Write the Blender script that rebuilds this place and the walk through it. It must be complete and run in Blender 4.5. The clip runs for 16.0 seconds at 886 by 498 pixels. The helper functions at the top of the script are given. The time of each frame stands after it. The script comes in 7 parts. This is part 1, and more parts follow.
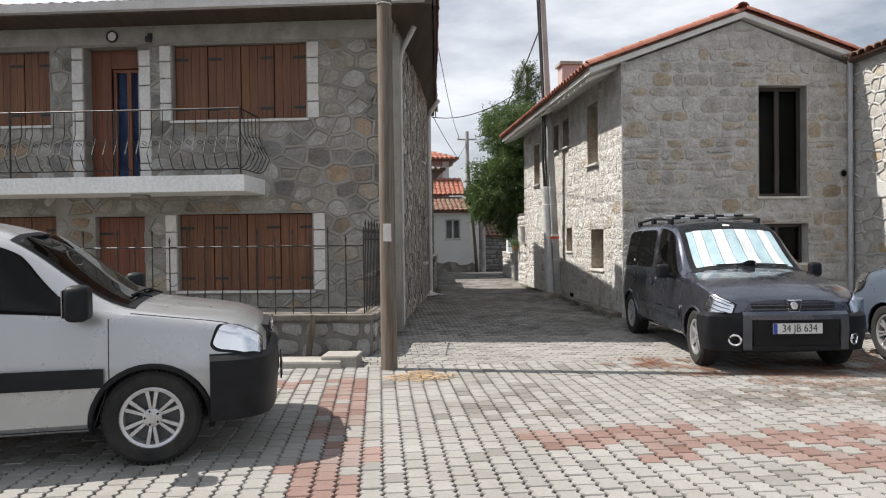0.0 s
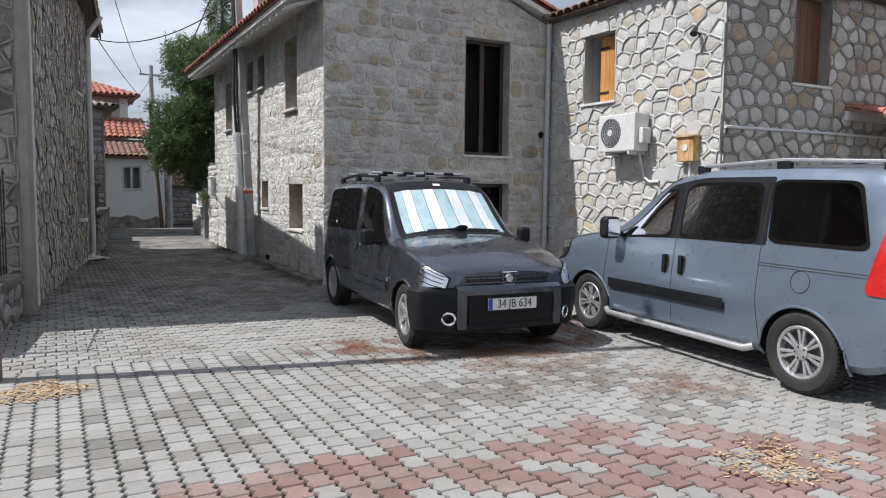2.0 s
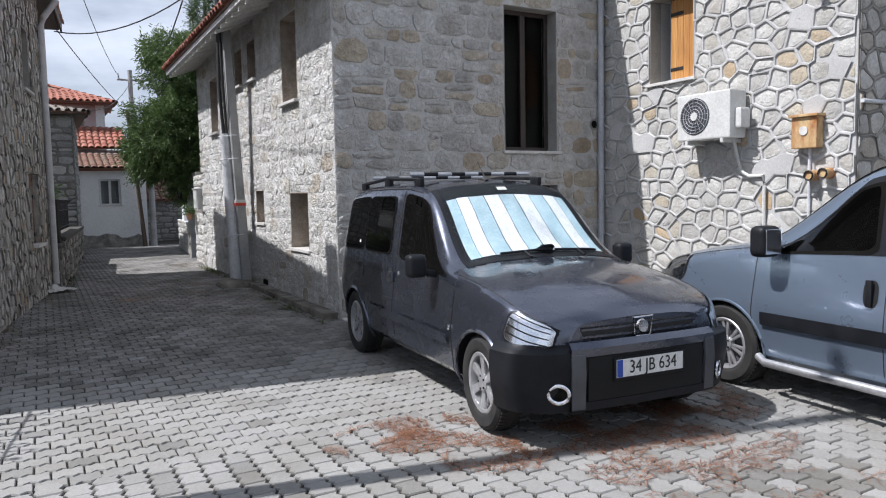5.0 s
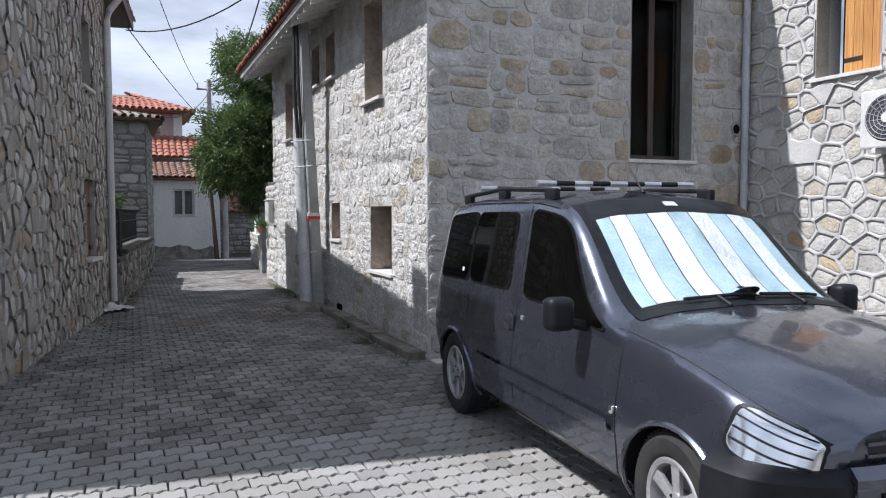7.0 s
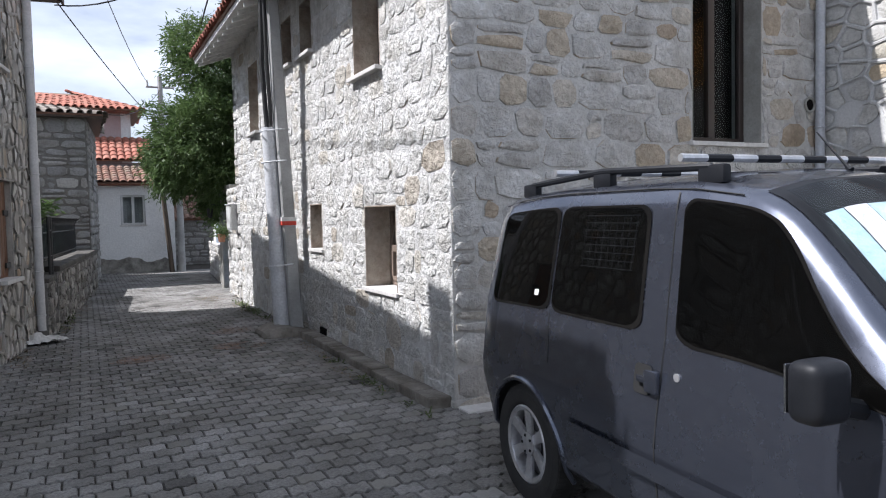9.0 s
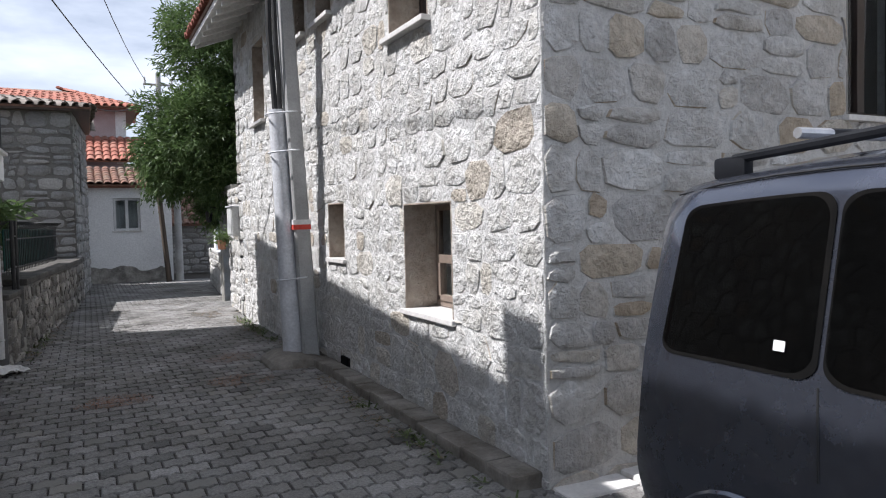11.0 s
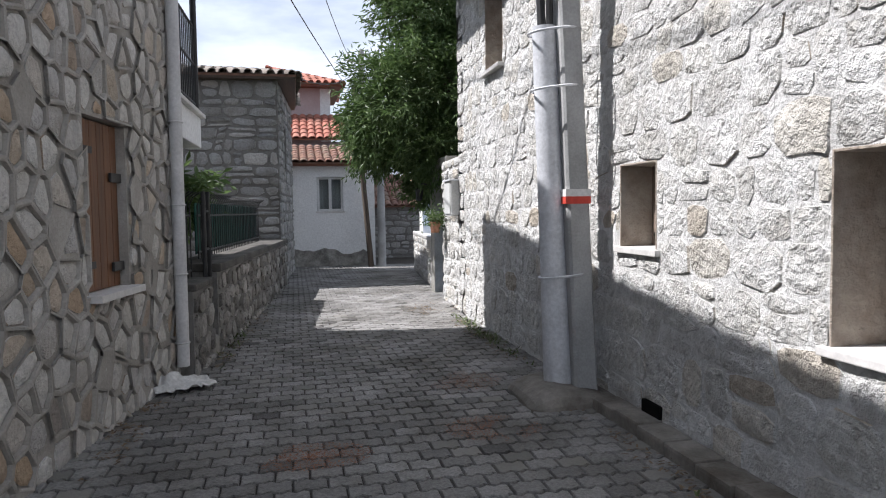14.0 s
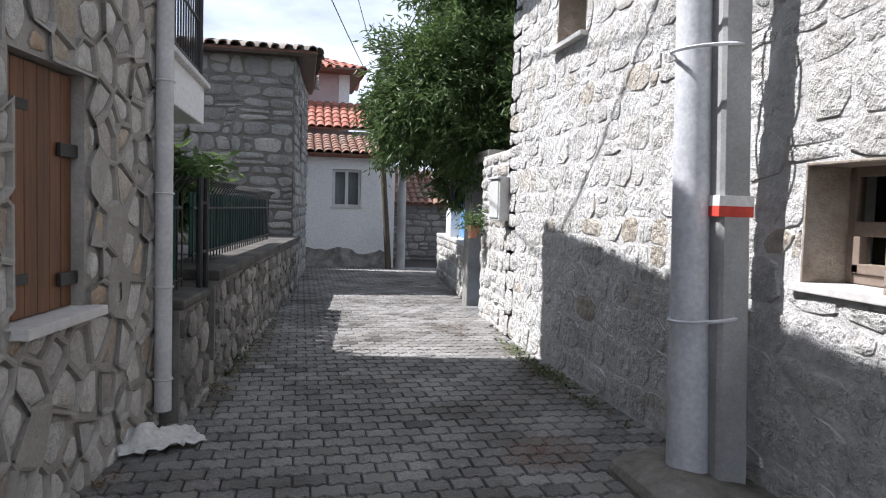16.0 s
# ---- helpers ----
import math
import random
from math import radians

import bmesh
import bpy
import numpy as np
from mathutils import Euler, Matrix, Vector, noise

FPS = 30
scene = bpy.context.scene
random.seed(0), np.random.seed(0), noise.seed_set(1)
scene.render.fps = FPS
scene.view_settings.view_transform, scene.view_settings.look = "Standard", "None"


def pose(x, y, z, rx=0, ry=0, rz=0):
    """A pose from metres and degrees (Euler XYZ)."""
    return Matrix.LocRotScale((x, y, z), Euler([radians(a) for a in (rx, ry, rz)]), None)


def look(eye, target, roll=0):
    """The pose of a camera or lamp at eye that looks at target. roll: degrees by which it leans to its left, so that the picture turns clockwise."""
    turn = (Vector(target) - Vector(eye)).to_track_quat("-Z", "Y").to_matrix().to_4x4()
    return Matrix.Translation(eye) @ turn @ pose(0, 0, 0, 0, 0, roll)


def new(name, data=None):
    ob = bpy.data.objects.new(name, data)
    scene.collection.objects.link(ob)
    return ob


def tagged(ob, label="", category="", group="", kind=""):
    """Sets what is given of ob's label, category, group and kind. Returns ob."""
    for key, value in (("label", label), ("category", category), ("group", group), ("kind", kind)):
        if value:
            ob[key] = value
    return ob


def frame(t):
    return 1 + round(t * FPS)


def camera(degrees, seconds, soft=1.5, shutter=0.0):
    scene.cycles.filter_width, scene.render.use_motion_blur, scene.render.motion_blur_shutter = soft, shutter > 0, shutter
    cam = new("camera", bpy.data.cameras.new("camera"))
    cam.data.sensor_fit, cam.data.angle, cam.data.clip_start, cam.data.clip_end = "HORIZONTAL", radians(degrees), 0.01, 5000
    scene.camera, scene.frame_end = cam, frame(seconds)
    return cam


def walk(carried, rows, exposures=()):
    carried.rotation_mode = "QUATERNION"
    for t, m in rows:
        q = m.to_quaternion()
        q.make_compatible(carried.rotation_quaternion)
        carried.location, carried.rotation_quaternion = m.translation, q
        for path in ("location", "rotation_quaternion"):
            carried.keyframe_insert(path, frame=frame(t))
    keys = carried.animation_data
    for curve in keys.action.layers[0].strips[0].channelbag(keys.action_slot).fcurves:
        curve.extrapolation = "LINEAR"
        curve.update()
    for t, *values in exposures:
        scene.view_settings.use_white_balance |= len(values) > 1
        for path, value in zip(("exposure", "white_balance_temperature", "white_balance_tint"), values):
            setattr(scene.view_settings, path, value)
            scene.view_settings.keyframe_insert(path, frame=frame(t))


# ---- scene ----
cam = camera(64.0, 16.0, soft=1.1)
PATH = [
    (0, (-4.27, -12.132, 1.447), (-4.09, -10.14, 1.417), -0.7),
    (0.5, (-4.082, -11.794, 1.463), (-3.483, -9.895, 1.28), 1.4),
    (1, (-4.021, -11.361, 1.421), (-3.107, -9.593, 1.224), -3.7),
    (1.5, (-3.82, -10.965, 1.511), (-2.851, -9.226, 1.313), -1.2),
    (2, (-3.68, -10.568, 1.511), (-2.721, -8.821, 1.346), 0.7),
    (2.5, (-3.661, -10.186, 1.535), (-2.72, -8.432, 1.339), -1.2),
    (3, (-3.532, -9.786, 1.548), (-2.621, -8.008, 1.46), 0.6),
    (3.2, (-3.476, -9.623, 1.544), (-2.554, -7.849, 1.507), 2.0),
    (5.3, (-3.047, -8.032, 1.525), (-2.067, -6.297, 1.365), -1.3),
    (5.5, (-2.973, -7.901, 1.514), (-2.024, -6.142, 1.427), 0.2),
    (6, (-2.873, -7.48, 1.491), (-1.934, -5.721, 1.332), -0.4),
    (6.5, (-2.821, -7.084, 1.515), (-1.911, -5.311, 1.358), -2.0),
    (7, (-2.74, -6.617, 1.532), (-1.936, -4.789, 1.425), -0.1),
    (7.5, (-2.742, -6.156, 1.51), (-1.751, -4.42, 1.449), -0.7),
    (8, (-2.649, -5.696, 1.509), (-1.8, -3.89, 1.373), -1.0),
    (8.5, (-2.538, -5.219, 1.503), (-1.597, -3.455, 1.446), -0.7),
    (9, (-2.498, -4.782, 1.501), (-1.595, -3.0, 1.404), -1.2),
    (9.2, (-2.471, -4.623, 1.508), (-1.651, -2.803, 1.389), -0.3),
    (11.3, (-2.142, -2.847, 1.445), (-1.243, -1.062, 1.373), -1.4),
    (11.5, (-2.134, -2.669, 1.425), (-1.333, -0.838, 1.376), -1.5),
    (12, (-2.067, -2.228, 1.407), (-1.278, -0.395, 1.267), -0.3),
    (12.5, (-2.055, -1.755, 1.398), (-1.297, 0.074, 1.117), -3.0),
    (13, (-2.065, -1.389, 1.393), (-1.693, 0.562, 1.157), -0.8),
    (13.5, (-2.119, -0.98, 1.393), (-1.626, 0.952, 1.235), 0.1),
    (14, (-2.114, -0.614, 1.378), (-1.703, 1.341, 1.269), -0.8),
    (14.5, (-2.158, -0.197, 1.399), (-1.873, 1.774, 1.215), -1.0),
    (15, (-2.228, 0.164, 1.406), (-1.954, 2.131, 1.173), -0.8),
    (15.5, (-2.196, 0.529, 1.421), (-2.0, 2.515, 1.29), 0.3),
    (16, (-2.218, 0.921, 1.406), (-1.823, 2.878, 1.294), 1.7),
]
walk(cam, [(t, look(eye, target, roll)) for t, eye, target, roll in PATH], [(0, 0.5, 6750, 12), (1, 0.2, 6400, 12), (2, 0.28, 6250, 12), (6.5, 0.4, 6000, 14), (9, 0.74, 6000, 14), (11.5, 0.58, 6100, 14), (12.5, 0.52, 6150, 14), (14, 0.78, 6100, 14), (14.5, 0.68, 6100, 14), (15, 0.84, 6100, 14), (16, 0.92, 6050, 14)])

# ---- light ----
world = bpy.data.worlds.new("sky")
scene.world = world
world.use_nodes = True
wn, wl = world.node_tree.nodes, world.node_tree.links
wn.clear()
SUN_DIR = Vector((-3.2, 0.77, 4.64)).normalized()
sky = wn.new("ShaderNodeTexSky")
sky.sky_type = 'NISHITA'
sky.sun_disc = False
sky.sun_elevation = math.asin(SUN_DIR.z)
sky.sun_rotation = math.atan2(SUN_DIR.x, SUN_DIR.y)
sky.dust_density = 2.0
coord = wn.new("ShaderNodeTexCoord")
stretch = wn.new("ShaderNodeMapping")
stretch.inputs["Scale"].default_value = (1.0, 1.0, 3.2)
clouds = wn.new("ShaderNodeTexNoise")
clouds.inputs["Scale"].default_value = 2.6
clouds.inputs["Detail"].default_value = 7.0
clouds.inputs["Roughness"].default_value = 0.55
cover = wn.new("ShaderNodeValToRGB")
cover.color_ramp.elements[0].position, cover.color_ramp.elements[1].position = 0.34, 0.62
cover.color_ramp.elements[0].color = (0.2, 0.2, 0.2, 1)
mixsky = wn.new("ShaderNodeMix")
mixsky.data_type = 'RGBA'
cloudcol = wn.new("ShaderNodeRGB")
cloudcol.outputs[0].default_value = (11.0, 11.8, 12.9, 1)
back = wn.new("ShaderNodeBackground")
back.inputs["Strength"].default_value = 0.060
wout = wn.new("ShaderNodeOutputWorld")
wl.new(coord.outputs["Generated"], stretch.inputs["Vector"])
wl.new(stretch.outputs["Vector"], clouds.inputs["Vector"])
wl.new(clouds.outputs["Fac"], cover.inputs["Fac"])
wl.new(cover.outputs["Color"], mixsky.inputs[0])
wl.new(sky.outputs["Color"], mixsky.inputs[6])
wl.new(cloudcol.outputs[0], mixsky.inputs[7])
wl.new(mixsky.outputs[2], back.inputs["Color"])
wl.new(back.outputs[0], wout.inputs["Surface"])

sun = new("sun", bpy.data.lights.new("sun", 'SUN'))
sun.data.energy = 5.0
sun.data.angle = radians(0.55)
sun.data.color = (1.0, 0.965, 0.915)
sun.matrix_world = look(SUN_DIR * 60, (0, 0, 0))

# ---- materials ----
def base_mat(name, rough=0.8, metal=0.0):
    m = bpy.data.materials.new(name)
    m.use_nodes = True
    nt = m.node_tree
    b = nt.nodes["Principled BSDF"]
    b.inputs["Roughness"].default_value = rough
    b.inputs["Metallic"].default_value = metal
    return m, nt, b


def ramp_node(nt, stops, interp='LINEAR'):
    r = nt.nodes.new("ShaderNodeValToRGB")
    r.color_ramp.interpolation = interp
    e = r.color_ramp.elements
    while len(e) < len(stops):
        e.new(0.5)
    for k, (p, c) in enumerate(stops):
        e[k].position, e[k].color = p, (*c, 1)
    return r


def noise_node(nt, scale, detail=4.0, rough=0.6, vec=None):
    n = nt.nodes.new("ShaderNodeTexNoise")
    n.inputs["Scale"].default_value = scale
    n.inputs["Detail"].default_value = detail
    n.inputs["Roughness"].default_value = rough
    if vec:
        nt.links.new(vec, n.inputs["Vector"])
    return n


def world_coord(nt, scale=(1, 1, 1)):
    g = nt.nodes.new("ShaderNodeNewGeometry")
    mp = nt.nodes.new("ShaderNodeMapping")
    mp.inputs["Scale"].default_value = scale
    nt.links.new(g.outputs["Position"], mp.inputs["Vector"])
    return mp.outputs["Vector"]


def multiply(nt, a, b, fac=1.0, mode='MULTIPLY'):
    m = nt.nodes.new("ShaderNodeMix")
    m.data_type, m.blend_type = 'RGBA', mode
    m.inputs[0].default_value = fac
    nt.links.new(a, m.inputs[6])
    nt.links.new(b, m.inputs[7])
    return m.outputs[2]


def bump_to(nt, b, height, strength, distance):
    n = nt.nodes.new("ShaderNodeBump")
    n.inputs["Strength"].default_value = strength
    n.inputs["Distance"].default_value = distance
    nt.links.new(height, n.inputs["Height"])
    nt.links.new(n.outputs["Normal"], b.inputs["Normal"])


def pieces_mat(name, stops, rough=0.85, fine=28.0, coarse=3.0, lo=0.62, bump=0.8, dist=0.012, stretch_v=(1, 1, 1), pits=False):
    """A material whose tone varies from piece to piece, with grain and stains."""
    m, nt, b = base_mat(name, rough)
    info, geo = nt.nodes.new("ShaderNodeObjectInfo"), nt.nodes.new("ShaderNodeNewGeometry")
    add = nt.nodes.new("ShaderNodeMath")
    add.operation = 'ADD'
    fr = nt.nodes.new("ShaderNodeMath")
    fr.operation = 'FRACT'
    nt.links.new(info.outputs["Random"], add.inputs[0])
    nt.links.new(geo.outputs["Random Per Island"], add.inputs[1])
    nt.links.new(add.outputs[0], fr.inputs[0])
    r = ramp_node(nt, stops)
    nt.links.new(fr.outputs[0], r.inputs[0])
    v = world_coord(nt, stretch_v)
    n1, n2 = noise_node(nt, fine, 6, 0.65, v), noise_node(nt, coarse, 5, 0.6, v)
    d1 = ramp_node(nt, [(0.3, (lo, lo, lo)), (0.62, (1, 1, 1))])
    d2 = ramp_node(nt, [(0.3, (lo + 0.08, lo + 0.06, lo + 0.02)), (0.6, (1, 1, 1))])
    nt.links.new(n1.outputs["Fac"], d1.inputs[0])
    nt.links.new(n2.outputs["Fac"], d2.inputs[0])
    c = multiply(nt, multiply(nt, r.outputs[0], d1.outputs[0], 0.7), d2.outputs[0], 0.9)
    nt.links.new(c, b.inputs["Base Color"])
    hsum = nt.nodes.new("ShaderNodeMath")
    hsum.operation = 'MULTIPLY_ADD'
    n3 = noise_node(nt, fine * 0.35, 5, 0.7, v)
    nt.links.new(n3.outputs["Fac"], hsum.inputs[0])
    hsum.inputs[1].default_value = 2.0
    nt.links.new(n1.outputs["Fac"], hsum.inputs[2])
    bump_to(nt, b, hsum.outputs[0], bump, dist)
    return m


def surface_mat(name, c0, c1, rough=0.85, fine=40.0, coarse=2.0, bump=0.3, dist=0.004, metal=0.0, v=(1, 1, 1), contrast=(0.35, 0.65)):
    """Two tones mixed by coarse stains, with a fine grain."""
    m, nt, b = base_mat(name, rough, metal)
    vec = world_coord(nt, v)
    n1, n2 = noise_node(nt, fine, 6, 0.65, vec), noise_node(nt, coarse, 6, 0.62, vec)
    r = ramp_node(nt, [(contrast[0], c0), (contrast[1], c1)])
    nt.links.new(n2.outputs["Fac"], r.inputs[0])
    d = ramp_node(nt, [(0.3, (0.72, 0.72, 0.72)), (0.65, (1, 1, 1))])
    nt.links.new(n1.outputs["Fac"], d.inputs[0])
    nt.links.new(multiply(nt, r.outputs[0], d.outputs[0], 0.8), b.inputs["Base Color"])
    bump_to(nt, b, n1.outputs["Fac"], bump, dist)
    return m


def wood_mat(name, c0, c1, rough=0.55, along='z', board=0.0):
    m, nt, b = base_mat(name, rough)
    sc = {'z': (1, 1, 0.05), 'x': (0.05, 1, 1), 'y': (1, 0.05, 1)}[along]
    vec = world_coord(nt, sc)
    n1, n2 = noise_node(nt, 60, 6, 0.6, vec), noise_node(nt, 9, 4, 0.6, vec)
    r = ramp_node(nt, [(0.3, c0), (0.7, c1)])
    nt.links.new(n2.outputs["Fac"], r.inputs[0])
    d = ramp_node(nt, [(0.35, (0.55, 0.5, 0.45)), (0.6, (1, 1, 1))])
    nt.links.new(n1.outputs["Fac"], d.inputs[0])
    nt.links.new(multiply(nt, r.outputs[0], d.outputs[0], 0.75), b.inputs["Base Color"])
    bump_to(nt, b, n1.outputs["Fac"], 0.35, 0.003)
    return m


def paint_mat(name, col, metal=0.55, rough=0.32, dirt=(0.30, 0.26, 0.2)):
    m, nt, b = base_mat(name, rough, metal)
    b.inputs["Coat Weight"].default_value = 0.8
    b.inputs["Coat Roughness"].default_value = 0.06
    vec = world_coord(nt)
    n1 = noise_node(nt, 5, 6, 0.65, vec)
    n2 = noise_node(nt, 90, 3, 0.6, vec)
    r = ramp_node(nt, [(0.52, col), (0.8, tuple(0.96 * c + 0.04 * k for c, k in zip(col, dirt)))])
    nt.links.new(n1.outputs["Fac"], r.inputs[0])
    nt.links.new(r.outputs[0], b.inputs["Base Color"])
    rr = ramp_node(nt, [(0.35, (rough - 0.06,) * 3), (0.75, (rough + 0.08,) * 3)])
    nt.links.new(n1.outputs["Fac"], rr.inputs[0])
    nt.links.new(rr.outputs[0], b.inputs["Roughness"])
    return m


def glass_mat(name, tint=(0.8, 0.85, 0.85), rough=0.02, ior=1.3):
    m, nt, b = base_mat(name, rough)
    b.inputs["Base Color"].default_value = (*tint, 1)
    b.inputs["Transmission Weight"].default_value = 1.0
    b.inputs["IOR"].default_value = ior
    return m


M = {}
M["stone_r"] = pieces_mat("pale_limestone", [(0.0, (0.66, 0.65, 0.625)), (0.3, (0.75, 0.74, 0.715)), (0.58, (0.60, 0.59, 0.565)), (0.80, (0.70, 0.685, 0.645)), (0.94, (0.64, 0.60, 0.53)), (1.0, (0.50, 0.44, 0.36))], bump=1.0, dist=0.055, fine=17, coarse=4, lo=0.62)
M["mortar_r"] = surface_mat("pale_mortar", (0.56, 0.55, 0.525), (0.72, 0.71, 0.685), fine=19, bump=1.0, dist=0.04)
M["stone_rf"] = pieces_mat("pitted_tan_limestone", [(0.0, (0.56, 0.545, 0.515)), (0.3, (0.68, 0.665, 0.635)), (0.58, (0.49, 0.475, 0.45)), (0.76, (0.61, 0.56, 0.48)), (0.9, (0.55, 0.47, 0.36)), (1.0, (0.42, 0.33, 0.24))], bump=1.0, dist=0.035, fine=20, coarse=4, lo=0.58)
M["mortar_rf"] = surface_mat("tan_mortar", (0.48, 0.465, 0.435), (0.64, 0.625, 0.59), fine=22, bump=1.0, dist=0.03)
M["leaf_brown"] = pieces_mat("dry_brown_leaf", [(0.0, (0.09, 0.06, 0.035)), (0.6, (0.16, 0.11, 0.065)), (1.0, (0.24, 0.18, 0.11))], lo=0.7)
M["reveal"] = surface_mat("brown_reveal_stone", (0.30, 0.24, 0.19), (0.46, 0.40, 0.33), fine=22, coarse=5, bump=1.0, dist=0.03)
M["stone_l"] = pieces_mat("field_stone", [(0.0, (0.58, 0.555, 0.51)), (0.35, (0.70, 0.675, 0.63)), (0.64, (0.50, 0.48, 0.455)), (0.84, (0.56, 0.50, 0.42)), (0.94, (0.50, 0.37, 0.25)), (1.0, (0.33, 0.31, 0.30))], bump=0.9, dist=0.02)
# Darker, greyer copy of stone_l for the front; its shade is mixed into the colour.
M["stone_lf"] = pieces_mat("shaded_front_stone", [(0.0, (0.36, 0.345, 0.32)), (0.35, (0.50, 0.485, 0.455)), (0.6, (0.27, 0.265, 0.255)), (0.82, (0.43, 0.39, 0.335)), (0.94, (0.42, 0.31, 0.21)), (1.0, (0.19, 0.185, 0.18))], bump=0.9, dist=0.02, lo=0.5)
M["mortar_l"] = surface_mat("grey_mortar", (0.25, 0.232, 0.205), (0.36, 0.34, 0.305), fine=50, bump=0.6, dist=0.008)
M["stone_o"] = pieces_mat("white_field_stone", [(0.0, (0.54, 0.53, 0.50)), (0.4, (0.62, 0.61, 0.575)), (0.74, (0.48, 0.47, 0.445)), (0.92, (0.54, 0.49, 0.39)), (1.0, (0.54, 0.40, 0.25))], bump=0.8, dist=0.014)
M["mortar_o"] = surface_mat("white_mortar", (0.44, 0.435, 0.42), (0.55, 0.545, 0.53), fine=50, bump=0.5, dist=0.006)
M["stone_g"] = pieces_mat("dark_grey_stone", [(0.0, (0.22, 0.22, 0.215)), (0.35, (0.42, 0.415, 0.40)), (0.7, (0.27, 0.265, 0.25)), (1.0, (0.50, 0.48, 0.45))], bump=1.0, dist=0.02)
M["mortar_ls"] = surface_mat("beige_grey_pointing", (0.30, 0.275, 0.24), (0.42, 0.395, 0.355), fine=50, bump=0.7, dist=0.008)
M["mortar_g"] = surface_mat("dark_mortar", (0.14, 0.13, 0.12), (0.24, 0.23, 0.21), fine=40, bump=0.8, dist=0.012)
M["paver_grey"] = pieces_mat("grey_concrete_paver", [(0.0, (0.26, 0.256, 0.243)), (0.5, (0.31, 0.305, 0.29)), (0.9, (0.275, 0.268, 0.252)), (1.0, (0.20, 0.196, 0.185))], fine=70, coarse=1.6, lo=0.72, bump=0.35, dist=0.004)
M["paver_dark"] = pieces_mat("dark_concrete_paver", [(0.0, (0.17, 0.165, 0.15)), (1.0, (0.24, 0.23, 0.21))], fine=70, coarse=1.6, lo=0.7, bump=0.35, dist=0.004)
M["paver_red"] = pieces_mat("red_concrete_paver", [(0.0, (0.20, 0.122, 0.103)), (0.6, (0.27, 0.185, 0.163)), (1.0, (0.25, 0.20, 0.182))], fine=70, coarse=1.6, lo=0.68, bump=0.35, dist=0.004)
M["paver_alley"] = pieces_mat("worn_concrete_paver", [(0.0, (0.20, 0.192, 0.18)), (0.4, (0.33, 0.32, 0.303)), (0.7, (0.23, 0.222, 0.208)), (0.9, (0.37, 0.36, 0.343)), (1.0, (0.11, 0.105, 0.098))], fine=60, coarse=1.3, lo=0.26, bump=0.8, dist=0.008)
M["ground"] = surface_mat("packed_joint_dirt", (0.03, 0.025, 0.02), (0.065, 0.056, 0.044), fine=60, coarse=1.5, bump=0.8, dist=0.01)
M["concrete"] = surface_mat("weathered_concrete", (0.26, 0.25, 0.22), (0.40, 0.385, 0.35), fine=45, coarse=2.5, bump=0.4, dist=0.004)
M["kerb_dirty"] = surface_mat("soiled_brown_concrete", (0.10, 0.085, 0.065), (0.27, 0.25, 0.22), fine=45, coarse=3.5, bump=0.6, dist=0.008)
M["concrete_pole"] = surface_mat("grey_pole_concrete", (0.30, 0.30, 0.29), (0.42, 0.42, 0.41), fine=70, coarse=3, bump=0.2, dist=0.002)
M["galv"] = surface_mat("galvanised_steel", (0.55, 0.56, 0.58), (0.68, 0.69, 0.71), rough=0.5, metal=0.0, coarse=5, bump=0.05, dist=0.001)
M["white_plaster"] = surface_mat("white_plaster", (0.78, 0.78, 0.77), (0.85, 0.85, 0.84), fine=25, coarse=1.2, bump=0.2, dist=0.004)
M["bare_plaster"] = surface_mat("bare_rubble_plaster", (0.16, 0.15, 0.135), (0.40, 0.38, 0.34), fine=12, coarse=5, bump=1.0, dist=0.03)
M["pink_plaster"] = surface_mat("faded_pink_plaster", (0.42, 0.32, 0.31), (0.52, 0.42, 0.41), coarse=1.4)
M["soffit"] = surface_mat("white_painted_board", (0.62, 0.61, 0.58), (0.74, 0.73, 0.70), rough=0.6, fine=30, coarse=3, bump=0.1)
M["dark_soffit"] = wood_mat("dark_eaves_board", (0.05, 0.035, 0.025), (0.10, 0.07, 0.05), along='y')
M["tile"] = pieces_mat("terracotta_roof_tile", [(0.0, (0.34, 0.12, 0.08)), (0.5, (0.42, 0.16, 0.11)), (0.85, (0.38, 0.17, 0.12)), (1.0, (0.30, 0.14, 0.10))], fine=40, coarse=3, lo=0.6, bump=0.2, dist=0.004)
M["tile_old"] = pieces_mat("weathered_roof_tile", [(0.0, (0.22, 0.12, 0.09)), (0.5, (0.32, 0.17, 0.12)), (1.0, (0.26, 0.20, 0.15))], fine=30, coarse=4, lo=0.5, bump=0.3, dist=0.006)
M["tile_grey"] = pieces_mat("lichen_grey_roof_tile", [(0.0, (0.14, 0.12, 0.10)), (0.5, (0.24, 0.20, 0.17)), (1.0, (0.30, 0.27, 0.23))], fine=30, coarse=4, lo=0.5, bump=0.3, dist=0.006)
M["wood_dark"] = wood_mat("varnished_brown_wood", (0.11, 0.042, 0.018), (0.21, 0.085, 0.035))
M["wood_door"] = wood_mat("red_brown_door_wood", (0.14, 0.045, 0.022), (0.22, 0.075, 0.035))
M["wood_mid"] = wood_mat("varnished_chestnut_wood", (0.10, 0.042, 0.017), (0.20, 0.085, 0.033))
M["wood_orange"] = wood_mat("honey_pine_wood", (0.42, 0.19, 0.055), (0.60, 0.31, 0.10))
M["wood_pole"] = wood_mat("weathered_pole_wood", (0.10, 0.08, 0.062), (0.24, 0.20, 0.165), rough=0.9)
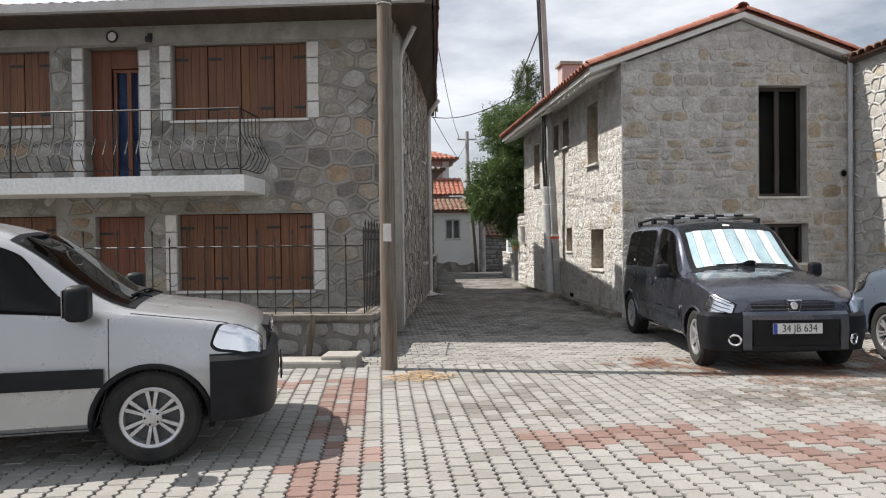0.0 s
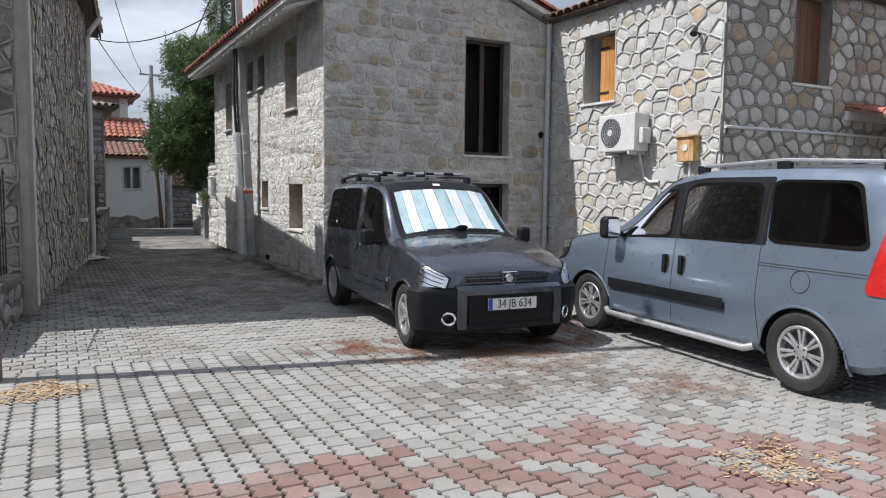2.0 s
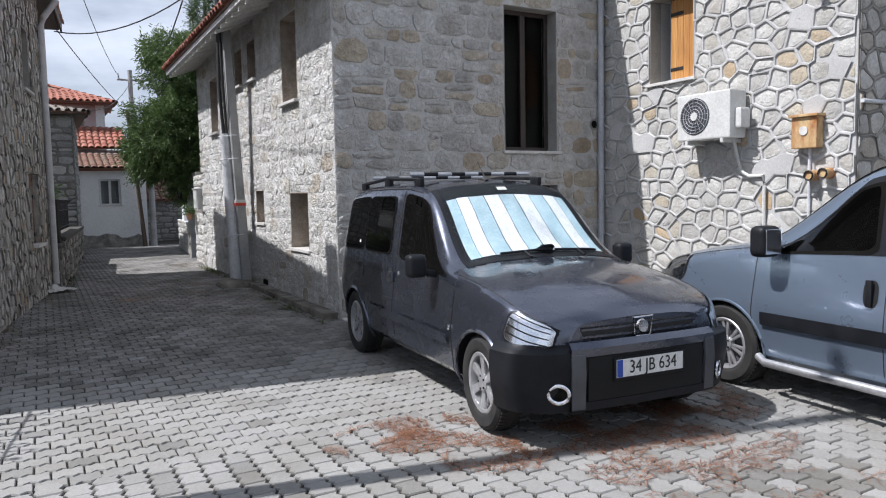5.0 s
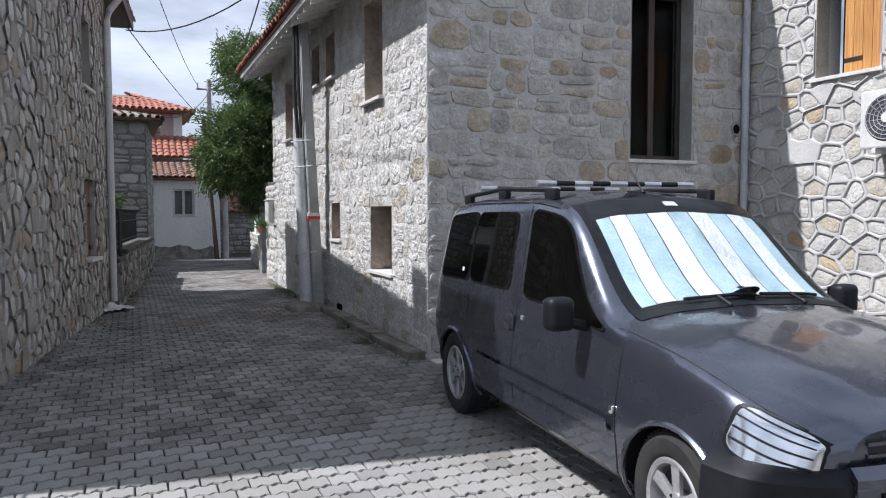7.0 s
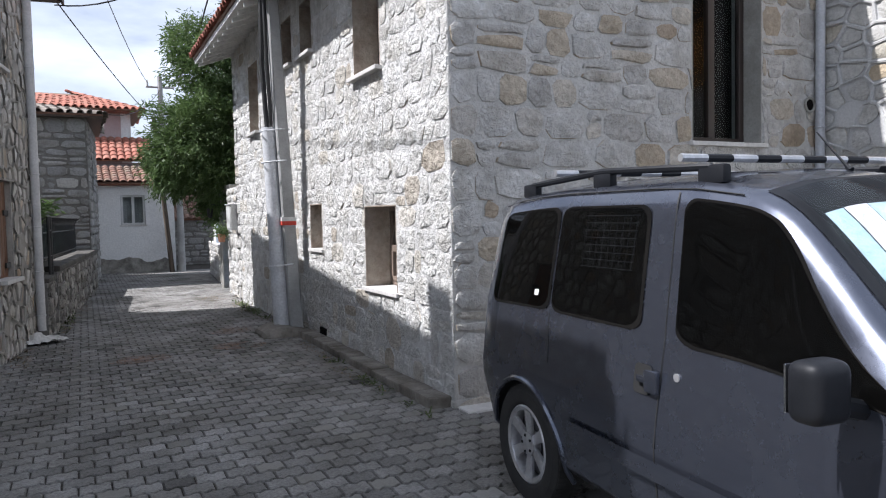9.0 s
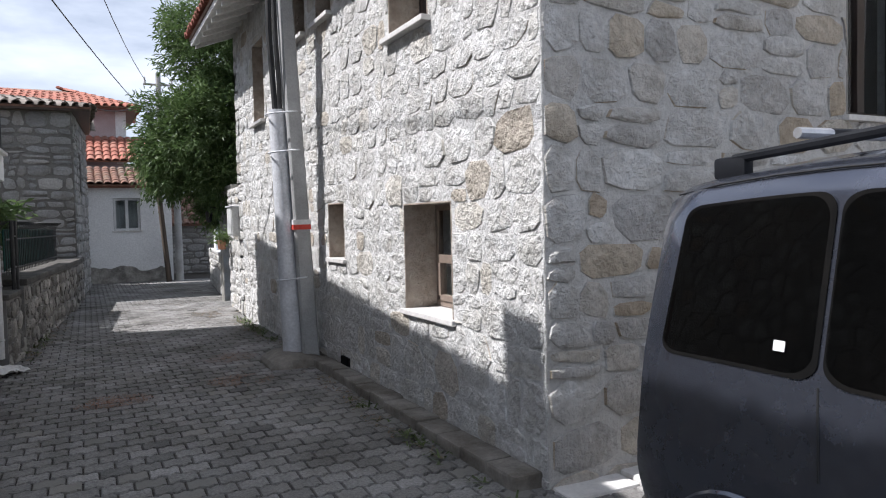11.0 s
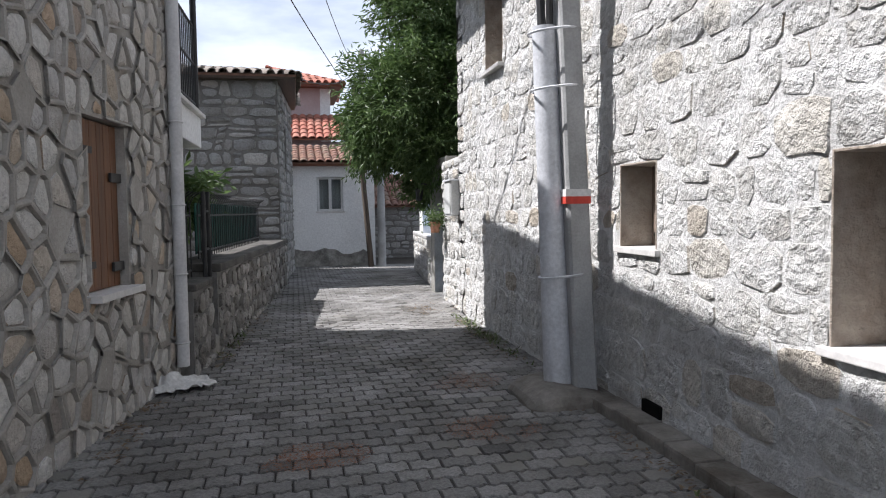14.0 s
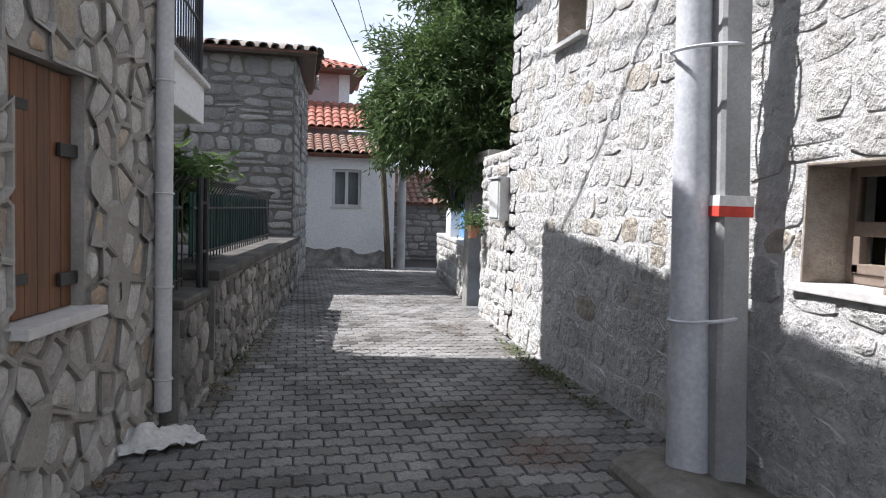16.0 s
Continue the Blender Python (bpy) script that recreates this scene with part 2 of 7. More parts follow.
M["bark"] = wood_mat("grey_brown_bark", (0.06, 0.045, 0.035), (0.14, 0.11, 0.085), rough=0.95)
M["frame_tan"] = surface_mat("taupe_window_frame", (0.20, 0.155, 0.125), (0.26, 0.205, 0.165), rough=0.45, coarse=4, bump=0.05)
M["frame_brown"] = surface_mat("dark_brown_window_frame", (0.035, 0.025, 0.02), (0.05, 0.036, 0.03), rough=0.4, coarse=4, bump=0.05)
M["frame_white"] = surface_mat("white_window_frame", (0.62, 0.62, 0.61), (0.70, 0.70, 0.69), rough=0.4, coarse=4, bump=0.05)
M["sill"] = surface_mat("white_marble_sill", (0.58, 0.56, 0.53), (0.70, 0.68, 0.65), rough=0.5, fine=20, coarse=4, bump=0.08)
M["glass"] = glass_mat("window_glass", ior=1.12)
M["glass_dark"] = glass_mat("tinted_glass", (0.03, 0.033, 0.035))
# Near-black that paints the darkness of unlit rooms, cabins and holes.
M["dark_room"] = surface_mat("unlit_inside_black", (0.006, 0.006, 0.006), (0.012, 0.011, 0.010), rough=1.0)
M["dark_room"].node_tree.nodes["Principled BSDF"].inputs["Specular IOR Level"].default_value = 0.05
M["curtain"] = surface_mat("net_curtain", (0.30, 0.30, 0.30), (0.42, 0.42, 0.42), v=(14, 14, 0.3), coarse=1.5)
M["blue_curtain"] = surface_mat("deep_blue_curtain", (0.02, 0.05, 0.16), (0.04, 0.09, 0.26), v=(14, 14, 0.3), coarse=1.5)
M["iron"] = surface_mat("black_painted_iron", (0.012, 0.012, 0.013), (0.03, 0.028, 0.026), rough=0.5, coarse=8, bump=0.15)
M["green_sheet"] = surface_mat("dark_green_sheet", (0.008, 0.045, 0.036), (0.018, 0.075, 0.06), rough=0.8, coarse=5, bump=0.1)
M["green_sheet"].node_tree.nodes["Principled BSDF"].inputs["Specular IOR Level"].default_value = 0.15
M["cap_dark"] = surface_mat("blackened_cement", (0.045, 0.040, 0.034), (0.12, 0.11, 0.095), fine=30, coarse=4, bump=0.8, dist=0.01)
M["stone_y"] = pieces_mat("mottled_yard_stone", [(0.0, (0.16, 0.15, 0.135)), (0.3, (0.44, 0.42, 0.385)), (0.55, (0.22, 0.205, 0.185)), (0.8, (0.52, 0.49, 0.45)), (1.0, (0.12, 0.11, 0.10))], bump=1.0, dist=0.025, lo=0.5)
M["pipe"] = surface_mat("grey_drain_pipe", (0.40, 0.41, 0.43), (0.50, 0.51, 0.53), rough=0.5, coarse=3, bump=0.05)
M["pipe_white"] = surface_mat("off_white_drain_pipe", (0.52, 0.51, 0.50), (0.64, 0.63, 0.62), rough=0.55, coarse=3, bump=0.05)
M["blue_paint"] = surface_mat("sky_blue_paint", (0.10, 0.24, 0.50), (0.16, 0.32, 0.58), rough=0.5, coarse=6, bump=0.1)
M["red_paint"] = surface_mat("red_marker_paint", (0.55, 0.05, 0.03), (0.65, 0.08, 0.05), rough=0.7, coarse=8)
M["white_paint"] = surface_mat("white_marker_paint", (0.66, 0.65, 0.63), (0.76, 0.75, 0.73), rough=0.7, coarse=8)
M["ac_white"] = surface_mat("white_appliance_enamel", (0.60, 0.60, 0.575), (0.68, 0.68, 0.655), rough=0.4, coarse=4, bump=0.04)
M["rust"] = surface_mat("rust_streaked_yellow_enamel", (0.34, 0.12, 0.03), (0.62, 0.46, 0.24), rough=0.7, coarse=6, v=(1, 1, 0.5))
M["cable"] = surface_mat("black_cable", (0.015, 0.015, 0.015), (0.03, 0.03, 0.03), rough=0.6)
M["clay"] = surface_mat("terracotta_clay", (0.36, 0.16, 0.09), (0.48, 0.24, 0.15), coarse=5)
M["paper"] = surface_mat("crumpled_white_sack", (0.50, 0.49, 0.46), (0.70, 0.69, 0.66), coarse=14)
M["needles"] = pieces_mat("dry_pine_needle_litter", [(0.0, (0.17, 0.07, 0.035)), (0.6, (0.26, 0.11, 0.055)), (1.0, (0.33, 0.17, 0.09))], lo=0.7)
M["straw"] = pieces_mat("wood_shavings", [(0.0, (0.42, 0.28, 0.15)), (1.0, (0.58, 0.42, 0.26))], lo=0.7)
M["moss"] = pieces_mat("low_green_weeds", [(0.0, (0.05, 0.075, 0.02)), (1.0, (0.10, 0.13, 0.04))], lo=0.7)
M["car_grey"] = paint_mat("slate_grey_car_paint", (0.092, 0.102, 0.132), metal=0.82, rough=0.27)
M["car_blue"] = paint_mat("ice_blue_car_paint", (0.17, 0.215, 0.28))
M["car_white"] = paint_mat("silver_white_car_paint", (0.40, 0.41, 0.42), metal=0.45)
M["trim"] = surface_mat("dark_plastic_trim", (0.007, 0.008, 0.010), (0.014, 0.015, 0.018), rough=0.5, fine=200, coarse=6, bump=0.15, dist=0.001)
M["trim_grey"] = surface_mat("grey_plastic_trim", (0.06, 0.062, 0.07), (0.085, 0.088, 0.096), rough=0.5, fine=200, coarse=6, bump=0.1, dist=0.001)
M["rubber"] = surface_mat("tyre_rubber", (0.010, 0.010, 0.010), (0.028, 0.027, 0.025), rough=0.85, fine=90, coarse=7, bump=0.2, dist=0.002)
M["alloy"] = surface_mat("silver_alloy", (0.50, 0.50, 0.51), (0.62, 0.62, 0.63), rough=0.35, metal=0.7, coarse=8, bump=0.05)
M["trim"].node_tree.nodes["Principled BSDF"].inputs["Specular IOR Level"].default_value = 0.22
M["black_gap"] = surface_mat("shadow_gap_black", (0.004, 0.004, 0.004), (0.008, 0.008, 0.008), rough=0.9)
M["chrome"] = base_mat("bright_chrome", 0.12, 1.0)[0]
M["chrome"].node_tree.nodes["Principled BSDF"].inputs["Base Color"].default_value = (0.8, 0.8, 0.82, 1)
M["lamp_clear"] = glass_mat("clear_lamp_lens", (0.92, 0.94, 0.95), 0.03)
M["lamp_red"] = surface_mat("red_lamp_lens", (0.42, 0.012, 0.012), (0.55, 0.03, 0.02), rough=0.12, coarse=9, bump=0.05)
M["foil"] = surface_mat("silver_sunshade_foil", (0.74, 0.76, 0.78), (0.86, 0.87, 0.88), rough=0.32, metal=0.35, fine=45, coarse=12, bump=1.0, dist=0.015)
M["foil_blue"] = surface_mat("pale_blue_sunshade_foil", (0.30, 0.43, 0.49), (0.42, 0.54, 0.60), rough=0.5, fine=60, coarse=7, bump=0.6, dist=0.008)
M["plate_white"] = surface_mat("white_number_plate", (0.68, 0.68, 0.66), (0.76, 0.76, 0.74), rough=0.45, coarse=9, bump=0.02)
M["black_ink"] = surface_mat("black_ink", (0.012, 0.012, 0.012), (0.02, 0.02, 0.02), rough=0.6)
M["blue_ink"] = surface_mat("blue_plate_strip", (0.02, 0.06, 0.34), (0.03, 0.08, 0.40), rough=0.5)


def leaf_mat(name, stops):
    m = pieces_mat(name, stops, rough=0.5, fine=30, coarse=2, lo=0.7, bump=0.05, dist=0.002)
    b = m.node_tree.nodes["Principled BSDF"]
    nt = m.node_tree
    tr, mx = nt.nodes.new("ShaderNodeBsdfTranslucent"), nt.nodes.new("ShaderNodeMixShader")
    src = b.inputs["Base Color"].links[0].from_socket
    nt.links.new(src, tr.inputs["Color"])
    mx.inputs[0].default_value = 0.38
    out = nt.nodes["Material Output"]
    nt.links.new(b.outputs[0], mx.inputs[1])
    nt.links.new(tr.outputs[0], mx.inputs[2])
    nt.links.new(mx.outputs[0], out.inputs["Surface"])
    return m


M["leaf"] = leaf_mat("narrow_green_leaf", [(0.0, (0.07, 0.125, 0.038)), (0.5, (0.11, 0.175, 0.055)), (1.0, (0.165, 0.24, 0.085))])
M["leaf_dark"] = leaf_mat("dark_conifer_leaf", [(0.0, (0.05, 0.09, 0.035)), (1.0, (0.10, 0.15, 0.055))])

# ---- mesh helpers ----
def mesh_ob(name, verts, faces, mat, parent=None, label="", smooth=False, mats=None, index=None):
    me = bpy.data.meshes.new(name)
    me.from_pydata(verts, [], faces)
    for k in (mats or [mat]):
        me.materials.append(k)
    if index:
        me.polygons.foreach_set("material_index", index)
    if smooth:
        me.polygons.foreach_set("use_smooth", [True] * len(faces))
        me.set_sharp_from_angle(angle=radians(38))
    ob = new(name, me)
    if parent:
        ob.parent = parent
    if label:
        ob["label"] = label
    return ob


def part(name, bm, mat, parent=None, label="", smooth=False):
    me = bpy.data.meshes.new(name)
    bmesh.ops.recalc_face_normals(bm, faces=bm.faces)
    bm.to_mesh(me)
    bm.free()
    me.materials.append(mat)
    if smooth:
        me.polygons.foreach_set("use_smooth", [True] * len(me.polygons))
        me.set_sharp_from_angle(angle=radians(38))
    ob = new(name, me)
    if parent:
        ob.parent = parent
    if label:
        ob["label"] = label
    return ob


def thing(name, label, category, group="", at=(0, 0, 0), rz=0.0, kind=""):
    ob = new(name)
    ob.empty_display_size = 0.1
    ob.matrix_basis = pose(*at, 0, 0, rz)
    return tagged(ob, label, category, group, kind)


def box_into(bm, lo, hi, bevel=0.0, m=None, seg=2):
    r = bmesh.ops.create_cube(bm, size=1.0)
    vs = r["verts"]
    lo, hi = Vector(lo), Vector(hi)
    for v in vs:
        v.co = Vector((lo[k] + (v.co[k] + 0.5) * (hi[k] - lo[k]) for k in range(3)))
    if bevel:
        es = list({e for v in vs for e in v.link_edges})
        out = bmesh.ops.bevel(bm, geom=es, offset=bevel, segments=seg, affect='EDGES', profile=0.6)
        vs = list({v for f in out["faces"] for v in f.verts} | {v for v in vs if v.is_valid})
    if m is not None:
        for v in vs:
            v.co = m @ v.co
    return vs


def box(name, lo, hi, mat, parent=None, label="", bevel=0.006, m=None):
    bm = bmesh.new()
    box_into(bm, lo, hi, bevel, m)
    return part(name, bm, mat, parent, label)


def tube_into(bm, pts, radius, sides=8, caps=True, close=False):
    pts = [Vector(p) for p in pts]
    rings = []
    n = len(pts)
    up = Vector((0.13, 0.29, 0.95)).normalized()
    for k, p in enumerate(pts):
        a, b = pts[max(k - 1, 0)], pts[min(k + 1, n - 1)]
        if close:
            a, b = pts[k - 1], pts[(k + 1) % n]
        d = (b - a).normalized()
        x = d.cross(up)
        if x.length < 0.2:
            x = d.cross(Vector((1, 0, 0)))
        x.normalize()
        y = d.cross(x).normalized()
        rr = radius[k] if isinstance(radius, (list, tuple)) else radius
        rings.append([bm.verts.new(p + rr * (math.cos(2 * math.pi * j / sides) * x + math.sin(2 * math.pi * j / sides) * y)) for j in range(sides)])
    for k in range(n if close else n - 1):
        r0, r1 = rings[k], rings[(k + 1) % n]
        for j in range(sides):
            bm.faces.new((r0[j], r0[(j + 1) % sides], r1[(j + 1) % sides], r1[j]))
    if caps and not close:
        bm.faces.new(rings[0][::-1])
        bm.faces.new(rings[-1])


def tube(name, pts, radius, mat, parent=None, label="", sides=10, close=False):
    bm = bmesh.new()
    tube_into(bm, pts, radius, sides, close=close)
    return part(name, bm, mat, parent, label, smooth=True)


def smoothstep(a, b, x):
    t = min(1.0, max(0.0, (x - a) / (b - a)))
    return t * t * (3 - 2 * t)


def gz(y):
    """Height of the paving along the street."""
    return -0.035 + 0.075 * smoothstep(-4.5, 3.5, y)


# ---- stone walls ----
def clip(poly, px, py, nx, ny):
    """Keeps the part of poly on the side of the line that n points away from."""
    out = []
    for k in range(len(poly)):
        a, b = poly[k - 1], poly[k]
        da, db = (a[0] - px) * nx + (a[1] - py) * ny, (b[0] - px) * nx + (b[1] - py) * ny
        if (da <= 0) != (db <= 0):
            t = da / (da - db)
            out.append((a[0] + t * (b[0] - a[0]), a[1] + t * (b[1] - a[1])))
        if db <= 0:
            out.append(b)
    return out


def area(poly):
    return 0.5 * sum(poly[k - 1][0] * poly[k][1] - poly[k][0] * poly[k - 1][1] for k in range(len(poly)))


def voronoi_cells(w, h0, h1, du, dv, jit, rng):
    nu, nv = max(1, round(w / du)), max(1, round((h1 - h0) / dv))
    du, dv = w / nu, (h1 - h0) / nv
    site = {}
    for j in range(-2, nv + 2):
        for i in range(-2, nu + 2):
            site[i, j] = ((i + 0.5 + (0.25 if j % 2 else -0.25) + rng.uniform(-jit, jit)) * du, h0 + (j + 0.5 + rng.uniform(-jit, jit)) * dv)
    k = du / dv
    cells = []
    for j in range(-1, nv + 1):
        for i in range(-1, nu + 1):
            sx, sy = site[i, j]
            poly = [(max(0, sx - 2 * du), max(h0, sy - 2 * dv)), (min(w, sx + 2 * du), max(h0, sy - 2 * dv)), (min(w, sx + 2 * du), min(h1, sy + 2 * dv)), (max(0, sx - 2 * du), min(h1, sy + 2 * dv))]
            if area(poly) <= 0:
                continue
            for a in range(i - 2, i + 3):
                for b in range(j - 2, j + 3):
                    if (a, b) == (i, j) or (a, b) not in site:
                        continue
                    ox, oy = site[a, b]
                    poly = clip(poly, (sx + ox) / 2, (sy + oy) / 2, ox - sx, (oy - sy) * k * k)
                    if len(poly) < 3:
                        break
                if len(poly) < 3:
                    break
            if len(poly) >= 3 and area(poly) > 0.002:
                cells.append(poly)
    return cells


def coursed_cells(w, h0, h1, du, dv, rng):
    rows, h = [h0], h0
    while h < h1 - 0.6 * dv:
        h += dv * rng.uniform(0.65, 1.35)
        rows.append(min(h, h1))
    rows[-1] = h1
    wob = [[rng.uniform(-0.022, 0.022) if 0 < j < len(rows) - 1 else 0 for _ in range(int(w / 0.3) + 3)] for j in range(len(rows))]

    def line(j, s):
        k = min(max(s, 0) / 0.3, len(wob[j]) - 2)
        i = int(k)
        return rows[j] + wob[j][i] * (1 - (k - i)) + wob[j][i + 1] * (k - i)
    cells = []
    for j in range(len(rows) - 1):
        s, lean0 = 0.0, 0.0
        while s < w:
            e = s + du * rng.uniform(0.45, 1.6) * (0.7 + 0.3 * (rows[j + 1] - rows[j]) / dv)
            if e > w - 0.4 * du:
                e = w
            lean1 = rng.uniform(-0.03, 0.03) if e < w else 0
            a, b = s - lean0, e - lean1
            c, d = e + lean1, s + lean0
            if rng.random() < 0.22 and rows[j + 1] - rows[j] > 0.17:
                mid = rng.uniform(0.4, 0.6)
                ml, mr = line(j, a) * (1 - mid) + line(j + 1, d) * mid, line(j, b) * (1 - mid) + line(j + 1, c) * mid
                cells.append([(a, line(j, a)), (b, line(j, b)), (e, mr), (s, ml)])
                cells.append([(s, ml), (e, mr), (c, line(j + 1, c)), (d, line(j + 1, d))])
            else:
                cells.append([(a, line(j, a)), (b, line(j, b)), (c, line(j + 1, c)), (d, line(j + 1, d))])
            s, lean0 = e, lean1
    return cells


def cut_hole(poly, hole):
    a, b, c, d = hole
    xs, ys = [p[0] for p in poly], [p[1] for p in poly]
    if max(xs) <= a or min(xs) >= c or max(ys) <= b or min(ys) >= d:
        return poly
    cx, cy = sum(xs) / len(xs), sum(ys) / len(ys)
    side = max((a - cx, 0), (cx - c, 1), (b - cy, 2), (cy - d, 3))[1]
    return clip(poly, *((a, 0, 1, 0), (c, 0, -1, 0), (0, b, 0, 1), (0, d, 0, -1))[side])


def inset(poly, g):
    """Moves each edge of a convex polygon inwards by g."""
    out = poly
    for k in range(len(poly)):
        a, b = poly[k - 1], poly[k]
        dx, dy = b[0] - a[0], b[1] - a[1]
        ln = math.hypot(dx, dy)
        if ln < 1e-4:
            continue
        nx, ny = dy / ln, -dx / ln
        out = clip(out, a[0] - nx * g, a[1] - ny * g, nx, ny)
        if len(out) < 3:
            return []
    return out


def rounded(poly, rng, wob=0.0):
    out = []
    for k in range(len(poly)):
        a, b = poly[k - 1], poly[k]
        q = rng.uniform(0.16, 0.28)
        for t in (q, 1 - q):
            out.append((a[0] + t * (b[0] - a[0]) + rng.uniform(-wob, wob), a[1] + t * (b[1] - a[1]) + rng.uniform(-wob, wob)))
    return out


class Face:
    """A wall's face: s along it, h up, d out of it. The house is on its left."""

    def __init__(self, p0, p1):
        self.p = Vector((p0[0], p0[1], 0))
        self.e = Vector((p1[0] - p0[0], p1[1] - p0[1], 0))
        self.w = self.e.length
        self.e.normalize()
        self.n = Vector((self.e.y, -self.e.x, 0))
        self.m = Matrix(((self.e.x, self.n.x, 0, self.p.x), (self.e.y, self.n.y, 0, self.p.y), (0, 0, 1, 0), (0, 0, 0, 1)))

    def at(self, s, h, d=0.0):
        return self.p + self.e * s + self.n * d + Vector((0, 0, h))


def stone_geo(face, poly, proud, rng, wob, soft=0.96):
    ring = rounded(poly, rng, wob)
    n = len(ring)
    cx, cy = sum(p[0] for p in ring) / n, sum(p[1] for p in ring) / n
    tx, ty = rng.uniform(-0.05, 0.05), rng.uniform(-0.05, 0.05)
    pr = proud * rng.uniform(0.6, 1.3)
    vs, fs = [], []
    for q, d in ((1.0, -0.012), (soft, pr * 0.62), (soft - 0.22, pr)):
        for x, y in ring:
            xx, yy = cx + (x - cx) * q, cy + (y - cy) * q
            dd = d + ((xx - cx) * tx + (yy - cy) * ty if d > 0 else 0) + (rng.uniform(-0.15, 0.15) * pr if d > 0 else 0)
            vs.append(face.at(xx, yy, dd))
    vs.append(face.at(cx, cy, pr * rng.uniform(0.9, 1.2)))
    for r in (0, 1):
        for k in range(n):
            fs.append((r * n + k, r * n + (k + 1) % n, (r + 1) * n + (k + 1) % n, (r + 1) * n + k))
    for k in range(n):
        fs.append((2 * n + k, 2 * n + (k + 1) % n, 3 * n))
    return vs, fs


LATE = []


def stone_wall(parent, face, h0, h1, holes, style, stone, mortar, thick=0.4, du=0.32, dv=0.2, gap=0.014, proud=0.022, ridge=0.0,
               gable=None, focus=(0, 1.2), keep=300, seed=1, name="wall", label="", jit=0.33):
    """A wall with openings through it; its stones are laid at the end of the script."""
    w = face.w
    ss, hs = sorted({0, w, *[x for h in holes for x in (h[0], h[2])]}), sorted({h0, h1, *[y for h in holes for y in (h[1], h[3])]})
    vs, fs, idx = [], [], {}

    def vert(s, h, d):
        key = (round(s, 4), round(h, 4), d)
        if key not in idx:
            idx[key] = len(vs)
            vs.append(face.at(s, h, d))
        return idx[key]

    def solid(i, j):
        if not (0 <= i < len(ss) - 1 and 0 <= j < len(hs) - 1):
            return False
        x, y = (ss[i] + ss[i + 1]) / 2, (hs[j] + hs[j + 1]) / 2
        return not any(a < x < c and b < y < d for a, b, c, d in holes)
    for i in range(len(ss) - 1):
        for j in range(len(hs) - 1):
            if not solid(i, j):
                continue
            a, b, c, d = ss[i], ss[i + 1], hs[j], hs[j + 1]
            fs.append((vert(a, c, 0), vert(b, c, 0), vert(b, d, 0), vert(a, d, 0)))
            fs.append((vert(a, d, -thick), vert(b, d, -thick), vert(b, c, -thick), vert(a, c, -thick)))
            for (di, dj, p, q) in ((-1, 0, (a, d), (a, c)), (1, 0, (b, c), (b, d)), (0, -1, (a, c), (b, c)), (0, 1, (b, d), (a, d))):
                if not solid(i + di, j + dj) and not (gable and dj == 1 and d == h1):
                    fs.append((vert(*q, 0), vert(*p, 0), vert(*p, -thick), vert(*q, -thick)))
    if gable:
        gs, gh = gable
        for d, flip in ((0, 1), (-thick, -1)):
            fs.append((vert(0, h1, d), vert(w, h1, d), vert(gs, gh, d))[::flip])
    ob = mesh_ob(name, vs, fs, mortar, parent, label)
    LATE.append((ob, face, h0, h1, holes, style, stone, mortar, du, dv, gap, proud, ridge, gable, focus, keep, seed, jit))
    return ob


def lay_stones(ob, face, h0, h1, holes, style, stone, mortar, du, dv, gap, proud, ridge, gable, focus, keep, seed, jit):
    rng = random.Random(seed)
    top = gable[1] if gable else h1
    cells = coursed_cells(face.w, h0, top, du, dv, rng) if style == "coursed" else voronoi_cells(face.w, h0, top, du, dv, jit, rng)
    polys = []
    for poly in cells:
        if gable:
            gs, gh = gable
            poly = clip(poly, 0, h1, -(gh - h1), gs)
            if len(poly) >= 3:
                poly = clip(poly, face.w, h1, gh - h1, face.w - gs)
        for hole in holes:
            if len(poly) >= 3:
                poly = cut_hole(poly, hole)
        if len(poly) >= 3 and area(poly) > 0.003:
            polys.append(poly)
    polys.sort(key=lambda p: math.hypot(p[0][0] - focus[0], 1.3 * (p[0][1] - focus[1])))
    vs, fs, rv, rf, count = [], [], [], [], 0
    for poly in polys:
        if ridge:
            rings = [poly, inset(poly, gap * 0.5), inset(poly, gap * 0.8)]
            if all(len(r) == len(poly) for r in rings):
                n, b = len(poly), len(rv)
                for r, d in zip(rings, (ridge, ridge * 0.9, -0.004)):
                    rv += [face.at(x, y, d + rng.uniform(-0.002, 0.002)) for x, y in r]
                for r in (0, 1):
                    rf += [(b + r * n + k, b + r * n + (k + 1) % n, b + (r + 1) * n + (k + 1) % n, b + (r + 1) * n + k) for k in range(n)]
        p = inset(poly, gap)
        if len(p) < 3 or area(p) < 0.0012:
            continue
        v, f = stone_geo(face, p, proud, rng, 0.014 if style == "coursed" else 0.006, 0.93 if style == "coursed" else 0.96)
        if count < keep:
            mesh_ob("stone", v, f, stone, ob, smooth=True)
            count += 1
        else:
            b = len(vs)
            vs += v
            fs += [tuple(b + k for k in q) for q in f]
    if fs:
        tagged(mesh_ob("stone_field", vs, fs, stone, ob, smooth=True), kind="stuff")
    if rf:
        tagged(mesh_ob("raised_pointing", rv, rf, mortar, ob), kind="stuff")

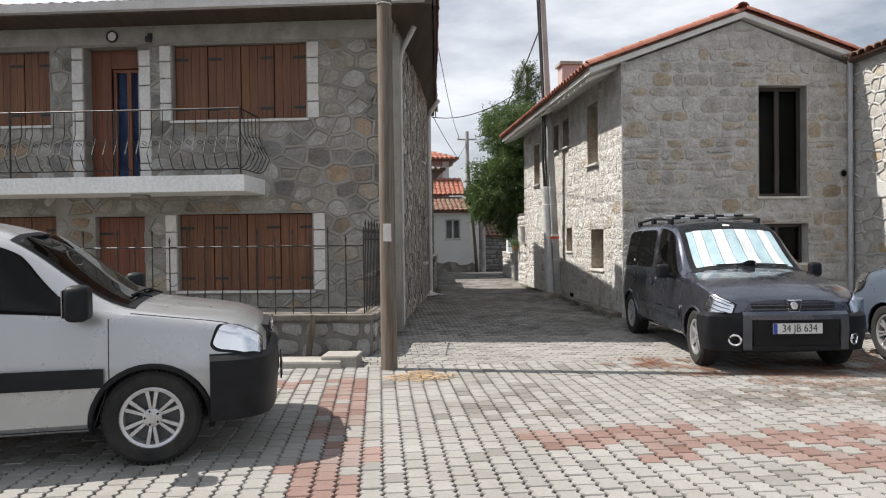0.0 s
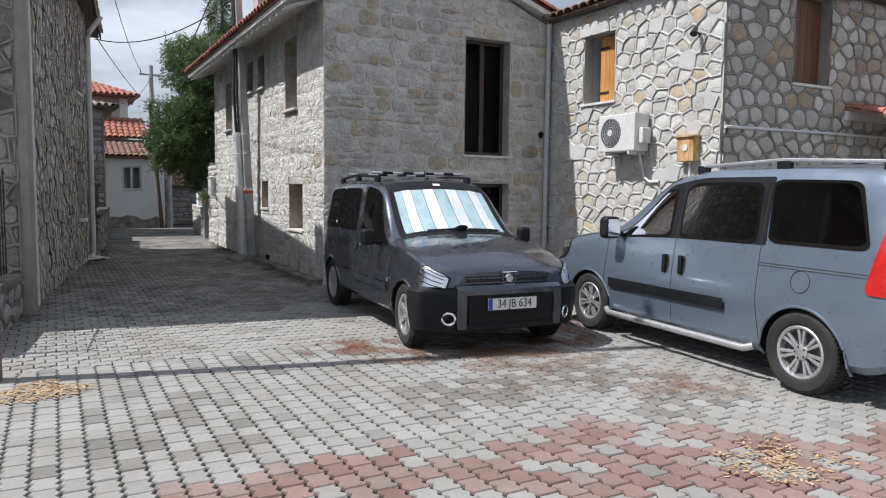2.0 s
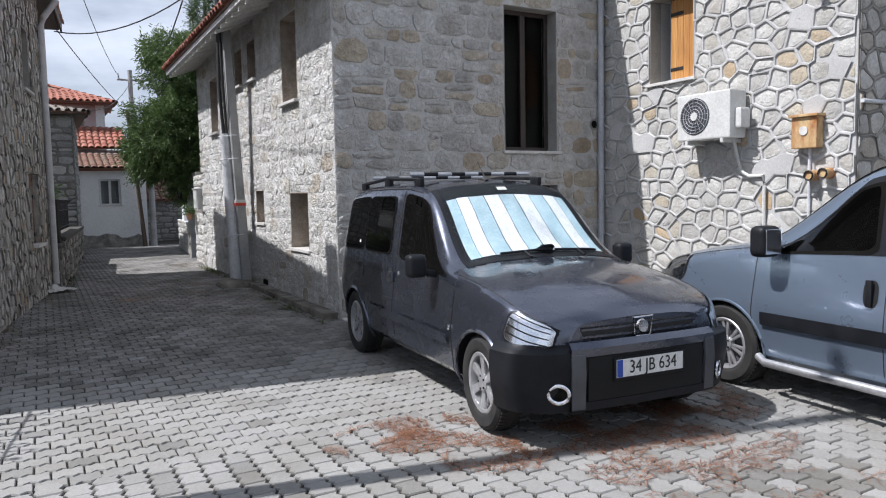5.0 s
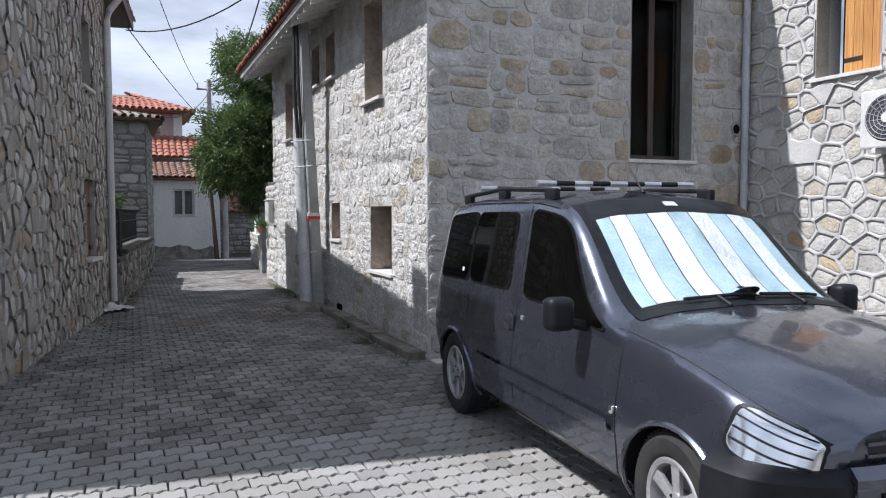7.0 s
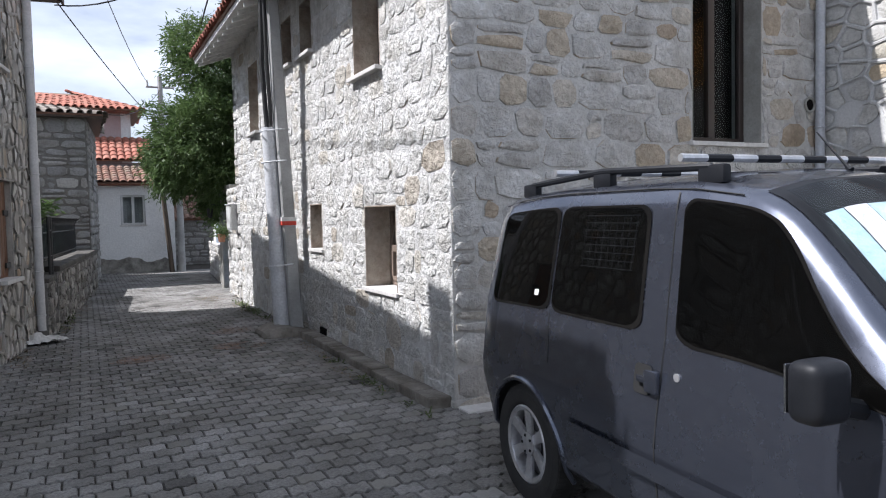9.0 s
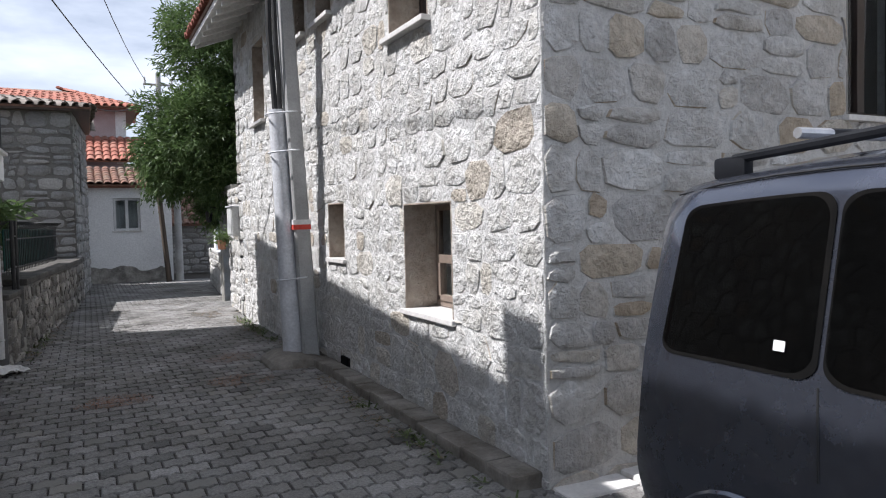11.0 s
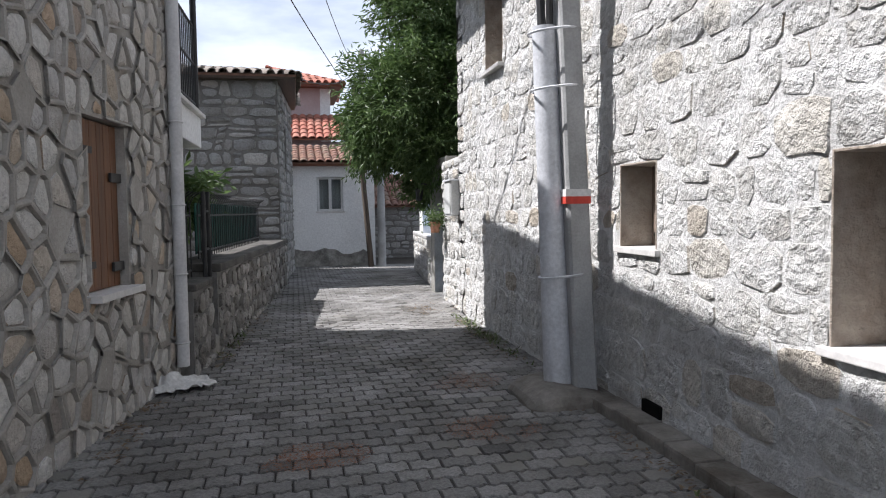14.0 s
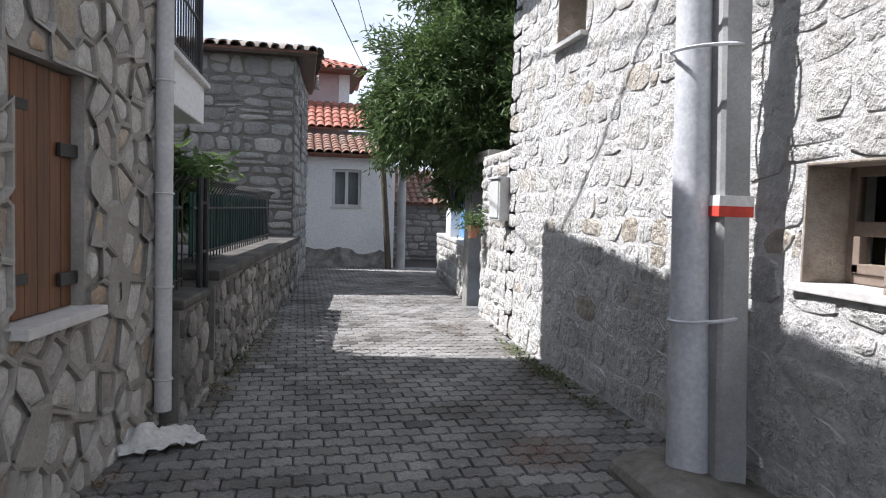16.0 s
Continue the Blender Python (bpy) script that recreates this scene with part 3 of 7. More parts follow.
# ---- ground ----
GX = [-60, -30, -16] + [-11 + 0.5 * k for k in range(37)] + [12, 20, 40, 60]
GY = [-60, -30, -18, -13] + [-12 + 0.5 * k for k in range(67)] + [26, 34, 50, 120]
gv = [(x, y, gz(y) - 0.018) for y in GY for x in GX]
gf = [(j * len(GX) + i, j * len(GX) + i + 1, (j + 1) * len(GX) + i + 1, (j + 1) * len(GX) + i) for j in range(len(GY) - 1) for i in range(len(GX) - 1)]
ground = tagged(mesh_ob("ground", gv, gf, M["ground"]), "packed earth bed under the street's concrete pavers", "ground", kind="structure")


# ---- windows and doors ----
def face_box(name, face, lo, hi, mat, parent, label="", bevel=0.004):
    """A box in a wall's own axes: (s, d, h)."""
    return box(name, lo, hi, mat, parent, label, bevel, face.m)


def window(parent, face, hole, depth, frame_mat, kind="single", fw=0.05, sill=True, sill_mat=None, inner=None, label="", sill_out=0.06, glass=None):
    s0, h0, s1, h1 = hole
    w = new("window")
    w.parent = parent
    if label:
        w["label"] = label
    bm = bmesh.new()
    d0, d1 = -depth - 0.05, -depth
    e = 0.008
    for a, b in (((s0 + e, d0, h0 + e), (s0 + fw, d1, h1 - e)), ((s1 - fw, d0, h0 + e), (s1 - e, d1, h1 - e)), ((s0 + fw, d0, h0 + e), (s1 - fw, d1, h0 + fw)), ((s0 + fw, d0, h1 - fw), (s1 - fw, d1, h1 - e))):
        box_into(bm, a, b, 0.006, face.m)
    mids = {"single": [], "split_v": [('v', 0.5)], "split_h": [('h', 0.47)]}[kind]
    for o, q in mids:
        if o == 'v':
            c = s0 + (s1 - s0) * q
            box_into(bm, (c - fw * 0.6, d0, h0 + fw), (c + fw * 0.6, d1 + 0.006, h1 - fw), 0.006, face.m)
        else:
            c = h0 + (h1 - h0) * q
            box_into(bm, (s0 + fw, d0, c - fw * 0.6), (s1 - fw, d1 + 0.006, c + fw * 0.6), 0.006, face.m)
            box_into(bm, (s0 + fw, d0, h0 + fw), (s1 - fw, d1 + 0.012, h0 + fw * 1.8), 0.006, face.m)
            for ca in (s0 + fw, s1 - 1.8 * fw):
                box_into(bm, (ca, d0, h0 + fw), (ca + 0.8 * fw, d1 + 0.012, c - fw * 0.6), 0.006, face.m)
    part("frame", bm, frame_mat, w)
    p = face_box("pane", face, (s0 + fw * 0.5, d0 + 0.02, h0 + fw * 0.5), (s1 - fw * 0.5, d0 + 0.03, h1 - fw * 0.5), glass or M["glass"], w, bevel=0)
    p.visible_shadow = False
    # Without a curtain, a near-black sheet paints the unlit room behind the pane.
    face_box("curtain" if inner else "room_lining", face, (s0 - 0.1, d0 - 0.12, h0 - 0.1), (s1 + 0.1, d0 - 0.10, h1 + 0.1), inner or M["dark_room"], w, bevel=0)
    if sill:
        face_box("sill", face, (s0 - 0.04, -depth - 0.05, h0 - 0.035), (s1 + 0.04, sill_out, h0 + 0.005), sill_mat or M["sill"], w, bevel=0.006)
    return w


def shutters(parent, face, hole, depth, mat, leaves=2, boards=4, label="", straps=True, inset_by=0.01):
    """Board shutters or doors, each leaf of upright boards with iron strap hinges."""
    s0, h0, s1, h1 = hole
    lw = (s1 - s0) / leaves
    w = new("shutter_pair" if leaves > 1 else "shutter")
    w.parent = parent
    if label:
        w["label"] = label
    for k in range(leaves):
        a = s0 + k * lw + inset_by
        b = s0 + (k + 1) * lw - inset_by * 0.4
        bw = (b - a) / boards
        for j in range(boards):
            face_box("board", face, (a + j * bw + 0.002, -depth - 0.035, h0 + 0.01), (a + (j + 1) * bw - 0.002, -depth, h1 - 0.01), mat, w, bevel=0.005)
        if straps:
            for hh in (h0 + 0.16 * (h1 - h0), h0 + 0.82 * (h1 - h0)):
                out = a if k < leaves / 2 else b
                face_box("hinge", face, (min(out, out + (0.22 if k < leaves / 2 else -0.22)), -depth, hh - 0.022), (max(out, out + (0.22 if k < leaves / 2 else -0.22)), -depth + 0.008, hh + 0.022), M["iron"], w, bevel=0.003)
    # Near-black sheet: the dark behind the boards is put into its colour.
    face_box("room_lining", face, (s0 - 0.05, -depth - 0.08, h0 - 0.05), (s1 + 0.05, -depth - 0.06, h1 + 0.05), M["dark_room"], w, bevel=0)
    return w


def lining(parent, face, hole, depth, mat, t=0.012):
    """Smooth cement reveal round an opening."""
    s0, h0, s1, h1 = hole
    for a, b in (((s0, -depth, h0 + 0.006), (s0 + t, 0.004, h1)), ((s1 - t, -depth, h0 + 0.006), (s1, 0.004, h1)), ((s0 + t, -depth, h1 - t), (s1 - t, 0.004, h1))):
        face_box("reveal", face, a, b, mat, parent, bevel=0.003)


# ---- roof tiles ----
def tile_mesh(length, width, rise, flare=1.15):
    vs, fs = [], []
    n = 7
    for (y, k, t) in ((0, flare, 0.0), (length, 1.0, 0.0), (0, flare, -0.018), (length, 1.0, -0.018)):
        for j in range(n):
            a = math.pi * j / (n - 1)
            q = width / 2 * k + t
            vs.append((-math.cos(a) * q, y, math.sin(a) * (rise * k + t)))
    for j in range(n - 1):
        fs.append((j, j + 1, n + j + 1, n + j))
        fs.append((2 * n + j + 1, 2 * n + j, j, j + 1)[::-1])
        fs.append((n + j, n + j + 1, 3 * n + j + 1, 3 * n + j))
    me = bpy.data.meshes.new("tile")
    me.from_pydata(vs, [], fs)
    me.polygons.foreach_set("use_smooth", [True] * len(fs))
    me.set_sharp_from_angle(angle=radians(45))
    return me


def tiled_slope(parent, eave0, eave1, top0, top1, mat, pitch=0.2, course=0.34, keep=0, rng=None, name="tile", bed=True, jit=0.006):
    """Rows of half-round tiles from an eave edge up to a ridge edge."""
    rng = rng or random.Random(5)
    e0, e1, t0, t1 = Vector(eave0), Vector(eave1), Vector(top0), Vector(top1)
    along, up = (e1 - e0), (t0 - e0)
    n = max(1, round(along.length / pitch))
    rows = max(1, round(up.length / course))
    ax, ay = along.normalized(), None
    az = along.cross(up).normalized()
    if az.z < 0:
        az = -az
    if bed:
        bm = bmesh.new()
        q = [bm.verts.new(p - az * 0.0) for p in (e0, e1, t1, t0)] + [bm.verts.new(p - az * 0.04) for p in (e0, e1, t1, t0)]
        for f in ((0, 1, 2, 3), (7, 6, 5, 4), (0, 4, 5, 1), (1, 5, 6, 2), (2, 6, 7, 3), (3, 7, 4, 0)):
            bm.faces.new([q[k] for k in f])
        part("roof_bed", bm, M["tile_old"], parent)
    me = tile_mesh(course * 1.18, pitch * 0.88, pitch * 0.34)
    me.materials.append(mat)
    src_v = [v.co.copy() for v in me.vertices]
    src_f = [tuple(p.vertices) for p in me.polygons]
    vs, fs, made = [], [], 0
    for j in range(rows):
        for i in range(n):
            q = (i + 0.5) / n
            b0, b1 = e0.lerp(e1, q), t0.lerp(t1, q)
            d = b1 - b0
            if d.length < 0.1:
                continue
            y = d.normalized()
            if j * course > d.length - 0.05:
                continue
            x = y.cross(az).normalized()
            z = x.cross(y)
            o = b0 + y * (j * course - 0.05 + rng.uniform(-jit, jit)) + z * (0.012 + rng.uniform(0, 0.006)) + x * rng.uniform(-jit, jit)
            m = Matrix((x, y, z)).transposed().to_4x4()
            m.translation = o
            m = m @ Matrix.Rotation(radians(-2.6), 4, 'X')
            if made < keep:
                ob = new(name, me)
                ob.parent = parent
                ob.matrix_basis = m
                made += 1
            else:
                b = len(vs)
                vs += [m @ v for v in src_v]
                fs += [tuple(b + k for k in f) for f in src_f]
    if fs:
        tagged(mesh_ob("tile_field", vs, fs, mat, parent, smooth=True), kind="stuff")


# ---- gabled limestone house ----
house_r = thing("stone_house", "two-storey pale limestone house with a red tiled gable roof", "house")
RA = Face((0, 8.4), (0, 0.004))
RF = Face((0.004, 0), (4.29, 0))


def ry(y0, h0, y1, h1):
    return (8.4 - y1, h0, 8.4 - y0, h1)


win_l1, win_l2 = ry(1.06, 0.80, 1.85, 1.60), ry(3.25, 1.12, 3.73, 1.66)
win_u1, win_u2, win_u3, win_u4 = ry(1.35, 2.88, 2.05, 4.09), ry(3.46, 3.48, 3.96, 4.12), ry(4.36, 3.5, 4.86, 4.12), ry(6.36, 2.86, 7.02, 3.95)
stone_wall(house_r, RA, -0.15, 4.5, [win_l1, win_l2, win_u1, win_u2, win_u3, win_u4], "coursed", M["stone_r"], M["mortar_r"], 0.42, 0.27, 0.215, 0.004, 0.009, focus=(6.5, 1.0), keep=300, seed=11)
win_long, win_low = (2.5, 2.12, 3.42, 4.12), (2.45, 0.92, 3.44, 1.64)
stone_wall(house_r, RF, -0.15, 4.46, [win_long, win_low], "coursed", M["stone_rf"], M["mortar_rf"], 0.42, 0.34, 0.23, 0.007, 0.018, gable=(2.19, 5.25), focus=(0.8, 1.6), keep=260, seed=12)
back = Face((4.29, 8.4), (0, 8.4))
stone_wall(house_r, back, -0.15, 4.46, [], "coursed", M["stone_r"], M["mortar_r"], 0.3, 0.36, 0.22, 0.012, 0.02, gable=(2.10, 5.25), keep=0, seed=13)
tan = "tan framed window in a deep stone reveal with a marble sill"
for hole, kind, dep in ((win_l1, "split_h", 0.26), (win_l2, "split_h", 0.22)):
    lining(window(house_r, RA, hole, dep, M["frame_tan"], kind, 0.055, sill_out=0.035, label=tan), RA, hole, dep, M["reveal"])
for hole in (win_u1, win_u2, win_u3, win_u4):
    lining(window(house_r, RA, hole, 0.26, M["frame_brown"], "split_h", 0.055, sill_out=0.07, label="brown framed upper window in a deep stone reveal"), RA, hole, 0.26, M["reveal"])
lw = window(house_r, RF, win_long, 0.2, M["frame_brown"], "split_v", 0.07, sill_out=0.05, label="tall narrow dark brown window")
lining(lw, RF, win_long, 0.2, M["concrete"])
window(house_r, RF, win_low, 0.2, M["frame_brown"], "split_v", 0.06, sill_out=0.02, label="low dark brown window")
# roof: white boarded eaves and verge under red tiles
roof_r = new("roof")
roof_r.parent = house_r
RIDGE, EAVE_L, EAVE_R = (2.19, 5.37), (-0.60, 4.36), (4.52, 4.58)
Y0, Y1 = -0.13, 8.62
for nm, (ex, ez) in (("eaves_board", EAVE_L), ("verge_board", EAVE_R)):
    bm = bmesh.new()
    t = 0.09
    pts = [(ex, ez), (RIDGE[0], RIDGE[1]), (RIDGE[0], RIDGE[1] - t), (ex, ez - t)]
    q = [[bm.verts.new((x, y, z)) for x, z in pts] for y in (Y0, Y1)]
    bm.faces.new(q[0])
    bm.faces.new(q[1][::-1])
    for k in range(4):
        bm.faces.new((q[0][k], q[0][(k + 1) % 4], q[1][(k + 1) % 4], q[1][k]))
    part(nm, bm, M["soffit"], roof_r, "white painted eaves boarding")
for k in range(22):
    y = 0.2 + k * 0.39
    rf = bmesh.new()
    for v in box_into(rf, (-0.56, y, 4.20), (0.0, y + 0.05, 4.26), 0.004):
        v.co.z += 0.389 * (v.co.x + 0.56) - 0.01
    part("rafter_end", rf, M["soffit"], roof_r)
tiled_slope(roof_r, (EAVE_L[0] - 0.03, Y0 + 0.02, EAVE_L[1] + 0.02), (EAVE_L[0] - 0.03, Y1, EAVE_L[1] + 0.02), (RIDGE[0], Y0 + 0.02, RIDGE[1] + 0.03), (RIDGE[0], Y1, RIDGE[1] + 0.03), M["tile"], keep=120)
tiled_slope(roof_r, (EAVE_R[0], Y1, EAVE_R[1] + 0.02), (EAVE_R[0], Y0 + 0.02, EAVE_R[1] + 0.02), (RIDGE[0], Y1, RIDGE[1] + 0.03), (RIDGE[0], Y0 + 0.02, RIDGE[1] + 0.03), M["tile"])
me = tile_mesh(0.42, 0.2, 0.085)
me.materials.append(M["tile"])
for ex, ez in (EAVE_L, EAVE_R):
    d = Vector((RIDGE[0] - ex, 0, RIDGE[1] - ez))
    for k in range(int(d.length / 0.34)):
        p = Vector((ex, Y0 + 0.04, ez + 0.05)) + d.normalized() * (0.34 * k - 0.03)
        y = d.normalized()
        x = Vector((0, 1, 0))
        z = x.cross(y) if x.cross(y).z > 0 else -x.cross(y)
        x = y.cross(z)
        m = Matrix((x, y, z)).transposed().to_4x4()
        m.translation = p
        ob = new("tile", me)
        ob.parent = roof_r
        ob.matrix_basis = m
for k in range(26):
    ob = new("tile", me)
    ob.parent = roof_r
    ob.matrix_basis = pose(RIDGE[0], Y0 + 0.02 + 0.335 * k, RIDGE[1] + 0.09)
chimney = new("chimney")
chimney.parent = house_r
box("shaft", (0.35, 5.3, 4.7), (0.80, 5.75, 5.75), M["pink_plaster"], chimney, "pink plastered chimney stack", 0.01)
box("cap", (0.29, 5.24, 5.75), (0.86, 5.81, 5.83), M["concrete"], chimney)
# low ledge at the foot of the alley wall
bm = bmesh.new()
for k in range(14):
    y = 0.05 + k * 0.31
    wob = random.uniform(-0.012, 0.012)
    box_into(bm, (-0.19 + wob, y, -0.12), (0.01, y + 0.305, gz(y) + 0.075 + wob), 0.02)
tagged(part("kerb", bm, M["kerb_dirty"]), "low worn concrete ledge along the foot of the wall", "kerb", kind="structure")

led = bmesh.new()
for k in range(9):
    x = 0.02 + k * 0.46
    box_into(led, (x, -0.20 + random.uniform(-.01, .01), -0.2), (x + 0.45, 0.0, 0.03 + random.uniform(-.012, .012)), 0.02)
tagged(part("kerb", led, M["sill"]), "pale worn stone ledge along the gable foot", "kerb", kind="structure")

# ---- white rubble house with the pine shutters ----
house_o = thing("rubble_house", "white rubble stone house with raised mortar joints", "house")
OA = Face((4.3, 0.02), (4.3, -3.846))
OF = Face((4.304, -3.85), (13.0, -3.85))
win_o = (0.97, 2.99, 1.74, 4.12)
stone_wall(house_o, OA, -0.15, 4.5, [win_o], "cells", M["stone_o"], M["mortar_o"], 0.4, 0.26, 0.20, 0.026, 0.010, ridge=0.024, focus=(1.6, 2.0), keep=280, seed=21)
win_o1, win_o2, gap_o = (1.42, 3.12, 2.25, 4.4), (4.25, 3.2, 5.1, 4.4), (3.0, -0.1, 8.0, 2.1)
stone_wall(house_o, OF, -0.15, 4.5, [win_o1, win_o2, gap_o], "cells", M["stone_l"], M["mortar_l"], 0.4, 0.30, 0.22, 0.022, 0.018, ridge=0.018, focus=(1.0, 3.0), keep=150, seed=22)
lining(house_o, OA, win_o, 0.2, M["concrete"])
shutters(house_o, OA, (win_o[0] + 0.22, win_o[1], win_o[2], win_o[3] - 0.02), 0.16, M["wood_orange"], 1, 5, "closed honey pine board shutter")
face_box("sill", OA, (win_o[0] - 0.04, -0.2, win_o[1] - 0.035), (win_o[2] + 0.04, 0.05, win_o[1] + 0.005), M["sill"], house_o)
for hole in (win_o1, win_o2):
    shutters(house_o, OF, hole, 0.16, M["wood_mid"], 1, 5, "closed brown board shutter")
    face_box("sill", OF, (hole[0] - 0.05, -0.2, hole[1] - 0.035), (hole[2] + 0.05, 0.05, hole[1] + 0.005), M["sill"], house_o)
roof_o = new("roof")
roof_o.parent = house_o
box("eaves_board", (4.16, -4.02, 4.5), (13.0, 0.0, 4.56), M["dark_soffit"], roof_o)
tiled_slope(roof_o, (4.14, -4.04, 4.57), (4.14, -0.02, 4.57), (6.2, -2.0, 5.1), (6.2, -0.02, 5.1), M["tile_old"], keep=0)
tiled_slope(roof_o, (13.0, -4.04, 4.57), (4.14, -4.04, 4.57), (13, -2.0, 5.1), (6.2, -2.0, 5.1), M["tile_old"], keep=0)
# Thin black sheet painting the shade inside the entrance; no room is built.
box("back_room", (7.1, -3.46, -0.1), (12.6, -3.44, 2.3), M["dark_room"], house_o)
canopy = thing("canopy", "small tiled canopy on a white timber edge over the side entrance", "canopy")
box("edge_board", (7.0, -5.02, 2.42), (11.0, -4.96, 2.54), M["soffit"], canopy)
box("ledger", (7.0, -3.92, 2.66), (11.0, -3.852, 2.80), M["soffit"], canopy)
tiled_slope(canopy, (11.0, -5.04, 2.56), (7.0, -5.04, 2.56), (11.0, -3.86, 2.86), (7.0, -3.86, 2.86), M["tile"], keep=0)
tube("wall_pipe", [OF.at(0.02, 2.42, 0.04), OF.at(6.5, 2.46, 0.04)], 0.022, M["galv"], house_o, "thin grey conduit across the wall")

# ---- balcony house with brown shutters ----
house_l = thing("balcony_house", "grey fieldstone house with brown shutters and an iron balcony", "house")
C0, VV, FF = Vector((-4.02, -0.95, 0)), Vector((0.148, 0.989, 0)), Vector((-0.989, 0.148, 0))
LS = Face(C0.xy, (C0 + 6.5 * VV).xy)
LF = Face((C0 + 9.5 * FF).xy, (C0 + 0.004 * FF).xy)


def lf(a, h0, b, h1):
    """Opening given by its distances from the alley corner."""
    return (9.496 - b, h0, 9.496 - a, h1)


win_s, win_su = (4.87, 0.90, 5.5, 1.97), (4.85, 3.2, 5.45, 4.12)
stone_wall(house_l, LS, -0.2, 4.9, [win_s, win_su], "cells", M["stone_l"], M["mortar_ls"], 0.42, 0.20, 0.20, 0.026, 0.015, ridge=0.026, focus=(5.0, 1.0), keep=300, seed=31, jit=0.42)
lo1, lo2, lo3 = lf(1.3, 0.65, 3.48, 1.88), lf(4.03, 0.34, 4.85, 1.86), lf(5.5, 0.65, 7.4, 1.88)
up1, up2, up3 = lf(1.37, 3.37, 3.53, 4.58), lf(4.09, 2.42, 4.98, 4.58), lf(5.56, 3.34, 7.5, 4.55)
# The shaded front takes the darkened stone copy, the alley side keeps stone_l.
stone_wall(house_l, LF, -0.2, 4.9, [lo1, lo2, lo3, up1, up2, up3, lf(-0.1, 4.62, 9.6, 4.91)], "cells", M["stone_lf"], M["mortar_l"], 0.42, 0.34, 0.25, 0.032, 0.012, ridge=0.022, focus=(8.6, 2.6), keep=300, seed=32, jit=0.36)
face_box("plaster_band", LF, (0, -0.4, 4.62), (9.49, 0.012, 4.9), M["concrete"], house_l, "smooth cement band below the eaves", 0.01)
for hole, leaves, mat in ((lo1, 4, M["wood_dark"]), (lo3, 4, M["wood_dark"]), (up1, 4, M["wood_dark"]), (up3, 4, M["wood_dark"])):
    shutters(house_l, LF, hole, 0.09, mat, leaves, 4, "closed dark brown board shutters")
    face_box("sill", LF, (hole[0] - 0.04, -0.12, hole[1] - 0.035), (hole[2] + 0.04, 0.05, hole[1] + 0.005), M["sill"], house_l)
shutters(house_l, LF, lo2, 0.12, M["wood_door"], 1, 5, "closed brown board door")
door = shutters(house_l, LF, (up2[0], up2[1], up2[0] + 0.34, up2[3]), 0.2, M["wood_door"], 1, 2, "open red-brown balcony door", straps=False)
window(house_l, LF, (up2[0] + 0.34, up2[1], up2[2], up2[3] - 0.3), 0.24, M["wood_door"], "split_v", 0.06, sill=False, inner=M["blue_curtain"], label="balcony door glazing with a blue curtain")
face_box("transom", LF, (up2[0] + 0.34, -0.3, up2[3] - 0.3), (up2[2], -0.2, up2[3]), M["wood_door"], house_l)
# cement quoins beside the openings
rng = random.Random(8)
for hole in (up1, up2, lo1):
    for s in (hole[0] - 0.2, hole[2] + 0.02):
        h = hole[1]
        while h < hole[3] - 0.1:
            e = min(h + rng.uniform(0.25, 0.4), hole[3])
            face_box("quoin", LF, (s, -0.05, h + 0.01), (s + 0.18, 0.032, e - 0.01), M["sill"], house_l, bevel=0.012)
            h = e
shutters(house_l, LS, (win_s[0] + 0.005, win_s[1], win_s[2] - 0.005, win_s[3]), 0.055, M["wood_mid"], 1, 6, "closed chestnut brown board shutter")
face_box("sill", LS, (win_s[0] - 0.03, -0.22, win_s[1] - 0.04), (win_s[2] + 0.05, 0.09, win_s[1] + 0.005), M["sill"], house_l, "pale marble window sill", 0.006)
window(house_l, LS, win_su, 0.2, M["frame_brown"], "split_v", 0.05)
for h in (1.04, 1.62):
    face_box("hinge", LS, (win_s[2] - 0.16, -0.05, h - 0.03), (win_s[2] + 0.005, -0.03, h + 0.03), M["iron"], house_l)
# roof
roof_l = new("roof")
roof_l.parent = house_l
OH, OF1, S0, S1 = 0.68, 0.04, -0.65, 8.9
ev = [C0 + VV * S0 - FF * OH, C0 + VV * S1 - FF * OF1, C0 + VV * S1 + FF * 10, C0 + VV * S0 + FF * 10]
bm = bmesh.new()
q = [[bm.verts.new((p.x, p.y, z)) for p in ev] for z in (4.9, 4.97)]
bm.faces.new(q[0][::-1])
bm.faces.new(q[1])
for k in range(4):
    bm.faces.new((q[0][k], q[0][(k + 1) % 4], q[1][(k + 1) % 4], q[1][k]))
part("eaves_board", bm, M["dark_soffit"], roof_l, "dark boarded eaves")
zz = Vector((0, 0, 5.0))
hip = C0 + VV * 4.2 + FF * 4.5 + Vector((0, 0, 6.6))
tiled_slope(roof_l, ev[0] + zz, ev[1] + zz, hip, hip + VV * 0.8, M["tile_old"], keep=60, course=0.36)
tiled_slope(roof_l, ev[3] + zz, ev[0] + zz, hip + FF, hip, M["tile_old"], keep=0, course=0.36)
fa, fb = C0 + VV * S0 - FF * (OH + 0.05), C0 + VV * S1 - FF * (OF1 + 0.05)
bm = bmesh.new()
q = [bm.verts.new((w.x, w.y, z)) for w in (fa, fb, fb + FF * 0.03, fa + FF * 0.03) for z in (4.86, 5.09)]
for f in ((0, 2, 3, 1), (2, 4, 5, 3), (4, 6, 7, 5), (6, 0, 1, 7), (1, 3, 5, 7), (0, 6, 4, 2)):
    bm.faces.new([q[k] for k in f])
part("fascia", bm, M["dark_soffit"], roof_l)
ch = new("chimney")
ch.parent = house_l
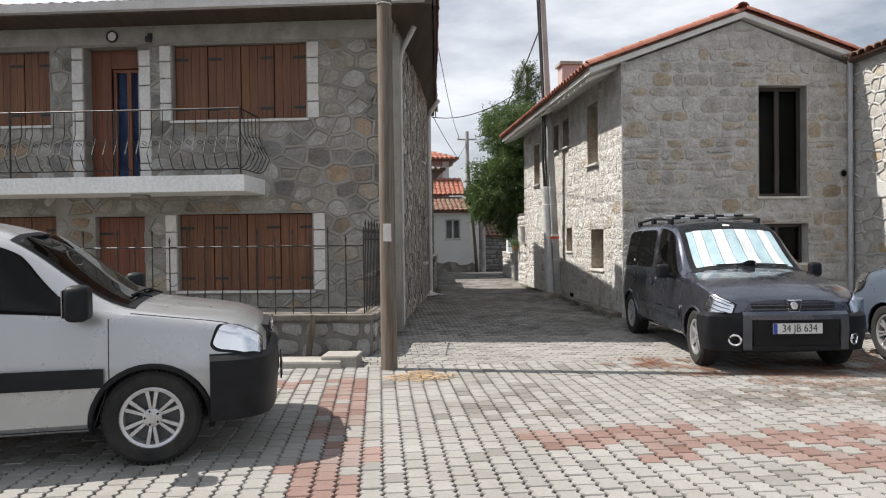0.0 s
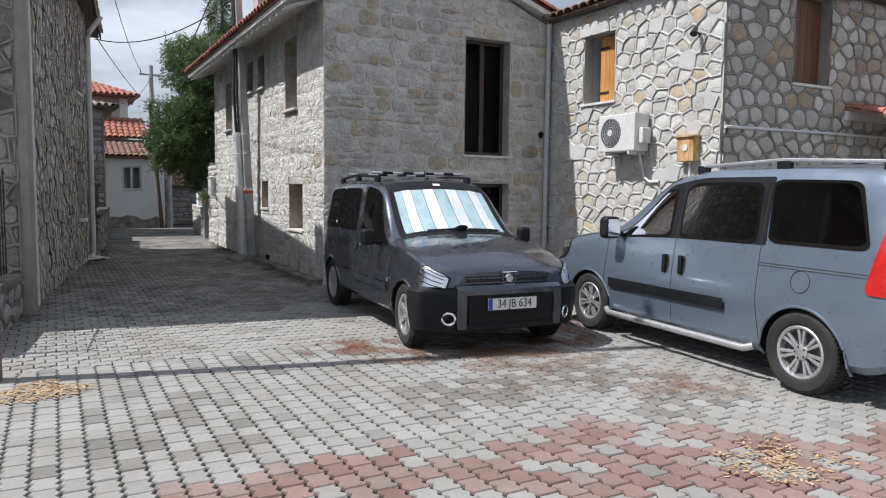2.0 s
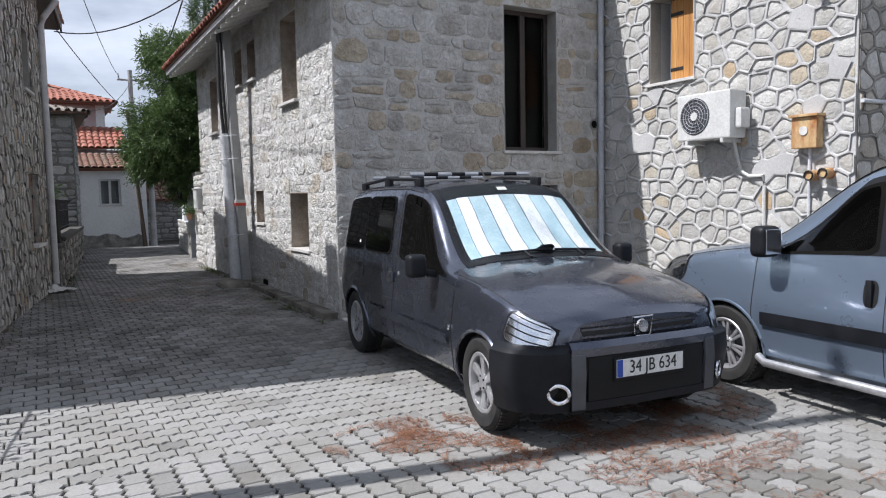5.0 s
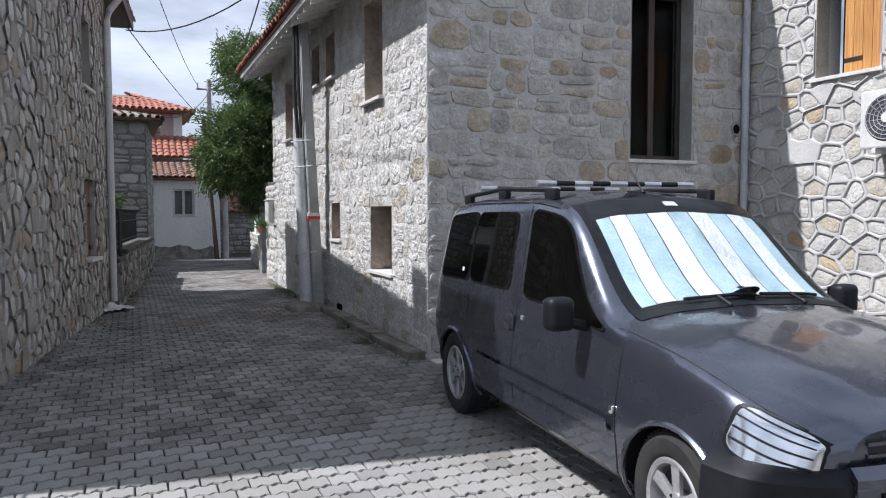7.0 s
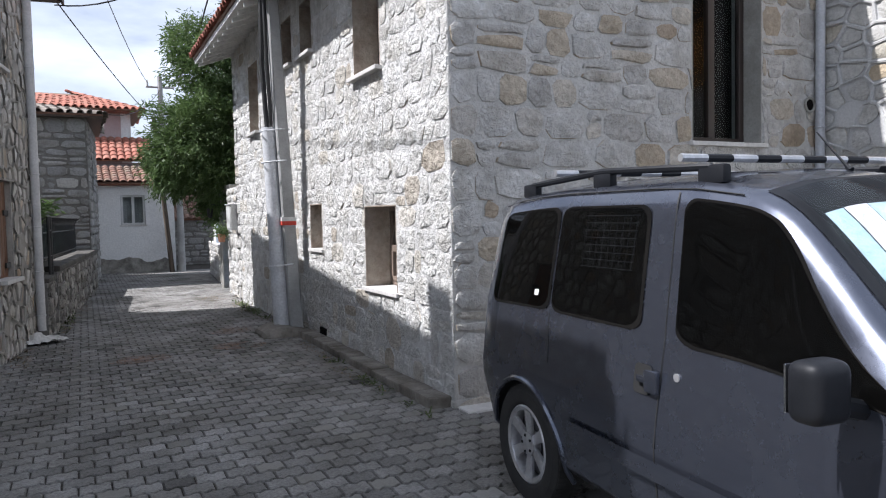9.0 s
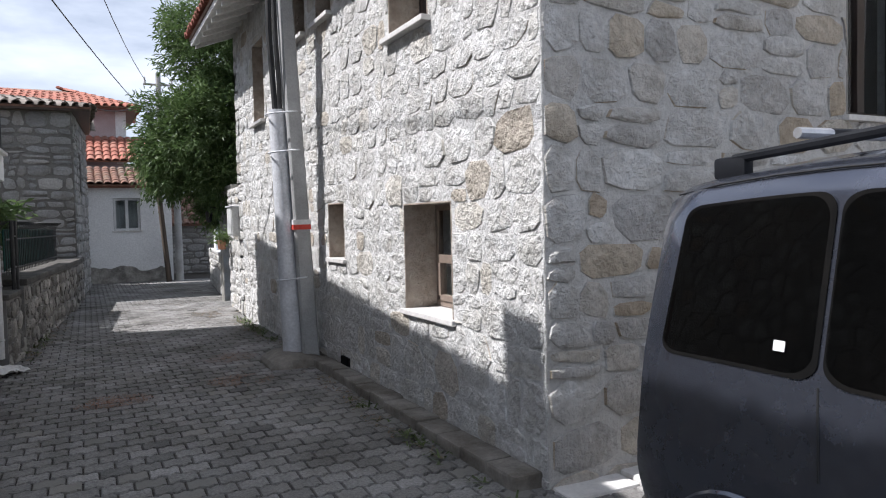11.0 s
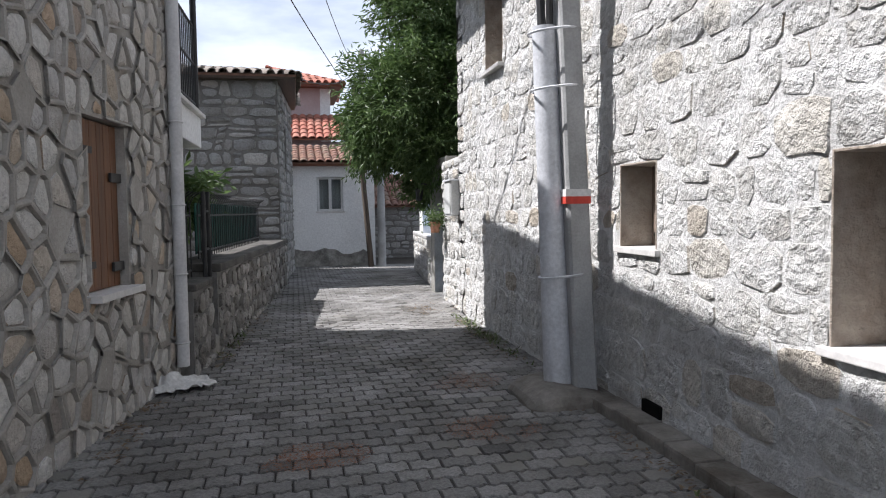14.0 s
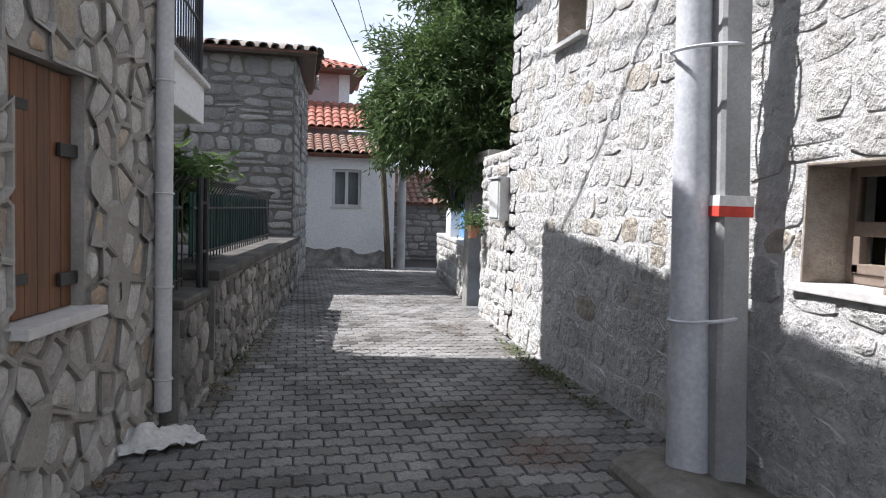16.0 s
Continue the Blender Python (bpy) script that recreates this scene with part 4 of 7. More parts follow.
face_box("shaft", LS, (1.92, -0.30, 4.97), (2.24, 0.10, 6.05), M["concrete"], ch, "cement chimney stack", 0.02)
face_box("cap", LS, (1.88, -0.34, 6.05), (2.28, 0.14, 6.12), M["concrete"], ch, "", 0.02)
g0, g1 = C0 + VV * (S0 - 0.06) - FF * (OH - 0.1), C0 + VV * (S0 - 0.06) + FF * 10
bm = bmesh.new()
prof = [(0, 0.02), (-0.11, 0.02), (-0.12, 0.14), (-0.10, 0.14), (-0.09, 0.04), (0, 0.04)]
rows = []
for p in (g0, g1):
    rows.append([bm.verts.new((p + VV * a).xyz + Vector((0, 0, 4.88 + b))) for a, b in prof])
for k in range(len(prof)):
    bm.faces.new((rows[0][k], rows[0][(k + 1) % 6], rows[1][(k + 1) % 6], rows[1][k]))
part("gutter", bm, M["pipe_white"], roof_l, "pale sheet metal gutter")
# balcony
bal = thing("balcony", "white concrete balcony slab on the house front", "balcony")
face_box("slab", LF, (9.496 - 7.9, 0.004, 2.17), (9.496 - 2.05, 1.0, 2.41), M["white_plaster"], bal, "white painted slab with peeling edges", 0.012)
face_box("lamp", LF, (9.496 - 3.95, 0.45, 2.11), (9.496 - 3.7, 0.62, 2.17), M["concrete"], bal, "round ceiling lamp", 0.025)


def balcony_rail(parent, path, h_top, h_bot, step, belly, mat):
    """Iron rail with bulging bars along a path of points at the slab's height."""
    for a, b in zip(path[:-1], path[1:]):
        a, b = Vector(a), Vector(b)
        d = (b - a)
        out = Vector((d.y, -d.x, 0)).normalized()
        for h, r in ((h_top, 0.012), (h_bot, 0.008)):
            tube("rail", [a + Vector((0, 0, h)), b + Vector((0, 0, h))], r, mat, parent, sides=6)
        n = max(2, round(d.length / step))
        for k in range(n + 1):
            p = a + d * (k / n)
            hb, ht = h_bot, h_top
            pts = [p + Vector((0, 0, ht)), p + Vector((0, 0, hb + 0.62 * (ht - hb))), p + out * 0.4 * belly + Vector((0, 0, hb + 0.46 * (ht - hb))), p + out * belly + Vector((0, 0, hb + 0.25 * (ht - hb))), p + out * 0.5 * belly + Vector((0, 0, hb + 0.06 * (ht - hb))), p + Vector((0, 0, hb))]
            tube("bar", pts, 0.007, mat, parent, sides=5)
            if k < n:
                c = p + d * (0.5 / n) + out * 0.35 * belly + Vector((0, 0, hb + 0.44 * (ht - hb)))
                e = d.normalized()
                r = d.length / n * 0.22
                ring = []
                for j in range(13):
                    an = j / 12 * 4.2
                    rr = r * (1 - 0.05 * j)
                    ring.append(c + e * (math.cos(an) * rr - 0.5 * r) + Vector((0, 0, math.sin(an) * rr)))
                tube("scroll", ring, 0.005, mat, parent, sides=4)
                tube("scroll", [2 * c - q for q in ring], 0.005, mat, parent, sides=4)


rail = thing("balcony_railing", "black wrought iron balcony railing with scrolls", "railing")
balcony_rail(rail, [LF.at(9.496 - 7.9, 0, 0.94), LF.at(9.496 - 2.12, 0, 0.94), LF.at(9.496 - 2.12, 0, 0.05)], 3.38, 2.50, 0.165, 0.16, M["iron"])
for s in (2.12, 4.0, 5.6):
    tube("post", [LF.at(9.496 - s, 2.41, 0.94), LF.at(9.496 - s, 3.4, 0.94)], 0.014, M["iron"], rail, sides=6)
lampo = thing("wall_lamp", "small dark wall lamp above the balcony", "lamp")
face_box("plate", LF, (9.496 - 3.92, 0.012, 4.68), (9.496 - 3.84, 0.03, 4.78), M["iron"], lampo)
face_box("shade", LF, (9.496 - 3.93, 0.03, 4.62), (9.496 - 3.83, 0.11, 4.72), M["iron"], lampo, bevel=0.03)
clock = thing("wall_plaque", "round dark-rimmed plaque on the cement band", "plaque")
bm = bmesh.new()
tube_into(bm, [LF.at(9.496 - 4.5, 4.74, 0.03) + 0.085 * (math.cos(a * math.pi / 9) * LF.e + math.sin(a * math.pi / 9) * Vector((0, 0, 1))) for a in range(18)], 0.016, 6, close=True)
part("rim", bm, M["iron"], clock, smooth=True)
bm = bmesh.new()
tube_into(bm, [LF.at(9.496 - 4.5, 4.74, 0.013), LF.at(9.496 - 4.5, 4.74, 0.028)], 0.08, 20)
part("face", bm, M["sill"], clock)

# garden terrace, its wall and fence
GW = Face((C0 + 8.0 * FF - 2.2 * VV).xy, (C0 + 0.02 * FF - 2.2 * VV).xy)
GS = Face((C0 + 0.02 * FF - 2.196 * VV).xy, (C0 + 0.02 * FF - 0.05 * VV).xy)
garden = thing("garden_wall", "low rubble garden wall with a concrete cap", "wall")
stone_wall(garden, GW, -0.25, 0.42, [], "cells", M["stone_g"], M["mortar_g"], 0.3, 0.36, 0.26, 0.03, 0.03, focus=(7, 0.2), keep=80, seed=41)
stone_wall(garden, GS, -0.25, 0.42, [], "cells", M["stone_g"], M["mortar_g"], 0.3, 0.36, 0.26, 0.03, 0.03, focus=(1, 0.2), keep=60, seed=42)
face_box("cap", GW, (0, -0.3, 0.42), (8.0, 0.06, 0.5), M["kerb_dirty"], garden, "worn concrete cap", 0.015)
face_box("cap", GS, (0.07, -0.3, 0.42), (2.1, 0.05, 0.495), M["kerb_dirty"], garden, "worn concrete cap", 0.015)
face_box("terrace", GW, (0, -2.14, -0.2), (7.7, -0.3, 0.36), M["concrete"], garden)
fence = thing("garden_fence", "thin black iron garden fence with spear tips", "fence")


def spear_fence(parent, face, s0, s1, h0, h1, step, rail_h, mat, d=-0.12, wave=True):
    for h in rail_h:
        tube("rail", [face.at(s0, h, d), face.at(s1, h, d)], 0.010, mat, parent, sides=6)
    n = round((s1 - s0) / step)
    for k in range(n + 1):
        s = s0 + (s1 - s0) * k / n
        top = h1 if k % 2 else h1 - 0.10
        tube("bar", [face.at(s, h0, d), face.at(s, top, d), face.at(s, top + 0.03, d), face.at(s, top + 0.09, d)], [0.008, 0.008, 0.016, 0.001], mat, parent, sides=5)
        if wave and k < n:
            q = [face.at(s + (s1 - s0) / n * (0.5 + 0.5 * math.cos(a / 6 * math.pi)), h0 + (h1 - h0) * (0.40 + 0.05 * math.sin(a / 3 * math.pi)), d) for a in range(7)]
            tube("scroll", q, 0.004, mat, parent, sides=4)


spear_fence(fence, GW, 1.6, 7.86, 0.5, 1.52, 0.23, (0.58, 1.37), M["iron"])
spear_fence(fence, GS, 0.14, 2.05, 0.5, 1.62, 0.13, (0.58, 1.45), M["iron"])
kerb = thing("step_kerb", "rough concrete step below the garden wall", "kerb")
face_box("step", GW, (5.4, 0.5, -0.3), (7.75, 0.85, 0.05), M["concrete"], kerb, bevel=0.03)
face_box("end_block", GW, (7.5, 0.40, -0.3), (7.92, 0.80, 0.10), M["concrete"], kerb, bevel=0.02)
for s, lean in ((6.55, 0.05), (7.15, -0.14)):
    pk = thing("wooden_stake", "weathered grey wooden stake leaning on the garden wall", "stake")
    face_box("plank", GW, (s, 0.1, -0.1), (s + 0.07, 0.14, 0.52), M["wood_pole"], pk, bevel=0.006).matrix_basis = Matrix.Translation(GW.at(s, 0, 0.1)) @ Matrix.Rotation(lean, 4, GW.n) @ Matrix.Translation(-GW.at(s, 0, 0.1))

# ---- alley, left side beyond the house ----
P0, DV = Vector((-2.93, 5.5, 0)), Vector((0.0927, 0.9957, 0))
yard = thing("yard_wall", "low rubble yard wall with a dark cement cap", "wall")
WA = Face((P0 + DV * -0.05).xy, (P0 + DV * 0.70).xy)
WB = Face((P0 + DV * 0.96).xy, (P0 + DV * 7.2).xy)
stone_wall(yard, WA, -0.1, 0.74, [], "cells", M["stone_y"], M["mortar_g"], 0.35, 0.24, 0.2, 0.022, 0.03, focus=(0.5, 0.4), keep=40, seed=51)
stone_wall(yard, WB, -0.1, 0.82, [], "cells", M["stone_y"], M["mortar_g"], 0.35, 0.26, 0.2, 0.024, 0.03, focus=(0, 0.4), keep=170, seed=52)
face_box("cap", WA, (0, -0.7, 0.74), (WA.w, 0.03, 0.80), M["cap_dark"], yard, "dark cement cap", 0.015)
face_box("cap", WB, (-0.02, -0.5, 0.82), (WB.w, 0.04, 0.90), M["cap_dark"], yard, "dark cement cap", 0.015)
face_box("wall_end", WB, (-0.012, -0.5, -0.1), (0.0, 0.0, 0.82), M["mortar_g"], yard)
face_box("step", WA, (0.70, -0.8, -0.05), (1.2, 0.0, 0.22), M["concrete"], yard, bevel=0.02)
gate = thing("yard_gate", "black iron yard gate between low walls", "gate")
for s in (0.73, 0.92):
    tube("post", [WA.at(s, 0.2, -0.05), WA.at(s, 1.58, -0.05)], 0.022, M["iron"], gate, sides=8)
for h in (0.45, 0.75, 1.05, 1.4):
    tube("rail", [WA.at(0.73, h, -0.05), WA.at(0.92, h, -0.05)], 0.012, M["iron"], gate, sides=6)
yfence = thing("yard_fence", "dark green sheet fence behind black iron bars", "fence")
for face, s0, s1, h0 in ((WA, 0.05, 0.70, 0.80), (WB, 0.0, 4.0, 0.95)):
    n = round((s1 - s0) / 0.3)
    for k in range(n):
        a, b = s0 + (s1 - s0) * k / n, s0 + (s1 - s0) * (k + 1) / n
        face_box("panel", face, (a + 0.012, -0.20, h0 + 0.04), (b - 0.012, -0.19, 1.48), M["green_sheet"], yfence, bevel=0.003)
    for h in (h0 + 0.06, 1.36):
        tube("rail", [face.at(s0, h, -0.17), face.at(s1, h, -0.17)], 0.012, M["iron"], yfence, sides=6)
    n = round((s1 - s0) / 0.12)
    for k in range(n + 1):
        s = s0 + (s1 - s0) * k / n
        tube("bar", [face.at(s, h0, -0.165), face.at(s, 1.46, -0.165), face.at(s, 1.53, -0.13), face.at(s, 1.57, -0.07)], 0.007, M["iron"], yfence, sides=5)
BF = Face((-3.12, 5.48), (-3.07, 7.70))
bal2 = thing("balcony", "white rendered rear balcony parapet above the yard", "balcony")
face_box("parapet", BF, (0.02, -3.5, 2.10), (2.2, -0.02, 2.43), M["white_plaster"], bal2, bevel=0.015)
face_box("coping", BF, (0.0, -3.5, 2.43), (2.24, 0.03, 2.47), M["sill"], bal2, bevel=0.008)
r2 = thing("balcony_railing", "black iron rear balcony railing", "railing")
for k in range(20):
    s = 0.08 + k * 0.11
    tube("bar", [BF.at(s, 2.47, -0.06), BF.at(s, 3.42, -0.06)], 0.008, M["iron"], r2, sides=5)
for h in (2.57, 3.0, 3.4):
    tube("rail", [BF.at(0.03, h, -0.06), BF.at(2.2, h, -0.06)], 0.013, M["iron"], r2, sides=6)
tube("post", [BF.at(2.15, 2.47, -0.06), BF.at(2.15, 4.9, -0.06)], 0.035, M["iron"], r2, sides=8)
backwall = thing("yard_back_wall", "dark plastered wall at the back of the yard", "wall")
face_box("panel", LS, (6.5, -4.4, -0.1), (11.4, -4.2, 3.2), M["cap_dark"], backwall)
face_box("floor_slab", LS, (6.5, -4.2, -0.1), (11.4, -0.55, 0.3), M["concrete"], backwall)
face_box("house_end", LS, (6.42, -9.0, -0.1), (6.5, -0.42, 4.9), M["mortar_l"], house_l)

# dark grey stone house
house_g = thing("grey_stone_house", "old dark grey stone house with a lichen-grey tile roof", "house")
G1 = Face((-8.0, 13.1), (-2.352, 12.78))
G2 = Face((-2.35, 12.782), (-2.12, 16.5))
stone_wall(house_g, G1, -0.1, 3.78, [], "coursed", M["stone_g"], M["mortar_g"], 0.4, 0.34, 0.2, 0.016, 0.025, focus=(5, 2.2), keep=200, seed=61)
stone_wall(house_g, G2, -0.1, 3.78, [(1.3, 2.2, 1.9, 3.1)], "coursed", M["stone_g"], M["mortar_g"], 0.4, 0.34, 0.2, 0.016, 0.025, focus=(0, 2), keep=80, seed=62)
roof_g = new("roof")
roof_g.parent = house_g
box("eaves_board", (-8.1, 12.62, 3.78), (-2.02, 16.6, 3.84), M["dark_soffit"], roof_g)
tiled_slope(roof_g, (-8.1, 12.6, 3.86), (-2.0, 12.6, 3.86), (-8.1, 14.6, 4.3), (-4.0, 14.6, 4.3), M["tile_grey"], keep=0, jit=0.02)
tiled_slope(roof_g, (-2.0, 12.6, 3.86), (-2.0, 16.6, 3.86), (-4.0, 14.6, 4.3), (-4.0, 15.0, 4.3), M["tile_grey"], keep=0, jit=0.02)

# ---- alley, right side beyond the limestone house ----
lane = thing("lane_wall", "pale rubble lane wall with a gateway", "wall")
RB = Face((0.12, 9.95), (0.06, 8.34))
RC = Face((0.55, 15.2), (0.18, 10.9))
stone_wall(lane, RB, -0.1, 2.1, [], "coursed", M["stone_r"], M["mortar_r"], 0.35, 0.3, 0.2, 0.012, 0.025, focus=(1, 1), keep=70, seed=71)
stone_wall(lane, RC, -0.1, 0.86, [], "coursed", M["stone_r"], M["mortar_r"], 0.35, 0.3, 0.2, 0.012, 0.025, focus=(4, 0.5), keep=100, seed=72)
face_box("coping", RC, (0, -0.35, 0.86), (RC.w, 0.03, 0.92), M["sill"], lane, bevel=0.01)
box("gate_pier", (0.12, 10.72, -0.1), (0.5, 11.0, 2.05), M["concrete"], lane, "cement gate pier", 0.02)
box("lintel", (0.16, 9.9, 2.06), (0.48, 11.0, 2.2), M["concrete"], lane)
bgate = thing("blue_gate", "sky blue board gate in the lane wall", "gate")
for k in range(5):
    box("board", (0.34, 9.98 + 0.148 * k, 0.06), (0.37, 9.98 + 0.148 * (k + 1) - 0.006, 1.98), M["blue_paint"], bgate, bevel=0.004)
bfence = thing("blue_fence", "sky blue board fence on the low lane wall", "fence")
for k in range(13):
    s = 1.9 + 0.175 * k
    face_box("board", RC, (s, -0.2, 0.92), (s + 0.165, -0.18, 1.62), M["blue_paint"], bfence, bevel=0.004)
wpost = thing("white_pier", "white rendered pier on the lane wall", "pier")
face_box("shaft", RC, (1.2, -0.34, 0.92), (1.85, -0.02, 1.72), M["white_plaster"], wpost, bevel=0.02)
mbox = thing("meter_box", "pale grey metal meter box fixed to the wall", "box")
box("case", (-0.12, 8.32, 1.30), (0.0, 8.72, 1.76), M["ac_white"], mbox, bevel=0.012)
box("door", (-0.132, 8.35, 1.33), (-0.12, 8.69, 1.73), M["ac_white"], mbox, bevel=0.005)
box("hood", (-0.15, 8.30, 1.755), (0.0, 8.74, 1.775), M["galv"], mbox, bevel=0.004)

# ---- far end ----
house_w = thing("white_house", "single-storey white plastered house with an old tile roof", "house")
WF = Face((-7.0, 17.2), (-0.12, 17.1))
ws = 7.0 - 1.53
stone_face = stone_wall(house_w, WF, -0.1, 2.5, [(ws, 1.39, ws + 0.64, 2.24)], "none", None, M["white_plaster"], 0.35, name="wall", label="white plastered wall flaking at the foot")
LATE.pop()
window(house_w, WF, (ws, 1.39, ws + 0.64, 2.24), 0.06, M["frame_white"], "split_v", 0.06, inner=M["curtain"], sill_out=0.03)
box("wall", (-0.45, 17.11, -0.1), (-0.12, 21.0, 2.5), M["white_plaster"], house_w, bevel=0)
rng = random.Random(4)
bm = bmesh.new()
s = 0.0
prev = 0.45
vsb = []
while s < 6.85:
    vsb.append((s, 0.42 + 0.22 * noise.noise(Vector((s * 1.7, 3.1, 0))) + 0.10 * noise.noise(Vector((s * 6.0, 9, 0)))))
    s += 0.07
lo = [bm.verts.new(WF.at(a, -0.05, 0.012)) for a, b in vsb]
hi = [bm.verts.new(WF.at(a, b, 0.006)) for a, b in vsb]
for k in range(len(vsb) - 1):
    bm.faces.new((lo[k], lo[k + 1], hi[k + 1], hi[k]))
part("bare_patch", bm, M["bare_plaster"], house_w, "bare rubble where plaster fell off")
roof_w = new("roof")
roof_w.parent = house_w
box("eaves_board", (-7.1, 16.95, 2.5), (0.05, 17.2, 2.56), M["wood_door"], roof_w)
tiled_slope(roof_w, (-7.1, 16.93, 2.58), (0.05, 16.93, 2.58), (-7.1, 18.9, 3.12), (0.05, 18.9, 3.12), M["tile_old"], keep=120, pitch=0.2, course=0.3)
house_p = thing("pink_house", "faded pink plastered house behind with bright red roofs", "house")
box("wall", (-8.0, 19.2, 0.0), (-0.55, 19.5, 3.3), M["pink_plaster"], house_p, bevel=0)
box("upper_wall", (-8.0, 21.0, 3.0), (-1.25, 24.0, 5.1), M["pink_plaster"], house_p, bevel=0.01)
box("side_wall", (-1.25, 21.02, 3.0), (-0.95, 24.0, 5.1), M["white_plaster"], house_p, bevel=0.01)
roof_p = new("roof")
roof_p.parent = house_p
tiled_slope(roof_p, (-8.0, 19.0, 3.36), (-0.4, 19.0, 3.36), (-8.0, 20.95, 4.25), (-0.4, 20.95, 4.25), M["tile"], keep=100, pitch=0.21)
box("eaves_board", (-8.0, 20.6, 5.05), (-0.65, 24.4, 5.13), M["wood_door"], roof_p)
tiled_slope(roof_p, (-8.0, 20.55, 5.14), (-0.6, 20.55, 5.14), (-8.0, 22.5, 5.85), (-2.6, 22.5, 5.85), M["tile"], keep=60, pitch=0.21)
tiled_slope(roof_p, (-0.6, 20.55, 5.14), (-0.6, 24.4, 5.14), (-2.6, 22.5, 5.85), (-2.6, 22.6, 5.85), M["tile"], keep=0, pitch=0.21)
shed = thing("stone_shed", "low grey stone shed with an old tile roof", "shed")
SH = Face((0.0, 20.0), (3.5, 19.6))
stone_wall(shed, SH, -0.1, 1.5, [], "coursed", M["stone_g"], M["mortar_g"], 0.3, 0.34, 0.2, 0.016, 0.025, focus=(0.5, 1), keep=80, seed=81)
tiled_slope(shed, (-0.1, 19.8, 1.52), (3.6, 19.4, 1.52), (-0.1, 22.0, 2.5), (3.6, 21.6, 2.5), M["tile_old"], keep=40, pitch=0.2)

# ---- vehicles ----
def hermite(keys, x):
    """Smooth values between rows of (x, ...), sorted from rear to front."""
    if x <= keys[0][0]:
        return keys[0][1:]
    if x >= keys[-1][0]:
        return keys[-1][1:]
    i = next(k for k in range(len(keys) - 1) if keys[k][0] <= x <= keys[k + 1][0])
    a, b = keys[i], keys[i + 1]
    h = b[0] - a[0]
    t = (x - a[0]) / h
    out = []
    for c in range(1, len(a)):
        def slope(k):
            if k == 0 or k == len(keys) - 1:
                return 0.0
            l, r = (keys[k][c] - keys[k - 1][c]) / (keys[k][0] - keys[k - 1][0]), (keys[k + 1][c] - keys[k][c]) / (keys[k + 1][0] - keys[k][0])
            return 0.0 if l * r <= 0 else 2 * l * r / (l + r)
        m0, m1 = slope(i) * h, slope(i + 1) * h
        t2, t3 = t * t, t * t * t
        out.append((2 * t3 - 3 * t2 + 1) * a[c] + (t3 - 2 * t2 + t) * m0 + (-2 * t3 + 3 * t2) * b[c] + (t3 - t2) * m1)
    return out


class Body:
    """A car body's surface: x forward, k round the section from the sill (1) over the belt (3) to the roof's middle (6)."""

    def __init__(self, keys):
        self.keys = sorted(keys)
        self.x0, self.x1 = self.keys[0][0], self.keys[-1][0]

    def raw(self, v, k):
        zb, ws, wm, zm, wb, zbelt, wr, zr, zc = v
        pts = ((0, zb), (ws, zb), (wm, zm), (wb, zbelt), (wr, zr), (0.62 * wr, zr + 0.72 * (zc - zr)), (0, zc))
        k = min(max(k, 0), 6)
        i = min(int(k), 5)
        t = k - i
        return (pts[i][0] * (1 - t) + pts[i + 1][0] * t, pts[i][1] * (1 - t) + pts[i + 1][1] * t)

    def at(self, x, k, side=1, off=0.0):
        v = hermite(self.keys, x)
        ks = [k - 0.16, k - 0.06, k + 0.06, k + 0.16] if 0.2 < k < 5.8 else [k]
        p = [self.raw(v, q) for q in ks]
        y, z = sum(q[0] for q in p) / len(p), sum(q[1] for q in p) / len(p)
        co = Vector((x, y, z))
        if off:
            e = 0.02
            a, b = self.raw(v, k - 0.1), self.raw(v, k + 0.1)
            v2 = hermite(self.keys, x + e if x + e <= self.x1 else x - e)
            c = self.raw(v2, k)
            base = self.raw(v, k)
            dx = Vector((e if x + e <= self.x1 else -e, c[0] - base[0], c[1] - base[1]))
            dk = Vector((0, b[0] - a[0], b[1] - a[1]))
            n = dk.cross(dx)
            if n.y * 1.0 + n.z * 0.6 < 0:
                n = -n
            if n.length > 1e-9:
                co += n.normalized() * off
        co.y *= side
        return co


